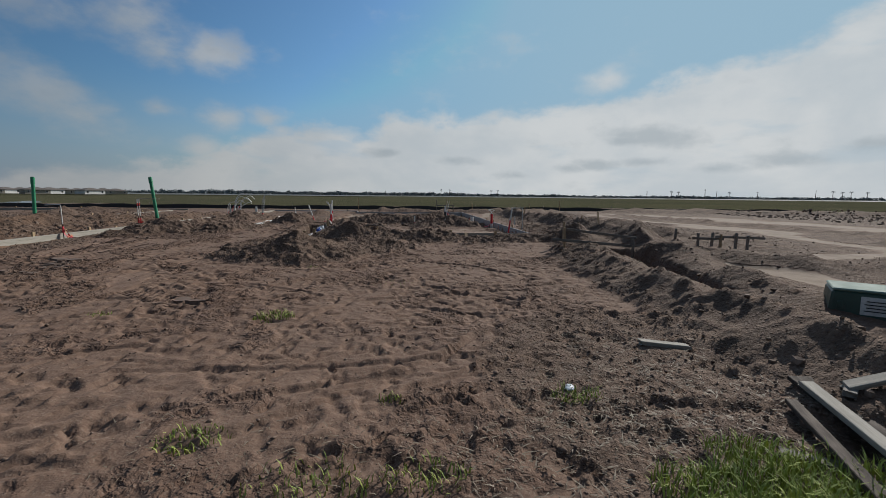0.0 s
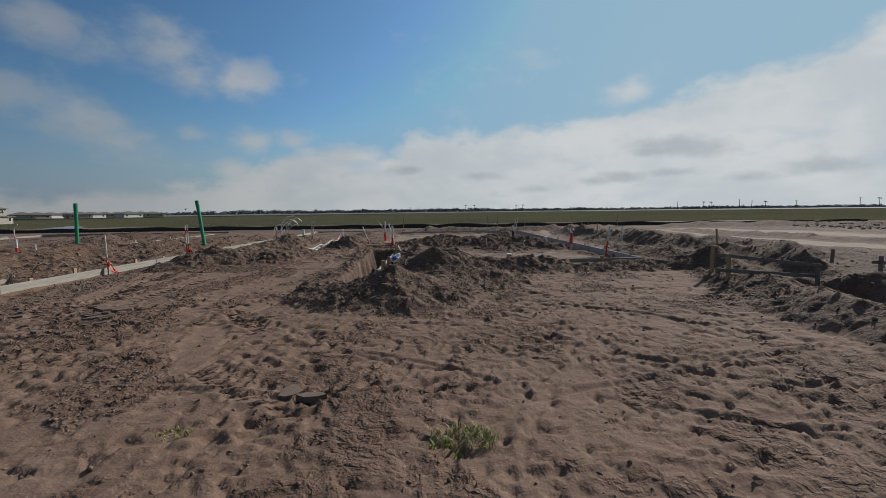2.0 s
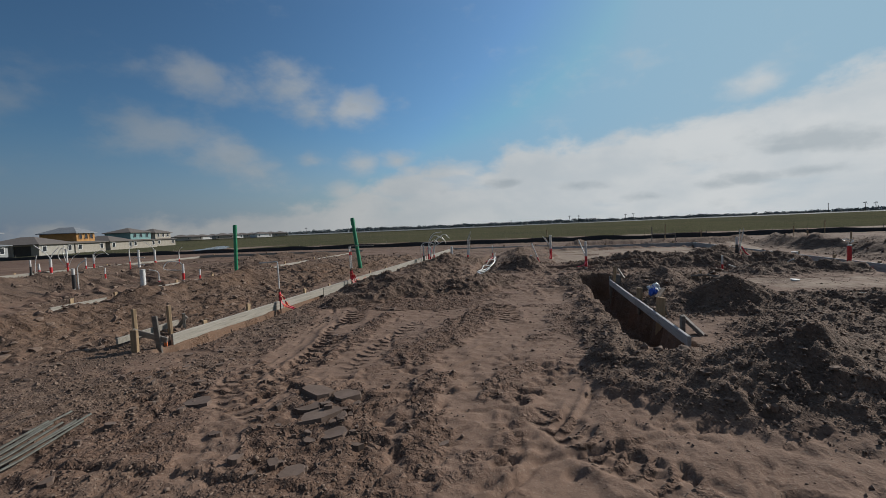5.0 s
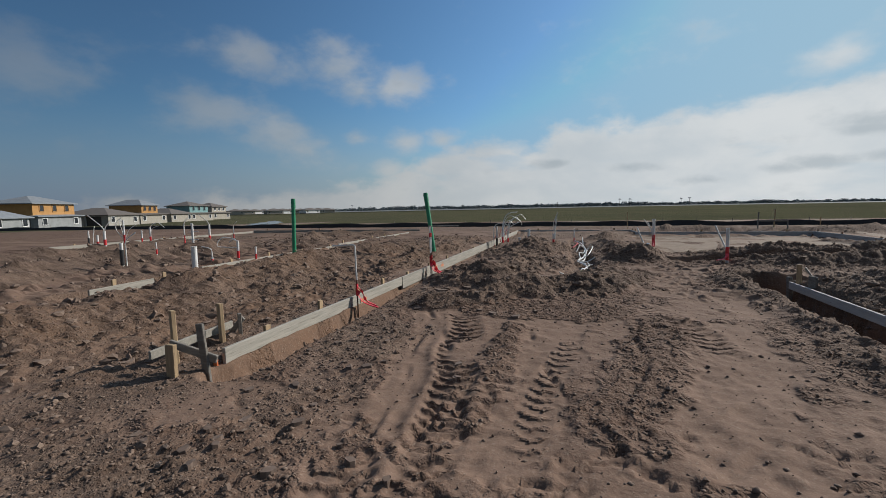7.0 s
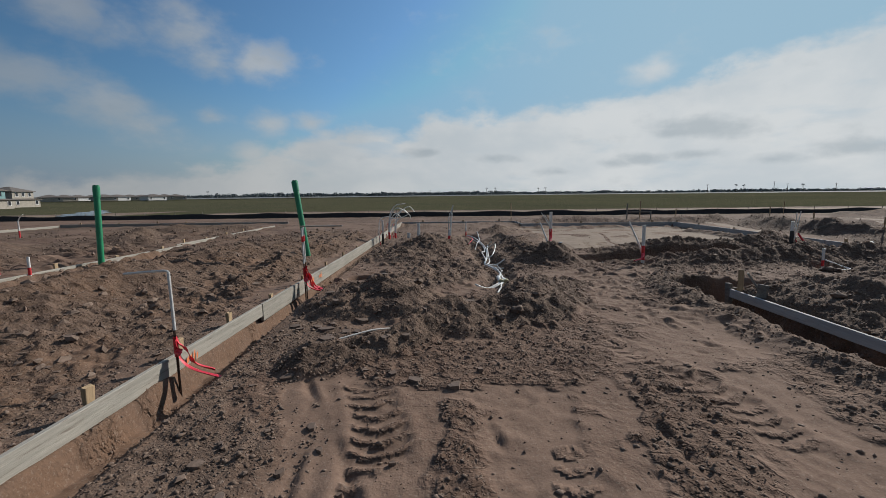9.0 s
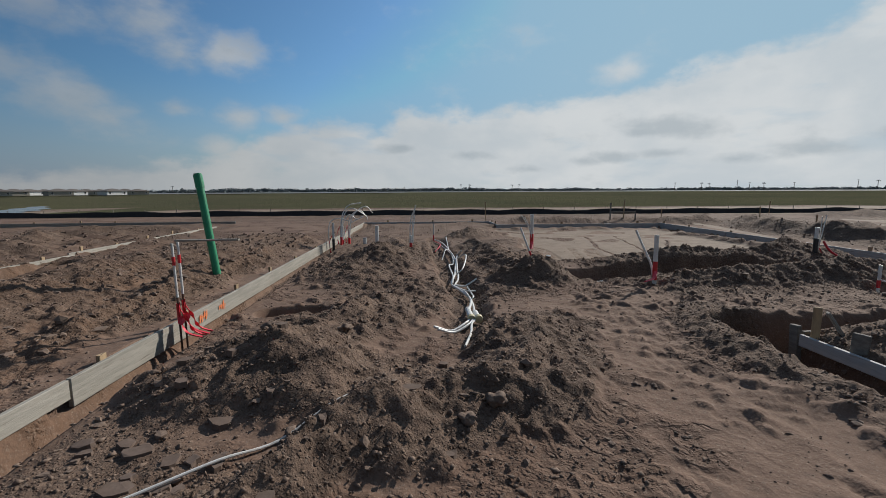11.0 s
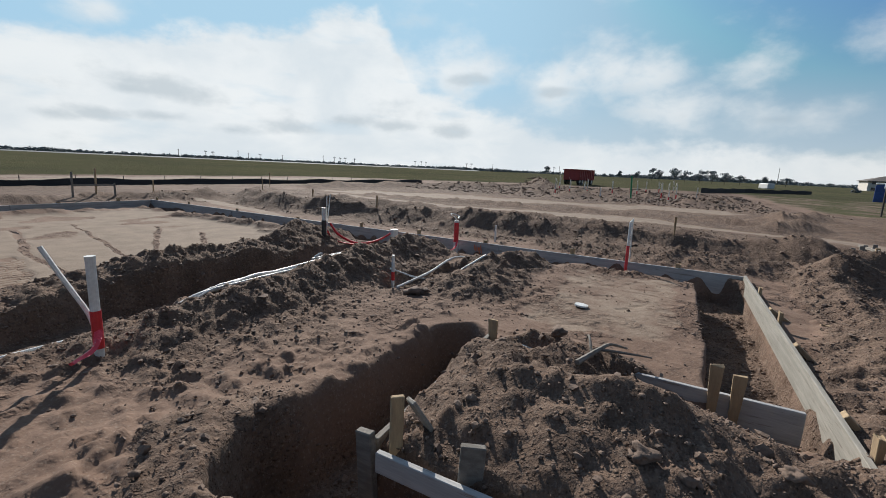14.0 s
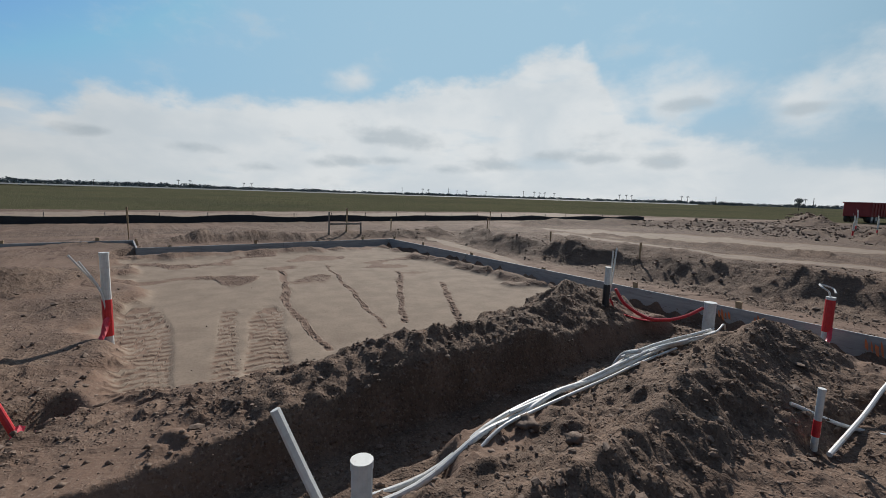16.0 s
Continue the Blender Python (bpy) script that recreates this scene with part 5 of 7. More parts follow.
def marker_rods(x, y, top, n):
    root = base("marker_rod", x, y, 0, 0, "thin steel rods with white sleeves and red film", "stake", "marker rods")
    for k in range(n):
        dx, dy = 0.03 * k, -0.16 * k
        part("rod", tube([(dx, dy, -0.35), (dx - 0.02, dy, top - 0.02)], 0.011, 6), REBAR, root)
        part("sleeve", tube([(dx - 0.01, dy, 0.5 * top), (dx - 0.02, dy, top)], 0.0125, 8), PVC, root, "white plastic sleeve")
        if n > 1:
            part("tape", tube([(dx - 0.016, dy, top * 0.80), (dx - 0.018, dy, top * 0.88)], 0.017, 8), RED, root, "red tape")
        part("tape", tube([(dx - 0.012, dy, top * 0.26), (dx - 0.016, dy, top * 0.44)], 0.0155, 8), RED, root, "red tape")
        part("film", ribbon(arc((dx, dy, 0.44 * top), (dx + 0.03, dy - 0.02, 0.26), (dx + 0.14, dy - 0.03, 0.16), (dx + 0.44, dy - 0.08 + 0.1 * k, 0.10)), 0.065), FLAG, root, "loose red film")
        part("film", ribbon(arc((dx, dy, 0.40 * top), (dx + 0.06, dy + 0.03, 0.30), (dx + 0.10, dy + 0.06, 0.18), (dx + 0.24, dy + 0.12, 0.09)), 0.05), FLAG, root, "loose red film")
    if n == 1:
        part("conduit", tube(arc((-0.02, 0, top - 0.02), (-0.03, 0.0, top + 0.015), (-0.10, -0.02, top + 0.02), (-0.34, -0.08, top + 0.01)), 0.011, 6), PVC, root, "bent white plastic end")
    if n > 1:
        part("lath", box(0.66, 0.05, 0.02, pose(0.24, 0.1, top - 0.005, 0, 0, 4), 0.003), BOARD, root, "pale wooden lath")


marker_rods(-8.78, 15.45, 1.12, 2)
marker_rods(-8.82, 12.16, 0.98, 1)


def pipe_bundle():
    root = base("conduit_bundle", 0, 18.3, 0, 0, "bundle of white plastic conduits lying in a shallow trench", "pipe")
    def lay(pts, r, up=0.0):
        out = []
        for x, y, dz in pts:
            out.append((x, y - 18.3, H(x, y) + r + dz + 0.004))
        part("pipe", tube(arc(*out, n=5), r, 10), PVC, root)
    lay([(-4.8, 18.0, 0.0), (-4.3, 17.96, 0.0), (-3.8, 17.92, 0.0), (-3.3, 17.90, 0.0), (-2.6, 17.93, 0.0), (-2.0, 17.89, 0.0), (-1.5, 17.93, 0.0), (-1.1, 17.96, 0.0), (-0.7, 17.99, 0.0), (-0.2, 18.04, 0.0), (0.4, 18.09, 0.0), (0.9, 18.13, 0.0), (1.3, 18.15, 0.0), (1.8, 18.13, 0.0), (2.2, 18.10, 0.03), (2.8, 18.38, 0.06)], 0.021)
    lay([(-4.8, 18.07, 0.0), (-4.3, 18.02, 0.0), (-3.7, 17.99, 0.0), (-3.2, 17.97, 0.0), (-2.5, 18.0, 0.0), (-1.9, 17.95, 0.0), (-1.4, 17.99, 0.0), (-1.0, 18.02, 0.0), (-0.6, 18.05, 0.0), (-0.1, 18.09, 0.0), (0.5, 18.14, 0.01), (1.0, 18.18, 0.01), (1.5, 18.20, 0.02), (2.2, 18.15, 0.04), (2.8, 18.44, 0.08)], 0.017)
    lay([(-4.4, 17.80, 0.0), (-3.9, 17.75, 0.0), (-3.5, 17.70, 0.0), (-3.0, 17.74, 0.0), (-2.6, 17.85, 0.0), (-1.9, 17.82, 0.0), (-1.4, 17.87, 0.0), (-1.0, 17.91, 0.0), (-0.6, 17.94, 0.0), (0.0, 17.99, 0.0), (0.5, 18.04, 0.0), (1.3, 18.08, 0.01)], 0.012)
    lay([(-3.5, 17.62, 0.01), (-3.3, 17.6, 0.015), (-3.05, 17.62, 0.01)], 0.011)
    lay([(-1.2, 17.97, 0.05), (-0.4, 18.03, 0.05), (0.4, 18.10, 0.04), (1.0, 18.12, 0.05), (1.5, 18.06, 0.06)], 0.014)
    lay([(0.4, 18.14, 0.05), (1.2, 18.20, 0.05), (1.9, 18.16, 0.06), (2.5, 18.30, 0.08), (2.85, 18.36, 0.12)], 0.012)
    lay([(0.8, 18.10, 0.04), (1.5, 18.12, 0.05), (2.1, 18.06, 0.05), (2.6, 18.16, 0.06), (3.05, 18.3, 0.08)], 0.012)
    lay([(0.45, 18.0, 0.15), (0.5, 18.2, 0.06), (0.48, 18.32, 0.02)], 0.02)


pipe_bundle()


def red_conduit():
    """A red wound conduit slung between two stubs."""
    g = H(1.95, 19.2)
    root = base("red_conduit", 1.95, 19.2, g, 0, "glossy red wound conduit slung between pipe stubs", "pipe")
    pts = [(1.92, 19.22, 0.42), (2.0, 19.1, 0.22), (2.2, 18.9, 0.06), (2.45, 18.75, 0.04), (2.68, 18.62, 0.10), (2.86, 18.52, 0.20)]
    part("conduit", tube(arc(*[(x - 1.95, y - 19.2, max(dz + 0.16, H(x, y) + 0.03) - g) for x, y, dz in pts]), 0.022, 8), RED, root)


red_conduit()


def valve_string():
    root = base("conduit_string", -5.6, 15.6, H(-5.6, 15.6), 0, "tangled white conduits with a pale valve body along a shallow ditch", "pipe")
    g = H(-5.6, 15.6)
    def lay(pts, r, mat=PVC, label=""):
        out = [(x + 5.6, y - 15.6, H(x, y) - g + r + dz) for x, y, dz in pts]
        part("conduit", tube(arc(*out, n=5), r, 8), mat, root, label)
    lay([(-6.10, 15.18, 0.0), (-5.91, 15.28, 0.02), (-5.74, 15.46, 0.04), (-5.66, 15.66, 0.05)], 0.014)
    lay([(-6.06, 15.12, 0.0), (-5.89, 15.22, 0.02), (-5.71, 15.40, 0.04), (-5.63, 15.62, 0.05)], 0.014)
    lay([(-5.60, 15.62, 0.05), (-5.68, 15.36, 0.06), (-5.72, 15.05, 0.03), (-5.76, 14.80, 0.01), (-5.83, 14.55, 0.0)], 0.013)
    yellowed = material("yellowed plastic", (0.62, 0.55, 0.33), None, 6.0, 0.5, 0.1)
    for dx, y0, y1 in ((-0.06, 15.62, 16.02), (0.02, 15.58, 15.92)):
        h0, h1 = H(-5.6, y0) - g + 0.07, H(-5.6, y1) - g + 0.08
        body = part("valve", tube([(dx, y0 - 15.6, h0), (dx, y1 - 15.6, h1)], 0.036, 14), PVC, root, "pale plastic valve body")
        part("valve_collar", tube([(dx, y0 - 15.64, h0), (dx, y0 - 15.58, h0 + 0.004)], 0.047, 14), yellowed, body, "yellowed collar")
    lay([(-5.66, 15.95, 0.06), (-5.58, 16.4, 0.06), (-5.56, 16.75, 0.06), (-5.66, 17.15, 0.08), (-5.76, 17.6, 0.08), (-5.66, 18.4, 0.06), (-5.60, 19.0, 0.05), (-5.52, 20.3, 0.06), (-5.62, 21.8, 0.05), (-5.70, 23.4, 0.04), (-5.88, 23.9, 0.04)], 0.018)
    lay([(-5.59, 15.9, 0.06), (-5.55, 16.5, 0.05), (-5.60, 17.0, 0.09), (-5.71, 17.5, 0.06), (-5.60, 18.3, 0.05), (-5.55, 19.2, 0.08), (-5.48, 20.2, 0.10), (-5.40, 20.0, 0.14)], 0.015)
    lay([(-5.75, 17.55, 0.10), (-5.70, 18.2, 0.12), (-5.72, 19.0, 0.14), (-5.60, 19.6, 0.10), (-5.56, 21.0, 0.08), (-5.72, 22.6, 0.06)], 0.013)
    lay([(-5.72, 17.40, 0.10), (-5.56, 17.42, 0.07), (-5.37, 17.50, 0.06)], 0.014)
    lay([(-5.68, 17.24, 0.09), (-5.55, 17.20, 0.07), (-5.42, 17.24, 0.05)], 0.014)
    lay([(-5.58, 16.6, 0.06), (-5.52, 16.66, 0.10), (-5.50, 16.85, 0.06), (-5.54, 17.3, 0.10)], 0.011)
    lay([(-5.62, 18.6, 0.06), (-5.48, 18.7, 0.12), (-5.36, 19.4, 0.16), (-5.50, 19.9, 0.08)], 0.012)
    lay([(-5.80, 20.4, 0.05), (-5.70, 20.8, 0.20), (-5.60, 21.4, 0.12), (-5.62, 22.2, 0.30)], 0.012)
    lay([(-5.92, 21.6, 0.05), (-5.76, 22.4, 0.12), (-5.90, 23.3, 0.10)], 0.013, RED, "red taped conduit")


valve_string()


def lone_pipe(label, pts, r):
    x, y, _ = pts[0]
    g = H(x, y)
    root = base("loose_pipe", x, y, g, 0, label, "pipe", "loose pipes")
    part("pipe", tube(arc(*[(px - x, py - y, H(px, py) - g + r + dz) for px, py, dz in pts]), r, 8), PVC, root)


lone_pipe("long thin white pipe lying over lumpy soil", [(-6.45, 13.68, 0.0), (-6.75, 13.42, 0.012), (-7.05, 13.16, 0.012), (-7.3, 12.95, 0.012), (-7.6, 12.70, 0.0), (-7.85, 12.52, 0.0)], 0.009)
lone_pipe("white pipe lying beside a slim stub", [(0.40, 16.63, 0.01), (1.2, 16.62, 0.05), (2.0, 16.60, 0.05), (2.9, 16.56, 0.02)], 0.017)
lone_pipe("short pale blue pipe in a hollow", [(0.66, 16.93, 0.0), (0.97, 16.66, 0.02), (1.22, 16.36, 0.02), (1.56, 15.88, 0.0)], 0.015)


# ---- timber and small litter ----
def plank(label, p, q, w, thick, mat, z=0.0, tilt=0.0):
    g = [H(p[0], p[1]) + z, H(q[0], q[1]) + z]
    n, turn = run_of(*p, *q)
    slope = math.degrees(math.atan2(g[1] - g[0], n))
    b = box(n, w, thick, pose(n / 2, 0, 0), 0.004)
    bmesh.ops.subdivide_edges(b, edges=[e for e in b.edges if e.calc_length() > n * 0.6], cuts=6)
    for v in b.verts:
        v.co.z += 0.006 * math.sin(v.co.x * 2.1 + turn)
        if v.co.x < 0.01 or v.co.x > n - 0.01:
            v.co.x += random.uniform(-0.015, 0.015)
    ob = part("plank", b, mat)
    ob.matrix_world = pose(p[0], p[1], g[0], tilt, -slope, turn)
    return tagged(ob, label, "plank", "loose planks")


plank("narrow scrap board in a form corner", (-0.80, 14.76), (-0.72, 14.48), 0.05, 0.02, BOARD, 0.06)
plank("short pale plank lying on trodden soil", (2.28, 3.60), (2.68, 3.50), 0.09, 0.035, BOARD, 0.01)
plank("pale plank on top of a scrap timber pile", (2.86, 2.56), (2.50, 1.4), 0.09, 0.035, BOARD, 0.04)
plank("dark split plank at a scrap timber pile", (2.66, 2.45), (2.28, 1.55), 0.07, 0.03, DARKWOOD, 0.015)
plank("dark plank under a scrap timber pile", (2.95, 2.7), (2.62, 1.3), 0.16, 0.03, DARKWOOD, 0.01)
plank("grey board crossing a scrap timber pile", (2.95, 2.35), (3.7, 2.95), 0.07, 0.035, OLDWOOD, 0.02)
plank("short pale board end", (3.0, 2.42), (3.28, 2.36), 0.10, 0.03, BOARD, 0.02)
plank("short grey board scrap in grass", (2.20, 2.02), (2.45, 1.85), 0.08, 0.02, OLDWOOD, 0.01)
plank("splintered length of wood on a heap", (-2.10, 12.36), (-2.30, 11.98), 0.055, 0.04, DARKWOOD, 0.03)


def litter_bag():
    b = bmesh.new()
    bmesh.ops.create_icosphere(b, subdivisions=4, radius=1.0)
    for v in b.verts:
        n = noise.fractal(v.co * 1.6, 1.0, 2.0, 4)
        c = noise.noise(v.co * 4.0)
        v.co = Vector((v.co.x * 0.105, v.co.y * 0.08, v.co.z * 0.10)) * (1 + 0.5 * n + 0.07 * abs(c))
        v.co.z = max(v.co.z, -0.07)
    root = base("plastic_bag", -2.22, 12.40, H(-2.22, 12.40) + 0.05, 40, "crumpled white and blue plastic bag beside a stake", "bag")
    ob = part("bag", b, BAGW, root, smooth=False)
    b2 = bmesh.new()
    bmesh.ops.create_icosphere(b2, subdivisions=3, radius=1.0)
    for v in b2.verts:
        n = noise.fractal(v.co * 1.9, 1.0, 2.0, 3)
        v.co = Vector((v.co.x * 0.055, v.co.y * 0.065, v.co.z * 0.085)) * (1 + 0.5 * n) + Vector((-0.085, -0.03, -0.01))
    part("printed_panel", b2, BLUE, root, "blue printed side")


litter_bag()


def rag(x, y, label, mat, s):
    b = bmesh.new()
    bmesh.ops.create_icosphere(b, subdivisions=2, radius=1.0)
    for v in b.verts:
        v.co = Vector((v.co.x * s, v.co.y * s * 0.6, v.co.z * s * 0.25)) * (1 + 0.6 * noise.noise(v.co * 2.3))
    ob = part("litter", b, mat)
    ob.matrix_world = pose(x, y, H(x, y) + 0.02, 0, 0, x * 50)
    tagged(ob, label, "litter", "small litter")


rag(1.34, 2.80, "small scrap of white paper on soil", BAGW, 0.05)
rag(-8.62, 17.2, "crumpled blue plastic by a form board", material("faded blue plastic", (0.16, 0.32, 0.42), None, 8.0, 0.5, 0.2), 0.16)
rag(-4.2, 17.6, "small white scrap", BAGW, 0.04)


def lid_disc():
    b = tube([(0, 0, 0), (0, 0, 0.02)], 0.075, 20)
    ob = part("plastic_disc", b, PVC)
    ob.matrix_world = pose(0.80, 14.36, H(0.80, 14.36) + 0.01, 4, 3, 0)
    tagged(ob, "round white plastic cap lying on sand", "cap")


lid_disc()


def pedestal():
    x, y = 5.47, 4.50
    root = base("utility_box", x, y, -0.09, -40, "dark green utility cabinet with a pale warning label", "utility box")
    b = box(0.74, 0.66, 0.40, pose(0, 0, 0.02), 0.03)
    for v in b.verts:
        k = (v.co.z - 0.02) / 0.42
        v.co.x *= 1 - 0.10 * k
        v.co.y *= 1 - 0.12 * k
    part("body", b, BOXGREEN, root)
    # lid paler than the body: sun glare on the top put into its colour
    part("lid", box(0.67, 0.585, 0.03, pose(0, 0, 0.41), 0.012), material("sunlit green lid", (0.17, 0.25, 0.215), (0.13, 0.20, 0.17), 4.0, 0.85, 0.05), root, "green lid coloured pale for sun glare")
    part("base", box(0.86, 0.78, 0.14, pose(0, 0, -0.10), 0.015), BOXGREEN, root)
    lab = part("label_plate", box(0.26, 0.006, 0.20, pose(0.04, -0.318, 0.17, -6, 0, 0), 0.002), material("pale label", (0.62, 0.64, 0.62), (0.5, 0.52, 0.5), 30.0, 0.5, 0.0), root, "pale printed label")
    for k in range(4):
        part("text_bar", box(0.20 - 0.03 * (k % 2), 0.003, 0.012, pose(0.04, -0.323 + 0.003 * k, 0.21 + 0.035 * k, -6, 0, 0)), BLACK, root)
    part("hasp", box(0.05, 0.03, 0.08, pose(-0.26, -0.32, 0.22, -6, 0, 0), 0.006), BOXGREEN, root)


pedestal()


def rebar_bundle():
    root = base("steel_bars", -7.92, 7.2, H(-7.92, 7.2), 0, "bundle of grey steel bars lying at the edge of the drive", "steel bars")
    steel = material("grey steel", (0.13, 0.135, 0.115), (0.09, 0.085, 0.07), 18.0, 0.55, 0.2, metal=0.3)
    for k in range(9):
        dx, end = 0.042 * k + 0.012 * random.random(), random.uniform(-0.12, 0.12)
        z = 0.02 + 0.012 * (k % 2)
        part("bar", tube([(0.32 + dx, -1.5, z), (0.12 + dx * 0.95, -0.25, z), (-0.02 + dx * 0.9, 0.32 + end, z + 0.01)], 0.009, 6), steel, root)


rebar_bundle()


# ---- clods strewn over the dug soil ----
def clods(name, label, count, seed, x0, x1, y0, y1, small, large, want, fine=False):
    rng = np.random.default_rng(seed)
    ico = bmesh.new()
    if fine:
        tip = [ico.verts.new(p) for p in ((1, 0, 0), (0, 1, 0), (-1, 0, 0), (0, -1, 0), (0, 0, 1), (0, 0, -1))]
        for k in range(4):
            ico.faces.new((tip[k], tip[(k + 1) % 4], tip[4]))
            ico.faces.new((tip[(k + 1) % 4], tip[k], tip[5]))
    else:
        bmesh.ops.create_icosphere(ico, subdivisions=1, radius=1.0)
    ico.verts.index_update()
    vs = np.array([v.co[:] for v in ico.verts])
    fs = np.array([[v.index for v in f.verts] for f in ico.faces])
    ico.free()
    pts = np.stack([rng.uniform(x0, x1, count * 4), rng.uniform(y0, y1, count * 4)], 1)
    i, j = np.clip(np.searchsorted(GX, pts[:, 0]), 0, len(GX) - 1), np.clip(np.searchsorted(GY, pts[:, 1]), 0, len(GY) - 1)
    keep = np.nonzero(rng.random(count * 4) < want(GD[j, i]))[0][:count]
    co, faces = [], []
    size = small * (large / small) ** (rng.random(len(keep)) ** 2.6)
    for k, q in enumerate(keep):
        s = size[k]
        sh = vs * rng.uniform(0.45, 1.35, (len(vs), 1)) * rng.uniform(0.5, 1.3, 3) * s
        a = rng.uniform(0, 6.28)
        c, sn = math.cos(a), math.sin(a)
        p = np.stack([sh[:, 0] * c - sh[:, 1] * sn + pts[q, 0], sh[:, 0] * sn + sh[:, 1] * c + pts[q, 1], sh[:, 2] * 0.75 + GZ[j[q], i[q]] + 0.1 * s], 1)
        faces.append(fs + len(vs) * k)
        co.append(p)
    co, faces = np.concatenate(co), np.concatenate(faces)
    me = bpy.data.meshes.new(name)
    me.from_pydata(co.tolist(), [], faces.tolist())
    me.materials.append(CLOD)
    me.polygons.foreach_set("use_smooth", [fine] * len(me.polygons))
    tagged(new(name, me), label, "soil", kind="stuff")


clods("soil_clods", "loose brown clods of dug soil", 50000, 3, -9.5, 5.0, 7.5, 20.5, 0.006, 0.026, lambda d: np.where(d > 0.45, 0.9, np.where(d > 0.2, 0.45, 0.09)), True)
clods("middle_clods", "clods of dug soil lying on the heaps", 6000, 13, -9.5, 5.0, 8.0, 20.5, 0.014, 0.034, lambda d: np.where(d > 0.5, 0.9, np.where(d > 0.25, 0.3, 0.02)))
clods("ridge_clods", "loose clods along the eastern ridges", 5500, 6, 2.7, 12.5, 1.2, 30.0, 0.010, 0.045, lambda d: np.where(d > 0.7, 0.9, np.where(d > 0.4, 0.12, 0.01)))
clods("far_rubble", "dark rubble on the far lots", 4000, 7, 24.0, 52.0, 6.0, 33.0, 0.05, 0.15, lambda d: np.where(d > 0.6, 0.9, np.where(d > 0.4, 0.1, 0.0)))
clods("yard_rubble", "lumps of soil on the next lot", 8500, 8, -25.0, -9.3, 8.0, 28.0, 0.014, 0.075, lambda d: np.where(d > 0.35, 0.7, 0.03))
clods("coarse_clods", "larger brown clods on the heaps", 1500, 4, -14.0, 7.0, 8.0, 27.0, 0.022, 0.05, lambda d: np.where(d > 0.5, 0.6, 0.01))
clods("small_clods", "scattered crumbs of soil on the sand", 30000, 5, -8.8, 3.0, 1.2, 13.0, 0.006, 0.024, lambda d: np.where(d > 0.22, 0.65, 0.06), True)


def crust_slabs():
    """Flakes of dried mud lifted by wheels."""
    rng = random.Random(31)
    spots = [(-6.02, 8.22, 0.20), (-5.72, 8.16, 0.17), (-5.78, 7.82, 0.21), (-5.95, 7.95, 0.12), (-5.55, 7.55, 0.14), (-5.6, 7.1, 0.10), (-7.0, 7.95, 0.16), (-2.5, 5.35, 0.13), (-2.3, 5.25, 0.12)]
    spots += [(-5.7 + rng.gauss(0, 0.30), 7.7 + rng.gauss(0, 0.35), rng.uniform(0.02, 0.06)) for _ in range(34)]
    spots += [(rng.uniform(-8.3, -6.6), rng.uniform(6.2, 11.5), rng.uniform(0.02, 0.055)) for _ in range(60)]
    spots += [(-7.6 + rng.gauss(0, 0.3), 13.3 + rng.gauss(0, 0.4), rng.uniform(0.04, 0.10)) for _ in range(12)]
    spots += [(rng.uniform(-8.2, -6.0), rng.uniform(11.5, 14.5), rng.uniform(0.02, 0.07)) for _ in range(26)]
    b = bmesh.new()
    for x, y, s in spots:
        n = rng.randint(6, 10)
        m = pose(x, y, H(x, y) + 0.006, rng.uniform(-6, 6), rng.uniform(-6, 6), rng.uniform(0, 360))
        ring = [(math.cos(2 * math.pi * k / n) * s * rng.uniform(0.6, 1.1), math.sin(2 * math.pi * k / n) * s * rng.uniform(0.4, 0.8)) for k in range(n)]
        t = 0.010 + 0.03 * s
        top = [b.verts.new(m @ Vector((u, v, t + rng.uniform(0, 0.006)))) for u, v in ring]
        low = [b.verts.new(m @ Vector((u * 1.05, v * 1.05, -0.03))) for u, v in ring]
        b.faces.new(top)
        for k in range(n):
            b.faces.new((low[k], low[(k + 1) % n], top[(k + 1) % n], top[k]))
    tagged(part("mud_flakes", b, material("dry mud flakes", (0.155, 0.110, 0.086), (0.12, 0.082, 0.062), 6.0, 0.92, 0.3)), "broken flakes of dried mud on the drive", "soil", kind="stuff")


crust_slabs()


def rocks():
    for k, (x, y, s) in enumerate([(-1.26, 17.37, 0.10), (-1.16, 17.85, 0.12), (0.05, 16.15, 0.13), (0.12, 16.05, 0.09), (-7.55, 14.55, 0.12), (-6.95, 14.75, 0.09), (-5.75, 13.35, 0.10), (-5.95, 13.2, 0.08), (-2.85, 9.0, 0.09), (-3.0, 9.2, 0.07), (-7.0, 13.2, 0.08), (-0.7, 14.25, 0.10), (-1.1, 14.6, 0.08), (-1.9, 12.9, 0.07), (-2.1, 13.5, 0.09)]):
        b = bmesh.new()
        bmesh.ops.create_icosphere(b, subdivisions=3, radius=0.8)
        for v in b.verts:
            n = noise.noise(v.co * 1.3 + Vector((k * 3.1, 0, 0)))
            f = noise.noise(v.co * 3.7 + Vector((0, k * 2.2, 0)))
            v.co = Vector((v.co.x * s, v.co.y * s * 0.8, v.co.z * s * 0.55)) * (0.85 + 0.7 * n + 0.45 * f)
        ob = part("soil_lump", b, CLOD, smooth=True)
        ob.matrix_world = pose(x, y, H(x, y) + 0.3 * s, 0, 0, k * 47)
        tagged(ob, "hard brown lump of soil on a heap", "soil lump", "large soil lumps")


rocks()


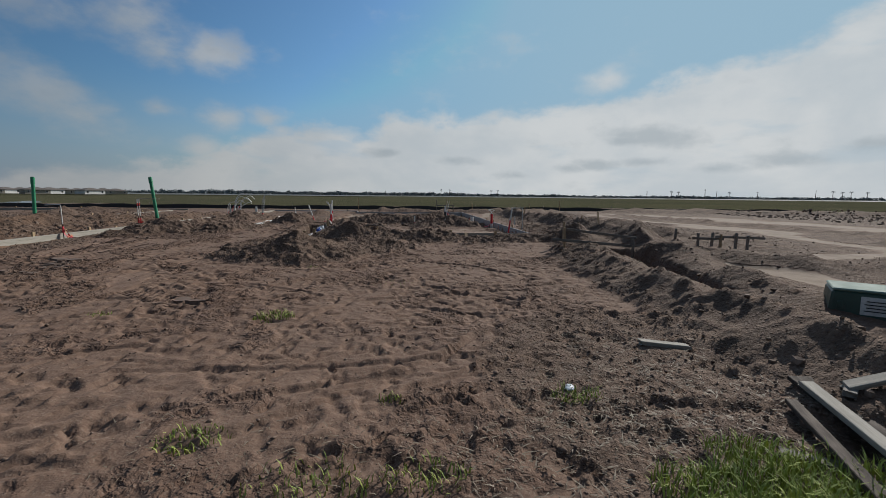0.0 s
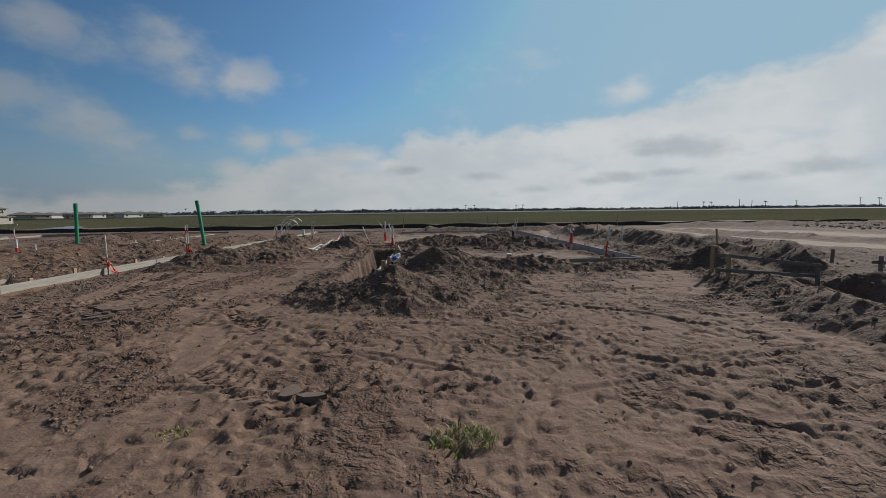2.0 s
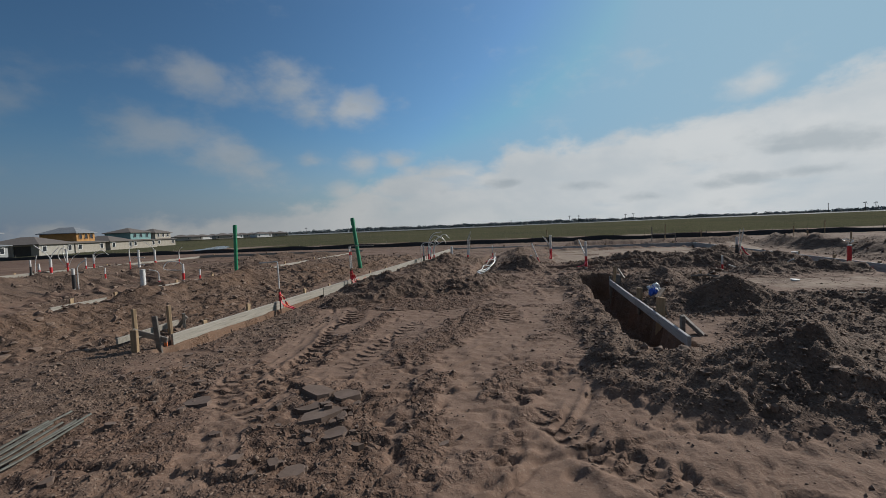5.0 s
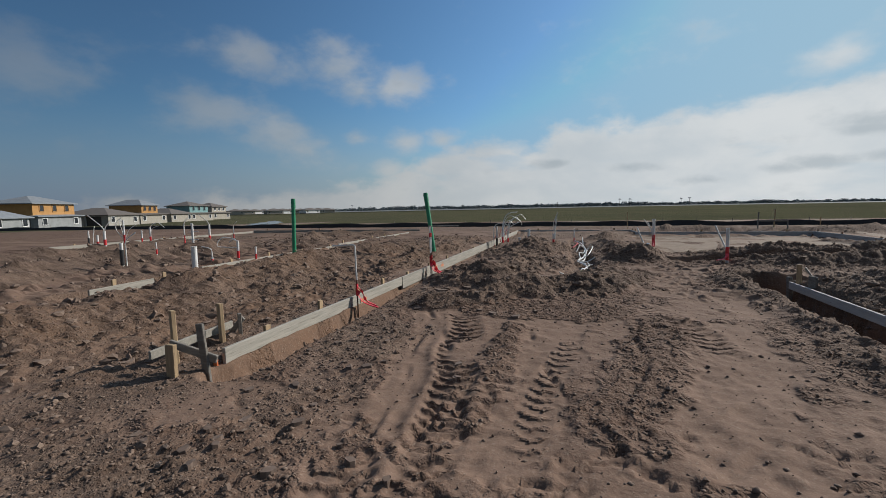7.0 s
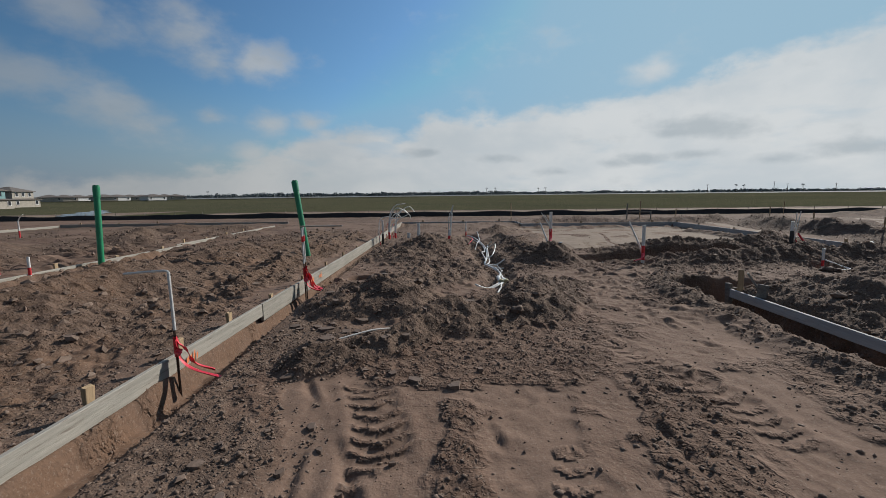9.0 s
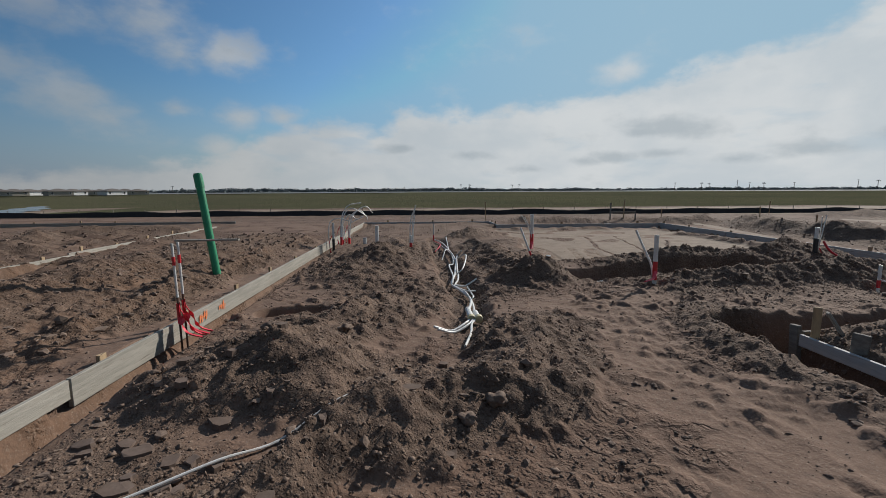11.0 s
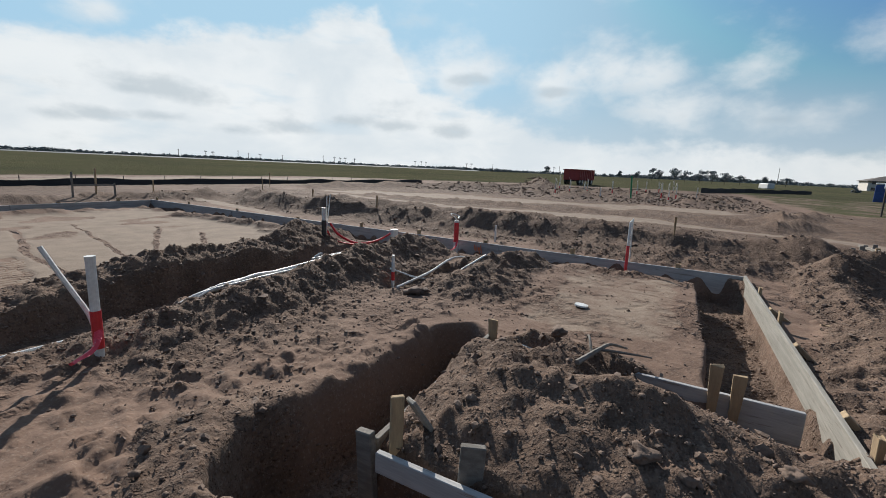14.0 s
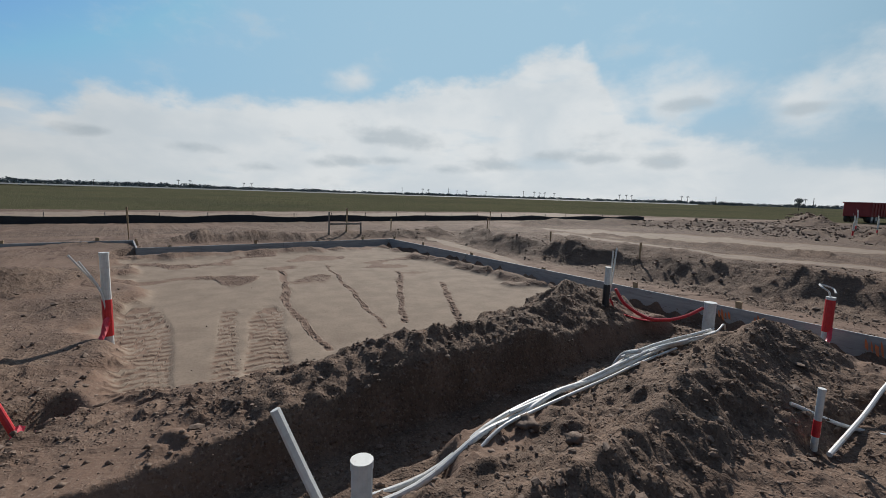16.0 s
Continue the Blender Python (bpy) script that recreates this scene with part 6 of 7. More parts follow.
# ---- grass by the start ----
def grass(name, label, clumps, colour_a, colour_b, seed, flat=1.0):
    rng = random.Random(seed)
    me = bmesh.new()
    for cx, cy, rad, count, tall in clumps:
        for _ in range(count):
            a, r = rng.uniform(0, 6.28), rad * math.sqrt(rng.random())
            x, y = cx + math.cos(a) * r, cy + math.sin(a) * r * 0.7
            g, h, w = H(x, y) - 0.01, tall * rng.uniform(0.4, 1.1), rng.uniform(0.002, 0.0045)
            b = rng.uniform(0, 6.28)
            lean = rng.uniform(0.1, 0.9) * h * flat
            h = h / flat
            dx, dy = math.cos(b) * lean, math.sin(b) * lean
            sx, sy = -math.sin(b) * w, math.cos(b) * w
            v = [me.verts.new(p) for p in ((x - sx, y - sy, g), (x + sx, y + sy, g), (x + dx * 0.4 + sx, y + dy * 0.4 + sy, g + h * 0.6), (x + dx * 0.4 - sx, y + dy * 0.4 - sy, g + h * 0.6), (x + dx, y + dy, g + h * 0.85))]
            me.faces.new(v[:4])
            me.faces.new((v[3], v[2], v[4]))
    tagged(part(name, me, material(name + " blades", colour_a, colour_b, 9.0, 0.7, 0.0)), label, "grass", kind="stuff")


grass("green_grass", "patches of fresh green grass on bare soil", [(2.05, 1.95, 0.30, 420, 0.11), (1.6, 1.75, 0.26, 380, 0.11), (1.85, 1.6, 0.4, 700, 0.12), (2.25, 1.7, 0.35, 600, 0.12), (2.45, 1.35, 0.6, 1300, 0.12), (1.75, 1.35, 0.5, 900, 0.11), (0.3, 1.9, 0.22, 130, 0.08), (-0.25, 1.87, 0.3, 170, 0.08), (-0.95, 2.3, 0.2, 60, 0.06),
      (1.35, 2.7, 0.18, 180, 0.07), (-1.2, 4.6, 0.22, 260, 0.07), (-3.05, 4.75, 0.12, 70, 0.05), (0.1, 2.7, 0.08, 40, 0.06), (-0.97, 2.3, 0.18, 130, 0.06), (-1.42, 7.55, 0.12, 60, 0.04), (0.0, 6.2, 0.3, 60, 0.03)],
      (0.33, 0.38, 0.075), (0.19, 0.25, 0.05), 8)
grass("dry_straw", "thin straw and dead grass on bare soil", [(1.9, 2.6, 1.0, 2600, 0.05), (1.4, 1.9, 1.0, 1700, 0.06), (2.1, 3.5, 0.7, 900, 0.05), (0.1, 1.9, 0.8, 500, 0.06), (-1.0, 2.3, 0.5, 200, 0.05), (0.7, 4.0, 1.2, 300, 0.04)],
      (0.24, 0.19, 0.13), (0.14, 0.11, 0.075), 9, 2.6)


# ---- silt fence round the site ----
def silt_fence(label, pts, tall):
    x0, y0 = pts[0]
    root = base("silt_fence", x0, y0, 0, 0, label, "fence", "silt fences")
    b = bmesh.new()
    low, high = [], []
    for (ax, ay), (bx, by) in zip(pts, pts[1:]):
        n = max(2, int(math.hypot(bx - ax, by - ay) / 1.0))
        for k in range(n):
            x, y = ax + (bx - ax) * k / n, ay + (by - ay) * k / n
            g = H(x, y)
            bow = 0.07 * math.sin(k * 1.1) + 0.05 * random.random()
            low.append((x - x0, y - y0, g - 0.05))
            high.append((x - x0, y - y0 + bow * 0.4, g + tall + 0.05 * math.sin(k * 1.1) - 0.04 * random.random()))
    va, vb = [b.verts.new(p) for p in low], [b.verts.new(p) for p in high]
    vc, vd = [b.verts.new((p[0], p[1] + 0.012, p[2])) for p in low], [b.verts.new((p[0], p[1] + 0.012, p[2])) for p in high]
    for k in range(len(va) - 1):
        b.faces.new((va[k], va[k + 1], vb[k + 1], vb[k]))
        b.faces.new((vc[k + 1], vc[k], vd[k], vd[k + 1]))
        b.faces.new((vb[k], vb[k + 1], vd[k + 1], vd[k]))
    part("cloth", b, FENCE, root)
    first = None
    for (ax, ay), (bx, by) in zip(pts, pts[1:]):
        n = max(1, int(math.hypot(bx - ax, by - ay) / 2.0))
        for k in range(n):
            x, y = ax + (bx - ax) * k / n, ay + (by - ay) * k / n
            if first is None:
                first = part("post", spike(0.035, 0.035, tall + 0.4, pose(0, 0, 0)), OLDWOOD, root).data
                root.children[-1].location = (x - x0, y - y0 + 0.05, H(x, y) - 0.25)
            else:
                ob = new("post", first)
                ob.parent = root
                ob.location = (x - x0, y - y0 + 0.05, H(x, y) - 0.25)


silt_fence("black silt fence cloth sagging between stakes", [(-75, 36), (-46, 39.5), (-27, 41), (0, 41), (15, 40.3), (36, 37.6)], 0.34)
silt_fence("black silt fence beyond the far lots", [(58, 12), (75, 6), (95, -6)], 0.6)


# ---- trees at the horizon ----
# foliage lightened to blue-grey: the haze of distance is put into its colour
HAZY_LEAF = material("hazy far foliage", (0.155, 0.185, 0.20), (0.12, 0.145, 0.155), 0.4, 0.9, 0.0)
BARK = material("bark", (0.10, 0.08, 0.065), (0.07, 0.06, 0.05), 3.0, 0.9, 0.3)


def leaf_clump(b, rng, c, rx, rz, count, leaf):
    for _ in range(count):
        d = Vector((rng.gauss(0, 1), rng.gauss(0, 1), rng.gauss(0, 1))).normalized() * (rng.random() ** 0.45)
        p = Vector(c) + Vector((d.x * rx, d.y * rx, d.z * rz))
        q = Vector((rng.uniform(-1, 1), rng.uniform(-1, 1), rng.uniform(-1, 1))).normalized()
        s = q.orthogonal().normalized() * leaf * rng.uniform(0.5, 1.2)
        o = q.cross(s).normalized() * leaf * rng.uniform(0.4, 1.0)
        b.faces.new([b.verts.new(p + v) for v in (s, o, -s, -o)])


def treeline():
    rng = random.Random(12)
    b = bmesh.new()
    az = -66.0
    while az < 128:
        r = rng.uniform(640, 860)
        lump = 0.5 + 0.5 * math.sin(az * 0.33) * math.sin(az * 0.11 + 1.0)
        tall = rng.uniform(4.6, 6.6) + 3.6 * lump * rng.random()
        if -22 < az < 2:
            tall += 1.4
        if az > 20:
            tall *= 0.85
        if 82 < az < 100:
            tall *= 1.25
        tall *= 0.82
        x, y = r * math.sin(radians(az)), r * math.cos(radians(az))
        g = -0.4
        w = tall * rng.uniform(0.45, 0.85)
        for _ in range(3):
            leaf_clump(b, rng, (x + rng.uniform(-w, w) * 0.6, y + rng.uniform(-w, w) * 0.6, g + tall * rng.uniform(0.45, 0.72)), w * 0.8, tall * 0.30, 13, tall * 0.18)
        leaf_clump(b, rng, (x, y, g + tall * 0.22), w * 1.5, tall * 0.30, 16, tall * 0.26)
        az += rng.uniform(0.10, 0.22)
    tagged(part("far_trees", b, HAZY_LEAF), "dark low band of trees along the horizon", "trees", kind="stuff")


treeline()


def palm(az, r, tall):
    rng = random.Random(int(az * 10))
    x, y = r * math.sin(radians(az)), r * math.cos(radians(az))
    root = base("palm_tree", x, y, -0.3, rng.uniform(0, 360), "tall distant palm with a ragged crown", "tree", "palms on the horizon")
    part("trunk", tube([(0, 0, 0), (0.15, 0.1, tall * 0.5), (0.1, 0.3, tall)], 0.30, 6, r_end=0.2), BARK, root)
    b = bmesh.new()
    for k in range(16):
        a, e = 2 * math.pi * k / 16 + rng.uniform(-0.2, 0.2), rng.uniform(-0.4, 0.9)
        d = Vector((math.cos(a), math.sin(a), 0))
        s = Vector((-math.sin(a), math.cos(a), 0)) * 0.35
        p0, p1, p2 = Vector((0.1, 0.3, tall)), Vector((0.1, 0.3, tall + e)) + d * 1.2, Vector((0.1, 0.3, tall + e - 0.9)) + d * 2.3
        v = [b.verts.new(p) for p in (p0, p1 - s, p1 + s, p2)]
        b.faces.new((v[0], v[1], v[2]))
        b.faces.new((v[1], v[3], v[2]))
    part("crown", b, HAZY_LEAF, root)


for az, h in [(4.2, 9.5), (5.3, 9.3), (10.7, 8.6), (11.5, 8.9), (31.9, 9), (32.6, 8.6), (37.5, 8.4), (46.0, 9.6), (46.7, 9), (47.3, 9.2), (48.4, 8.6), (56.0, 9), (56.8, 9.2), (57.4, 8.4), (62.6, 9), (63.2, 9.4), (-29, 8.2), (73.6, 9.5)]:
    palm(az, 620, h)


def mast(az, r, tall, label, head=0):
    x, y = r * math.sin(radians(az)), r * math.cos(radians(az))
    root = base("mast", x, y, -0.5, 0, label, "mast", "masts on the horizon")
    part("pole", tube([(0, 0, 0), (0, 0, tall * 0.6), (0.3, 0, tall)], 0.35 * r / 600 + 0.05, 6, r_end=0.14 * r / 600 + 0.03), BARK, root)
    part("crossarm", box(2.4, 0.3, 0.3, pose(0, 0, tall * (0.97 if head else 0.92))), BARK, root)
    if head:
        part("antenna", box(1.0, 1.0, 1.4, pose(0, 0, tall * 0.86), 0.1), BARK, root)


for az, h in [(35.2, 13), (36.3, 10.5), (44.7, 12), (29.3, 11), (40.0, 10), (74.3, 12), (66.0, 11), (-3, 8), (96.9, 20)]:
    mast(az, 650, h, "thin utility pole above the far trees")
mast(104.8, 420, 19, "lattice mast with an antenna head behind buildings", 1)
mast(114.0, 330, 12, "light mast above a long roof", 1)


# ---- houses ----
def shade_mat(name, c, r=0.8, scale=1.2):
    return material(name, c, tuple(v * 0.86 for v in c), scale, r, 0.1)


STUCCO = shade_mat("cream stucco", (0.34, 0.325, 0.285))
BLOCKW = shade_mat("grey block wall", (0.25, 0.26, 0.26))
PALEWALL = shade_mat("pale apartment stucco", (0.60, 0.56, 0.50))
TAN = shade_mat("pale tan stucco", (0.34, 0.31, 0.26))
SHEATH = shade_mat("orange wall sheathing", (0.42, 0.22, 0.07))
TEAL = shade_mat("teal wrap", (0.17, 0.30, 0.30))
ROOF = shade_mat("grey brown roof tile", (0.145, 0.125, 0.11), 0.85, 2.5)
FELT = shade_mat("pale roofing felt", (0.22, 0.24, 0.26), 0.8, 1.0)
TERRA = shade_mat("red clay roof tile", (0.50, 0.14, 0.07), 0.8, 2.0)
GLASS = material("dark window glass", (0.02, 0.024, 0.03), (0.03, 0.034, 0.04), 1.0, 0.12, 0.0)
TRIM = shade_mat("white trim", (0.72, 0.72, 0.70))
# near-black for openings and doorways: their inner shade is put into the colour
VOID = shade_mat("painted opening shade", (0.06, 0.055, 0.05))


def hip_roof(w, d, z, rise, eave=0.6):
    b = bmesh.new()
    x, y = w / 2 + eave, d / 2 + eave
    inset = min(x, y) * 0.98
    low = [b.verts.new((sx * x, sy * y, z)) for sx, sy in ((-1, -1), (1, -1), (1, 1), (-1, 1))]
    drop = [b.verts.new((v.co.x, v.co.y, z - 0.18)) for v in low]
    if x >= y:
        top = [b.verts.new((-x + inset, 0, z + rise)), b.verts.new((x - inset, 0, z + rise))]
        faces = [(low[0], low[1], top[1], top[0]), (low[2], low[3], top[0], top[1]), (low[1], low[2], top[1]), (low[3], low[0], top[0])]
    else:
        top = [b.verts.new((0, -y + inset, z + rise)), b.verts.new((0, y - inset, z + rise))]
        faces = [(low[1], low[2], top[1], top[0]), (low[3], low[0], top[0], top[1]), (low[0], low[1], top[0]), (low[2], low[3], top[1])]
    for f in faces:
        b.faces.new(f)
    for k in range(4):
        b.faces.new((drop[k], drop[(k + 1) % 4], low[(k + 1) % 4], low[k]))
    b.faces.new(drop[::-1])
    return b


def window(root, x, y, z, w, h, rz=0.0, trim=None):
    m = pose(x, y, z, 0, 0, rz)
    f = bmesh.new()
    t = 0.12
    for bx, bz, bw, bh in ((0, 0, w + 2 * t, t), (0, h + t, w + 2 * t, t), (-w / 2 - t / 2, t, t, h), (w / 2 + t / 2, t, t, h)):
        box(bw, 0.10, bh, m @ pose(bx, -0.03, bz), 0.0, f)
    fr = part("window", f, trim or TRIM, root)
    part("pane", box(w, 0.04, h, m @ pose(0, 0.0, t)), GLASS, fr)


def house(label, x, y, rz, w, d, wall, roof, low=2.9, upper=None, upper_mat=None, upper_roof=None, lanai=True, base_z=-0.45):
    root = base("house", x, y, base_z, rz, label, "house", "houses across the field")
    part("wall", box(w, d, low), wall, root)
    if upper:
        part("upper_wall", box(w * upper, d * 0.8, 2.8, pose(0, 0, low)), upper_mat or wall, root)
        part("roof", hip_roof(w * upper, d * 0.8, low + 2.8, 1.7), upper_roof or roof, root)
        part("lower_roof", hip_roof(w, d, low, 1.0), roof, root)
        for k in (-0.3, 0.0, 0.3):
            window(root, w * upper * k, -d * 0.4 - 0.03, low + 0.9, 1.0, 1.3, 0.0, upper_mat)
    else:
        part("roof", hip_roof(w, d, low, 1.9), roof, root)
    for k in (-0.36, 0.36):
        window(root, w * k, -d / 2 - 0.03, 0.9, 1.1, 1.3)
    if lanai:
        # porch and door on the side wall
        # no recess here: a dark slab stands in for the porch's shade
        part("porch_opening", box(0.10, d * 0.3, 2.4, pose(-w / 2 - 0.02, -d * 0.22, 0.05)), VOID, root, "dark slab as the shade of an open porch")
        part("post", box(0.3, 0.3, 2.5, pose(-w / 2 - 0.2, -d * 0.08, 0)), wall, root)
        part("door", box(0.06, 0.9, 2.1, pose(-w / 2 - 0.04, d * 0.12, 0.05), 0.01), TRIM, root)
        window(root, -w / 2 - 0.03, d * 0.32, 0.9, 1.1, 1.3, -90)


def at_az(az, r):
    return r * math.sin(radians(az)) - 6, r * math.cos(radians(az)) + 7


for az, r, label, kw in [
    (-63.6, 118, "single-storey grey block house without finish", dict(w=8, d=9, wall=BLOCKW, roof=FELT, low=2.7)),
    (-60.4, 135, "half-built two-storey house with orange sheathing above grey block", dict(w=12, d=12, wall=BLOCKW, roof=FELT, low=2.9, upper=0.95, upper_mat=SHEATH, upper_roof=FELT)),
    (-55.4, 150, "single-storey cream house with brown tile roof", dict(w=11, d=14, wall=STUCCO, roof=ROOF)),
    (-52.4, 165, "half-built two-storey house with orange sheathing", dict(w=11, d=13, wall=TAN, roof=ROOF, upper=0.6, upper_mat=SHEATH, upper_roof=FELT)),
    (-49.6, 182, "single-storey tan house with brown tile roof", dict(w=10, d=13, wall=TAN, roof=ROOF)),
    (-47.4, 192, "two-storey house wrapped in teal sheeting", dict(w=12, d=12, wall=TAN, roof=ROOF, upper=0.8, upper_mat=TEAL, upper_roof=ROOF)),
    (-45.2, 222, "two-storey tan house with brown tile roof", dict(w=11, d=12, wall=TAN, roof=ROOF, upper=0.8)),
]:
    hx, hy = at_az(az, r)
    house(label, hx, hy, -az + 50, base_z=-1.35, **kw)
for k in range(11):
    az = -42.5 + k * 1.05
    hx, hy = at_az(az, 420 + 25 * (k % 4))
    house("small distant pale house with a grey roof", hx, hy, -az + 15 * (k % 3), 14, 12, (STUCCO, TAN, TRIM)[k % 3], ROOF, 3.0, lanai=False)


def block_shell():
    root = base("block_building", -43.2, 19.6, H(-43.2, 19.6), 0, "plain pale block wall shell of a house", "building")
    part("wall", box(9, 7, 3.6, None, 0.05), shade_mat("pale grey plaster", (0.36, 0.36, 0.33)), root)
    part("footing", box(9.6, 7.6, 0.25, pose(0, 0, 0)), BLOCKW, root)
    part("opening", box(0.5, 0.06, 0.5, pose(3.9, -3.5, 0.4)), VOID, root)


block_shell()


def long_block(label, az, r, turn, w, d, tall, wall, roof, storeys, base_z):
    x, y = r * math.sin(radians(az)), r * math.cos(radians(az))
    root = base("apartment_building", x, y, base_z, turn, label, "building", "long buildings by the street")
    part("wall", box(w, d, tall), wall, root)
    part("roof", hip_roof(w, d, tall, 2.4, 0.9), roof, root)
    for s in range(storeys):
        for k in range(int(w / 4)):
            window(root, -w / 2 + 2 + 4 * k, -d / 2 - 0.03, 0.9 + s * 2.9, 1.5, 1.5)
    part("door", box(1.4, 0.06, 2.3, pose(w * 0.1, -d / 2 - 0.05, 0), 0.02), VOID, root)


long_block("two-storey beige apartment block with grey tile roof", 105.0, 282, -105 + 14, 30, 14, 5.4, PALEWALL, ROOF, 2, -0.8)
long_block("long two-storey apartment block with brown tile roof", 111.4, 238, -111 + 6, 30, 14, 5.2, PALEWALL, ROOF, 2, -0.8)
long_block("pale building with a red clay tile roof", 119.4, 228, -120 + 4, 28, 14, 5.6, PALEWALL, TERRA, 1, -1.0)


# ---- the dump trailer and the car ----
def dump_trailer():
    root = base("dump_trailer", 66.0, 28.4, H(66.0, 28.4), -8, "long red dump trailer parked on a far lot", "trailer")
    red = material("faded red paint", (0.30, 0.035, 0.03), (0.24, 0.03, 0.03), 1.5, 0.6, 0.05, specks=0.2)
    part("bin", box(6.6, 2.4, 1.5, pose(0, 0, 0.7), 0.05), red, root)
    for k in range(9):
        part("rib", box(0.12, 0.08, 1.45, pose(-3.2 + 0.8 * k, -1.24, 0.72), 0.01), red, root)
    part("top_rail", box(6.8, 2.6, 0.14, pose(0, 0, 2.15), 0.02), red, root)
    part("chassis", box(6.4, 1.0, 0.25, pose(0, 0, 0.5), 0.02), BLACK, root)
    for k in (-2.6, -1.5, 2.6):
        for s in (-1, 1):
            w = part("wheel", tube([(k, s * 0.85, 0.5), (k, s * 1.15, 0.5)], 0.5, 18), BLACK, root)
            part("rim", tube([(k, s * 1.12, 0.5), (k, s * 1.17, 0.5)], 0.24, 12), PVC, w)


dump_trailer()


def car(x, y, rz):
    root = base("car", x, y, H(x, y), rz, "dark sport utility car parked on the street", "car")
    paint = material("dark blue car paint", (0.012, 0.015, 0.022), (0.016, 0.02, 0.028), 2.0, 0.18, 0.0)
    prof = [(-2.25, 0.45), (-2.3, 0.9), (-2.2, 1.12), (-1.95, 1.62), (-1.2, 1.72), (0.3, 1.68), (1.05, 1.15), (2.1, 0.98), (2.3, 0.75), (2.28, 0.42)]
    b = bmesh.new()
    rings = []
    for s, k in ((-0.92, 1.0), (-0.80, 1.0), (0.80, 1.0), (0.92, 1.0)):
        rings.append([b.verts.new((px, s * (0.86 if pz > 1.2 else 1.0), pz - (0.05 if abs(s) > 0.9 else 0))) for px, pz in prof])
    for u, v in zip(rings, rings[1:]):
        for i in range(len(prof)):
            b.faces.new((u[i], u[(i + 1) % len(prof)], v[(i + 1) % len(prof)], v[i]))
    b.faces.new(rings[0])
    b.faces.new(rings[-1][::-1])
    bmesh.ops.recalc_face_normals(b, faces=b.faces)
    body = part("body", b, paint, root)
    part("rear_window", box(1.2, 0.03, 0.42, pose(-2.12, 0, 1.16, 0, 22, 90) , 0.01), GLASS, body)
    for s in (-1, 1):
        part("side_window", box(2.2, 0.03, 0.36, pose(-0.5, s * 0.80, 1.2), 0.05), GLASS, body)
        part("tail_light", box(0.06, 0.2, 0.3, pose(-2.27, s * 0.72, 0.85), 0.02), RED, body)
    part("number_plate", box(0.02, 0.4, 0.14, pose(-2.31, 0, 0.75), 0.004), BAGW, body)
    for px in (-1.4, 1.4):
        for s in (-1, 1):
            w = part("wheel", tube([(px, s * 0.70, 0.36), (px, s * 0.93, 0.36)], 0.36, 20), BLACK, root)
            part("rim", tube([(px, s * 0.91, 0.36), (px, s * 0.945, 0.36)], 0.22, 14), FELT, w)


car(49.0, -8.5, -38)


# ---- branch on the heap ----
def branch():
    g = H(-0.7, 13.85)
    root = base("dead_branch", -0.7, 13.85, g, 0, "bare forked branch lying on a soil heap", "branch")
    def lay(pts, r0, r1):
        part("limb", tube(arc(*[(x + 0.7, y - 13.85, H(x, y) - g + 0.02 + dz) for x, y, dz in pts]), r0, 6, r_end=r1), OLDWOOD, root)
    lay([(-1.15, 14.0, 0.0), (-0.85, 13.9, 0.05), (-0.6, 13.85, 0.05), (-0.3, 13.75, 0.03)], 0.022, 0.008)
    lay([(-0.85, 13.9, 0.05), (-0.7, 13.7, 0.08), (-0.45, 13.55, 0.05)], 0.014, 0.006)
    lay([(-0.95, 13.93, 0.03), (-0.75, 14.0, 0.07), (-0.55, 14.05, 0.05)], 0.012, 0.005)


branch()


# ---- batter boards of the east lot ----
def batter(label, stakes, rails):
    x0, y0, _ = stakes[0]
    root = base("batter_board", x0, y0, 0, 0, label, "formwork", "batter boards")
    bpy.context.view_layer.update()
    for x, y, top in stakes:
        add_piece(root, "stake", (x, y, H(x, y) - 0.2), (x + random.uniform(-0.03, 0.03), y, H(x, y) + top), 0.035, 0.075, random.choice((STAKE, OLDWOOD)))
    for p, q, z in rails:
        add_piece(root, "rail", (p[0], p[1], H(*p) + z), (q[0], q[1], H(*q) + z), 0.06, 0.022, OLDWOOD)


batter("grey wooden batter boards at the corner of the east lot", [(7.7, 11.7, 0.3), (7.5, 10.4, 0.32), (7.7, 10.2, 0.34), (7.75, 9.95, 0.32), (8.1, 9.9, 0.38), (8.45, 9.95, 0.36)],
       [((7.4, 10.5), (7.8, 9.9), 0.2), ((7.6, 9.95), (8.9, 9.95), 0.26)])
batter("low batter boards nailed across short stakes", [(3.9, 10.1, 0.52), (5.2, 9.25, 0.40), (3.6, 9.2, 0.44)], [((3.95, 10.1), (5.25, 9.25), 0.34), ((5.2, 9.3), (3.3, 9.1), 0.30)])
batter("stakes and rail behind the far slab edge", [(2.1, 29.9, 0.75), (2.8, 30.1, 0.8), (3.3, 30.0, 0.4)], [((2.1, 29.9), (3.3, 30.0), 0.35)])
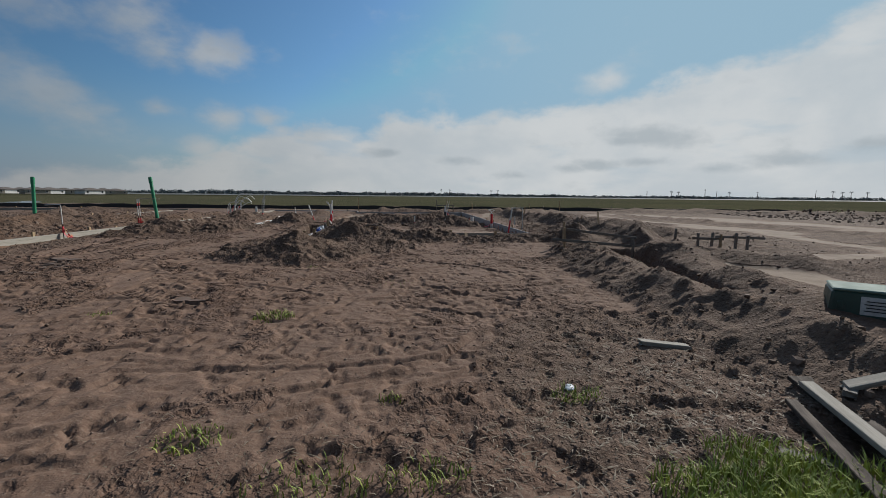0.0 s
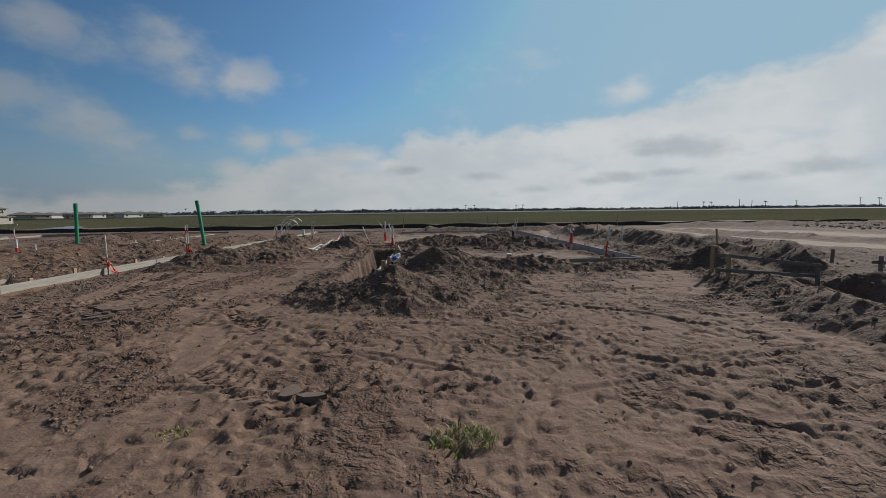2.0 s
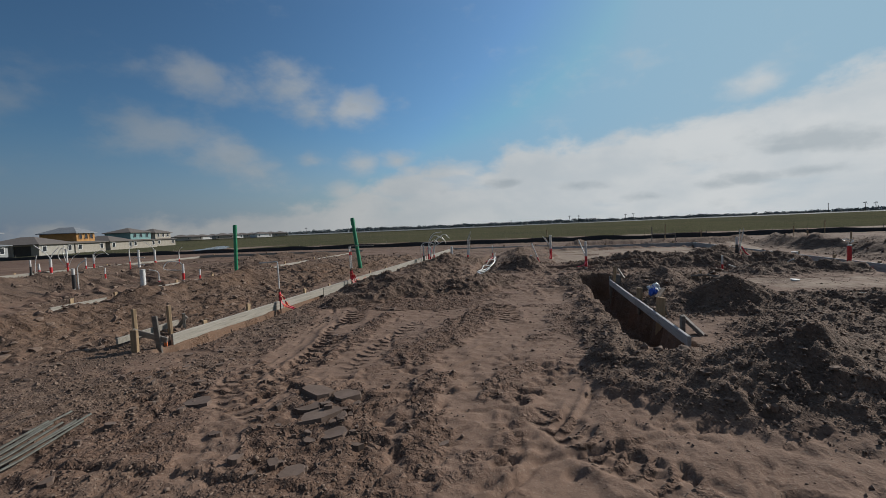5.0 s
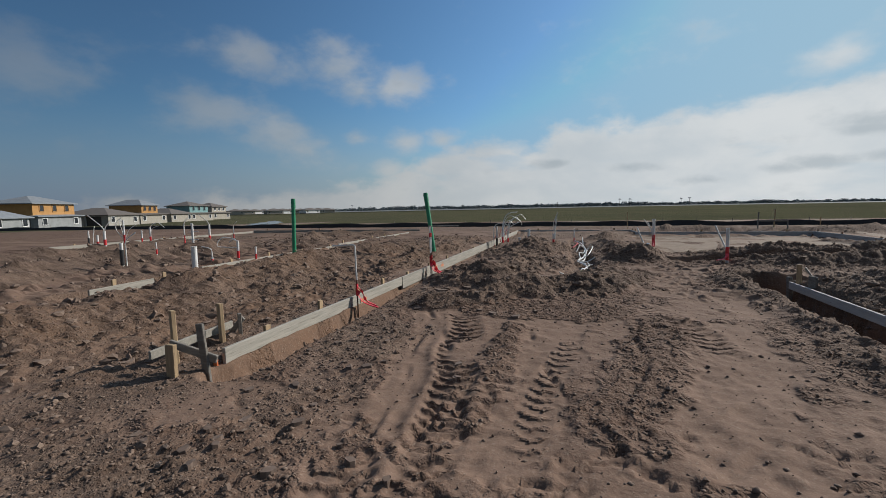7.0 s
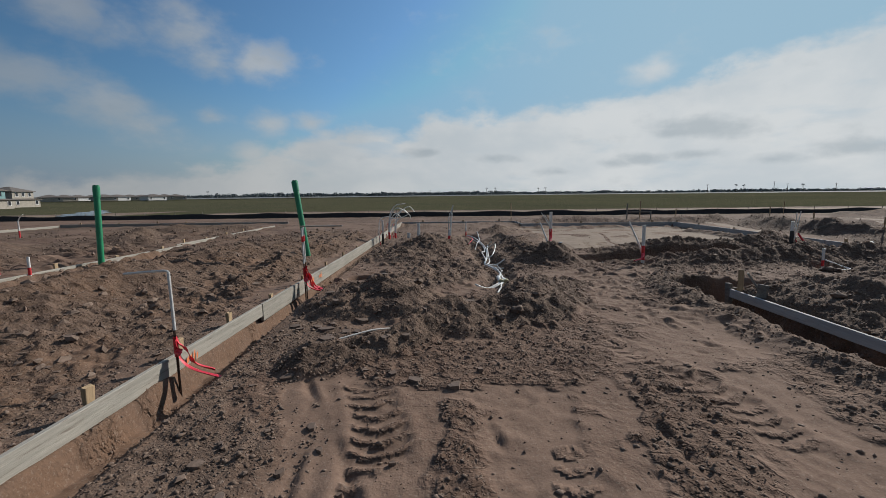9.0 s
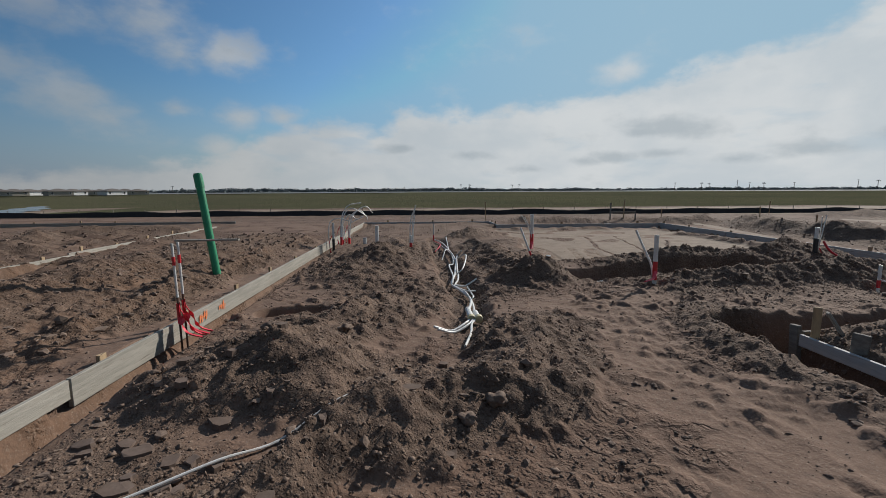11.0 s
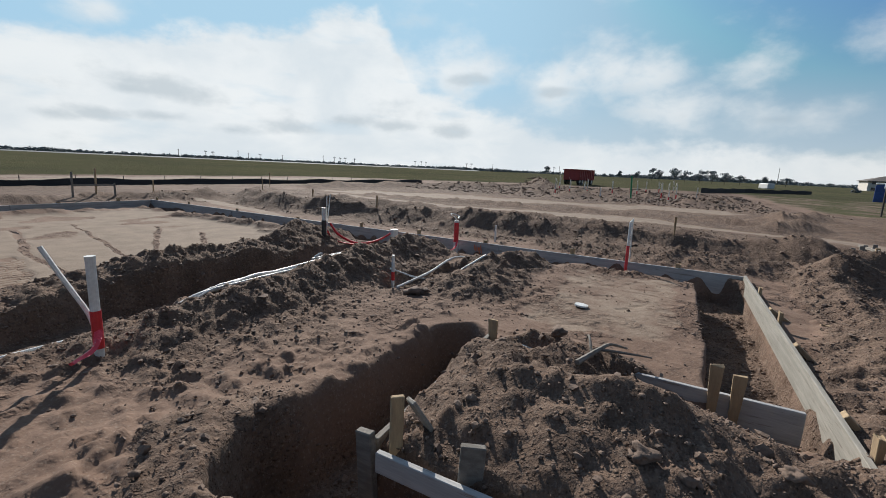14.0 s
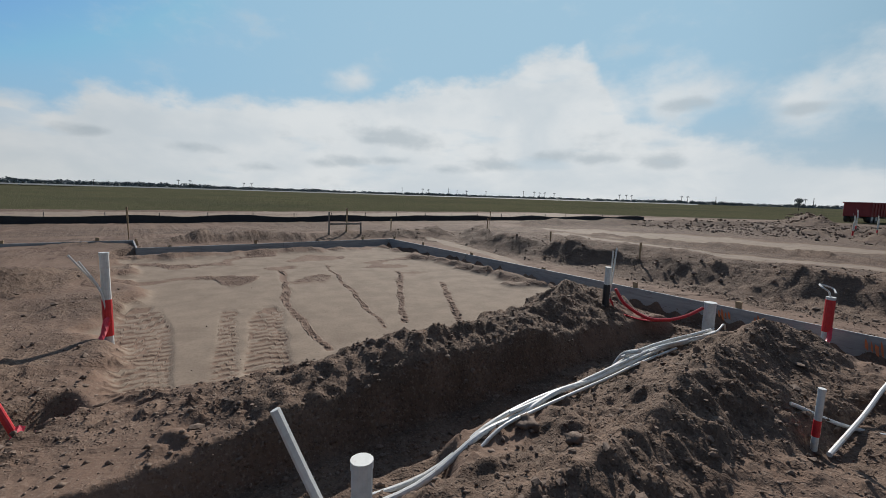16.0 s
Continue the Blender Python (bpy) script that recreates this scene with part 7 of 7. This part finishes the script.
for px, py, hh in [(8.3, 29.0, 0.6), (11.7, 32.7, 0.9), (-3.3, 31.2, 0.95), (4.6, 30.2, 0.5), (6.2, 24.0, 0.35), (5.9, 21.2, 0.35), (7.7, 18.4, 0.35), (6.3, 13.6, 0.4)]:
    st = part("survey_stake", spike(0.03, 0.05, hh + 0.25, pose(0, 0, -0.25)), STAKE)
    st.matrix_world = pose(px, py, H(px, py), random.uniform(-4, 4), random.uniform(-4, 4), random.uniform(0, 90))
    tagged(st, "short wooden survey stake in bare soil", "stake", "survey stakes")


# ---- stubs on the far east lot ----
for px, py, tp, w in [(32.4, 21.9, 1.1, 1), (35.0, 21.0, 0.9, 1), (36.6, 19.2, 1.2, 1), (39.3, 22.1, 1.1, 0), (33.8, 15.2, 1.3, 1), (34.6, 14.2, 1.0, 1), (40.2, 12.7, 1.0, 0), (43.0, 17.0, 1.2, 1), (47.4, 16.1, 1.2, 1), (29.5, 19.0, 0.8, 0), (30.6, 22.6, 0.9, 1), (37.6, 17.3, 1.0, 1), (31.5, 14.6, 0.7, 1), (41.6, 14.6, 0.9, 1), (34.2, 23.2, 0.9, 1)]:
    stub("white pipe stub with looped conduit on a far lot", px, py, tp, 0.04, (0.05, 0.4) if w else None, wires=[((0, 0, 0.4), (0.1, 0, 0.9), (0.5, 0.1, 1.2), (0.9, 0.1, 0.7)), ((0, 0, 0.4), (-0.1, 0, 1.0), (-0.4, 0, 1.3))] if w else ())


# ---- the street ----
ASPHALT = material("grey asphalt", (0.13, 0.13, 0.135), (0.10, 0.10, 0.105), 2.0, 0.8, 0.2)
KERB = material("pale concrete kerb", (0.45, 0.44, 0.41), (0.36, 0.35, 0.33), 3.0, 0.85, 0.2)


def strip(pts, half, z, thick, shift=0.0):
    """A band along the street's middle line."""
    b = bmesh.new()
    line = [Vector((p.x, p.y, 0)) for p in arc(*[(x, y, 0) for x, y, _ in pts], n=8)]
    rows = []
    for k, p in enumerate(line):
        d = (line[min(k + 1, len(line) - 1)] - line[max(k - 1, 0)]).normalized()
        s = Vector((-d.y, d.x, 0))
        rows.append([b.verts.new(p + s * (shift + o) + Vector((0, 0, h))) for o, h in ((-half, z), (half, z), (half, z - thick), (-half, z - thick))])
    for u, v in zip(rows, rows[1:]):
        for i in range(4):
            b.faces.new((u[i], v[i], v[(i + 1) % 4], u[(i + 1) % 4]))
    b.faces.new(rows[0])
    b.faces.new(rows[-1][::-1])
    bmesh.ops.recalc_face_normals(b, faces=b.faces)
    return b


tagged(part("road", strip(STREET, 2.75, -0.05, 0.1), ASPHALT), "smooth grey asphalt street curving past the lots", "road", kind="structure")
for side in (1, -1):
    tagged(part("kerb_%d" % (1 if side > 0 else 2), strip(STREET, 0.2, 0.03, 0.2, side * 2.97), KERB), "pale concrete kerb of the street", "kerb", kind="structure")


def white_post(x, y, tall, lean):
    b = tube([(0, 0, -0.2), (lean * 0.5, 0, tall * 0.5), (lean, 0, tall)], 0.045, 10)
    ob = part("marker_post", b, PVC)
    ob.matrix_world = pose(x, y, H(x, y))
    tagged(ob, "leaning white plastic marker post by the street", "post", "white marker posts")


for x, y, tall, lean in [(18.6, 2.3, 1.25, 0.25), (17.1, 2.5, 1.25, 0.3), (29.5, 1.6, 1.3, 0.1), (30.4, 1.2, 1.2, -0.1), (31.6, 1.4, 1.3, 0.1), (40, -12.5, 1.2, 0.0), (41, -12.9, 1.2, 0.1), (42, -13.4, 1.2, 0), (43.2, -14, 1.2, 0.1), (58, -9, 1.3, 0.1), (60, -9.6, 1.3, 0)]:
    white_post(x, y, tall, lean)


def sign_post(x, y, tall):
    root = base("sign_post", x, y, H(x, y), 0, "dark post with a white bag over its top", "post", "bagged posts")
    part("post", tube([(0, 0, -0.2), (0.12, 0, tall)], 0.05, 8), BARK, root)
    b = bmesh.new()
    bmesh.ops.create_icosphere(b, subdivisions=2, radius=1.0)
    for v in b.verts:
        v.co = Vector((v.co.x * 0.11, v.co.y * 0.10, v.co.z * 0.24)) * (1 + 0.25 * noise.noise(v.co * 2.0)) + Vector((0.12, 0, tall - 0.12))
    part("bag", b, BAGW, root, "white plastic bag")


sign_post(23.0, 2.2, 2.3)
sign_post(32.0, 2.6, 2.3)
sign_post(30.6, 3.4, 1.9)


def lumber(x, y, rz, label):
    root = base("lumber_stack", x, y, H(x, y), rz, label, "lumber", "stacks by the street")
    for k in range(3):
        part("bearer", box(0.1, 1.2, 0.1, pose(-1.1 + 1.1 * k, 0, 0)), STAKE, root)
    for lay in range(4):
        for k in range(5):
            part("board", box(2.9 + random.uniform(-0.2, 0.2), 0.2, 0.08, pose(random.uniform(-0.1, 0.1), -0.46 + 0.23 * k, 0.1 + 0.085 * lay), 0.006), OLDWOOD, root)


lumber(22.6, 3.4, 12, "dark stack of boards on bearers by the street")
lumber(26.5, 2.9, -14, "dark stack of boards on bearers by the street")


def rubble():
    rng = random.Random(5)
    for k in range(16):
        x, y, s = 19.5 + rng.uniform(-1.6, 3.0), 2.2 + rng.uniform(-1.0, 1.0), rng.uniform(0.14, 0.36)
        b = bmesh.new()
        bmesh.ops.create_icosphere(b, subdivisions=1, radius=1.0)
        for v in b.verts:
            v.co = Vector((v.co.x * s, v.co.y * s * 0.7, v.co.z * s * 0.5)) * rng.uniform(0.6, 1.2)
        ob = part("concrete_rubble", b, (KERB, CLOD, BLOCKW)[k % 3])
        ob.matrix_world = pose(x, y, H(x, y) + 0.2 * s, rng.uniform(-20, 20), rng.uniform(-20, 20), rng.uniform(0, 360))
        tagged(ob, "broken lump of concrete beside the street", "rubble", "rubble by the street")


rubble()


def toilet(x, y, rz):
    root = base("portable_toilet", x, y, H(x, y), rz, "blue portable toilet with a white roof", "portable toilet")
    part("cabin", box(1.1, 1.1, 2.0, None, 0.04), material("blue cabin plastic", (0.02, 0.06, 0.22), None, 3.0, 0.5, 0.05), root)
    part("roof", box(1.16, 1.16, 0.24, pose(0, 0, 2.0), 0.08), PVC, root)
    part("door", box(0.7, 0.04, 1.75, pose(0, -0.57, 0.12), 0.01), bpy.data.materials["blue cabin plastic"], root)


toilet(66.0, -6.5, 60)


def tree(label, x, y, z, tall, wide, seed):
    rng = random.Random(seed)
    root = base("tree", x, y, z, rng.uniform(0, 360), label, "tree", "trees beyond the lots")
    part("trunk", tube([(0, 0, -0.2), (0.1, 0, tall * 0.3), (0.0, 0.15, tall * 0.62)], 0.16, 8, r_end=0.07), BARK, root)
    for k in range(5):
        a, r = rng.uniform(0, 6.28), wide * rng.uniform(0.3, 0.8)
        part("limb", tube([(0.05, 0, tall * 0.35), (math.cos(a) * r * 0.5, math.sin(a) * r * 0.5, tall * 0.55), (math.cos(a) * r, math.sin(a) * r, tall * rng.uniform(0.6, 0.85))], 0.07, 6, r_end=0.02), BARK, root)
    b = bmesh.new()
    for k in range(12):
        a, r = rng.uniform(0, 6.28), wide * rng.uniform(0.0, 0.75)
        leaf_clump(b, rng, (math.cos(a) * r, math.sin(a) * r, tall * rng.uniform(0.45, 0.9)), wide * 0.34, tall * 0.12, 45, tall * 0.045)
    part("crown", b, HAZY_LEAF, root)


for k, (az, r, tall, wide) in enumerate([(84.5, 260, 5.6, 2.6), (86.2, 250, 7.2, 3.6), (87.0, 255, 6.4, 3.0), (88.6, 245, 7.6, 4.2), (89.7, 250, 6.6, 3.6), (91.2, 250, 7.6, 4.4), (92.4, 240, 7.0, 4.0), (93.6, 250, 6.2, 3.6), (95.0, 260, 5.6, 3.2), (97.2, 250, 5.0, 3.0), (99.0, 255, 5.4, 3.2), (74.0, 240, 6.0, 2.4), (82.6, 255, 5.4, 1.6)]):
    tree("leafy tree beyond the far lots", r * math.sin(radians(az)), r * math.cos(radians(az)) + 14, -0.5, tall, wide, 40 + k)
for k in range(7):
    az, r = 104.0 + 2.3 * k, 165
    tree("small young tree before a long building", r * math.sin(radians(az)), r * math.cos(radians(az)) + 12, -1.6, 3.2 + 0.5 * (k % 3), 1.3, 60 + k)


def white_van(x, y, rz):
    root = base("van", x, y, -0.4, rz, "white van parked far across the field", "van")
    part("body", box(4.6, 1.9, 1.5, pose(0, 0, 0.4), 0.15), PVC, root)
    part("cab", box(1.5, 1.8, 0.9, pose(1.8, 0, 0.35), 0.2), PVC, root)
    part("windscreen", box(0.04, 1.5, 0.5, pose(2.3, 0, 1.2, 0, -20, 0), 0.01), GLASS, root)
    for px in (-1.4, 1.5):
        for s in (-1, 1):
            w = part("wheel", tube([(px, s * 0.75, 0.34), (px, s * 0.97, 0.34)], 0.34, 14), BLACK, root)
            part("rim", tube([(px, s * 0.95, 0.34), (px, s * 0.99, 0.34)], 0.18, 10), FELT, w)


white_van(150.0, -6.0, 20)


def far_wall():
    """Pale bank between the field and the trees."""
    b = bmesh.new()
    rows = []
    for k in range(64):
        az = -62 + 2.0 * k
        x, y = math.sin(radians(az)), math.cos(radians(az))
        rows.append([b.verts.new((x * r, y * r, z)) for r, z in ((520, -0.3), (530, 0.55 + 0.12 * math.sin(k)), (600, 0.55))])
    for u, v in zip(rows, rows[1:]):
        for i in range(2):
            b.faces.new((u[i], u[i + 1], v[i + 1], v[i]))
    bmesh.ops.recalc_face_normals(b, faces=b.faces)
    tagged(part("far_bank", b, material("pale blue-grey bank", (0.17, 0.185, 0.19), (0.11, 0.12, 0.11), 0.05, 0.9, 0.0)), "pale blue-grey bank below the far trees", "bank", kind="structure")


far_wall()


def puddle():
    """A long pool of rain water beyond the fence."""
    line = arc((-38.5, 44.5, 0), (-42.5, 50.5, 0), (-47.0, 58.0, 0), (-53.5, 67.5, 0), n=6)
    level = max(H(p.x, p.y) for p in line) + 0.04
    b = bmesh.new()
    rows = []
    for k, p in enumerate(line):
        w = 1.9 * math.sin(math.pi * (k + 0.6) / (len(line) + 0.2)) + 0.5 * math.sin(k * 1.7)
        rows.append([b.verts.new((p.x + s * w, p.y, level)) for s in (-1, 1)])
    for u, v in zip(rows, rows[1:]):
        b.faces.new((u[0], u[1], v[1], v[0]))
    bmesh.ops.recalc_face_normals(b, faces=b.faces)
    tagged(part("water", b, material("standing water", (0.05, 0.05, 0.045), (0.04, 0.04, 0.04), 1.0, 0.12, 0.02)), "long puddle of rain water beyond the fence", "water", kind="structure")


puddle()
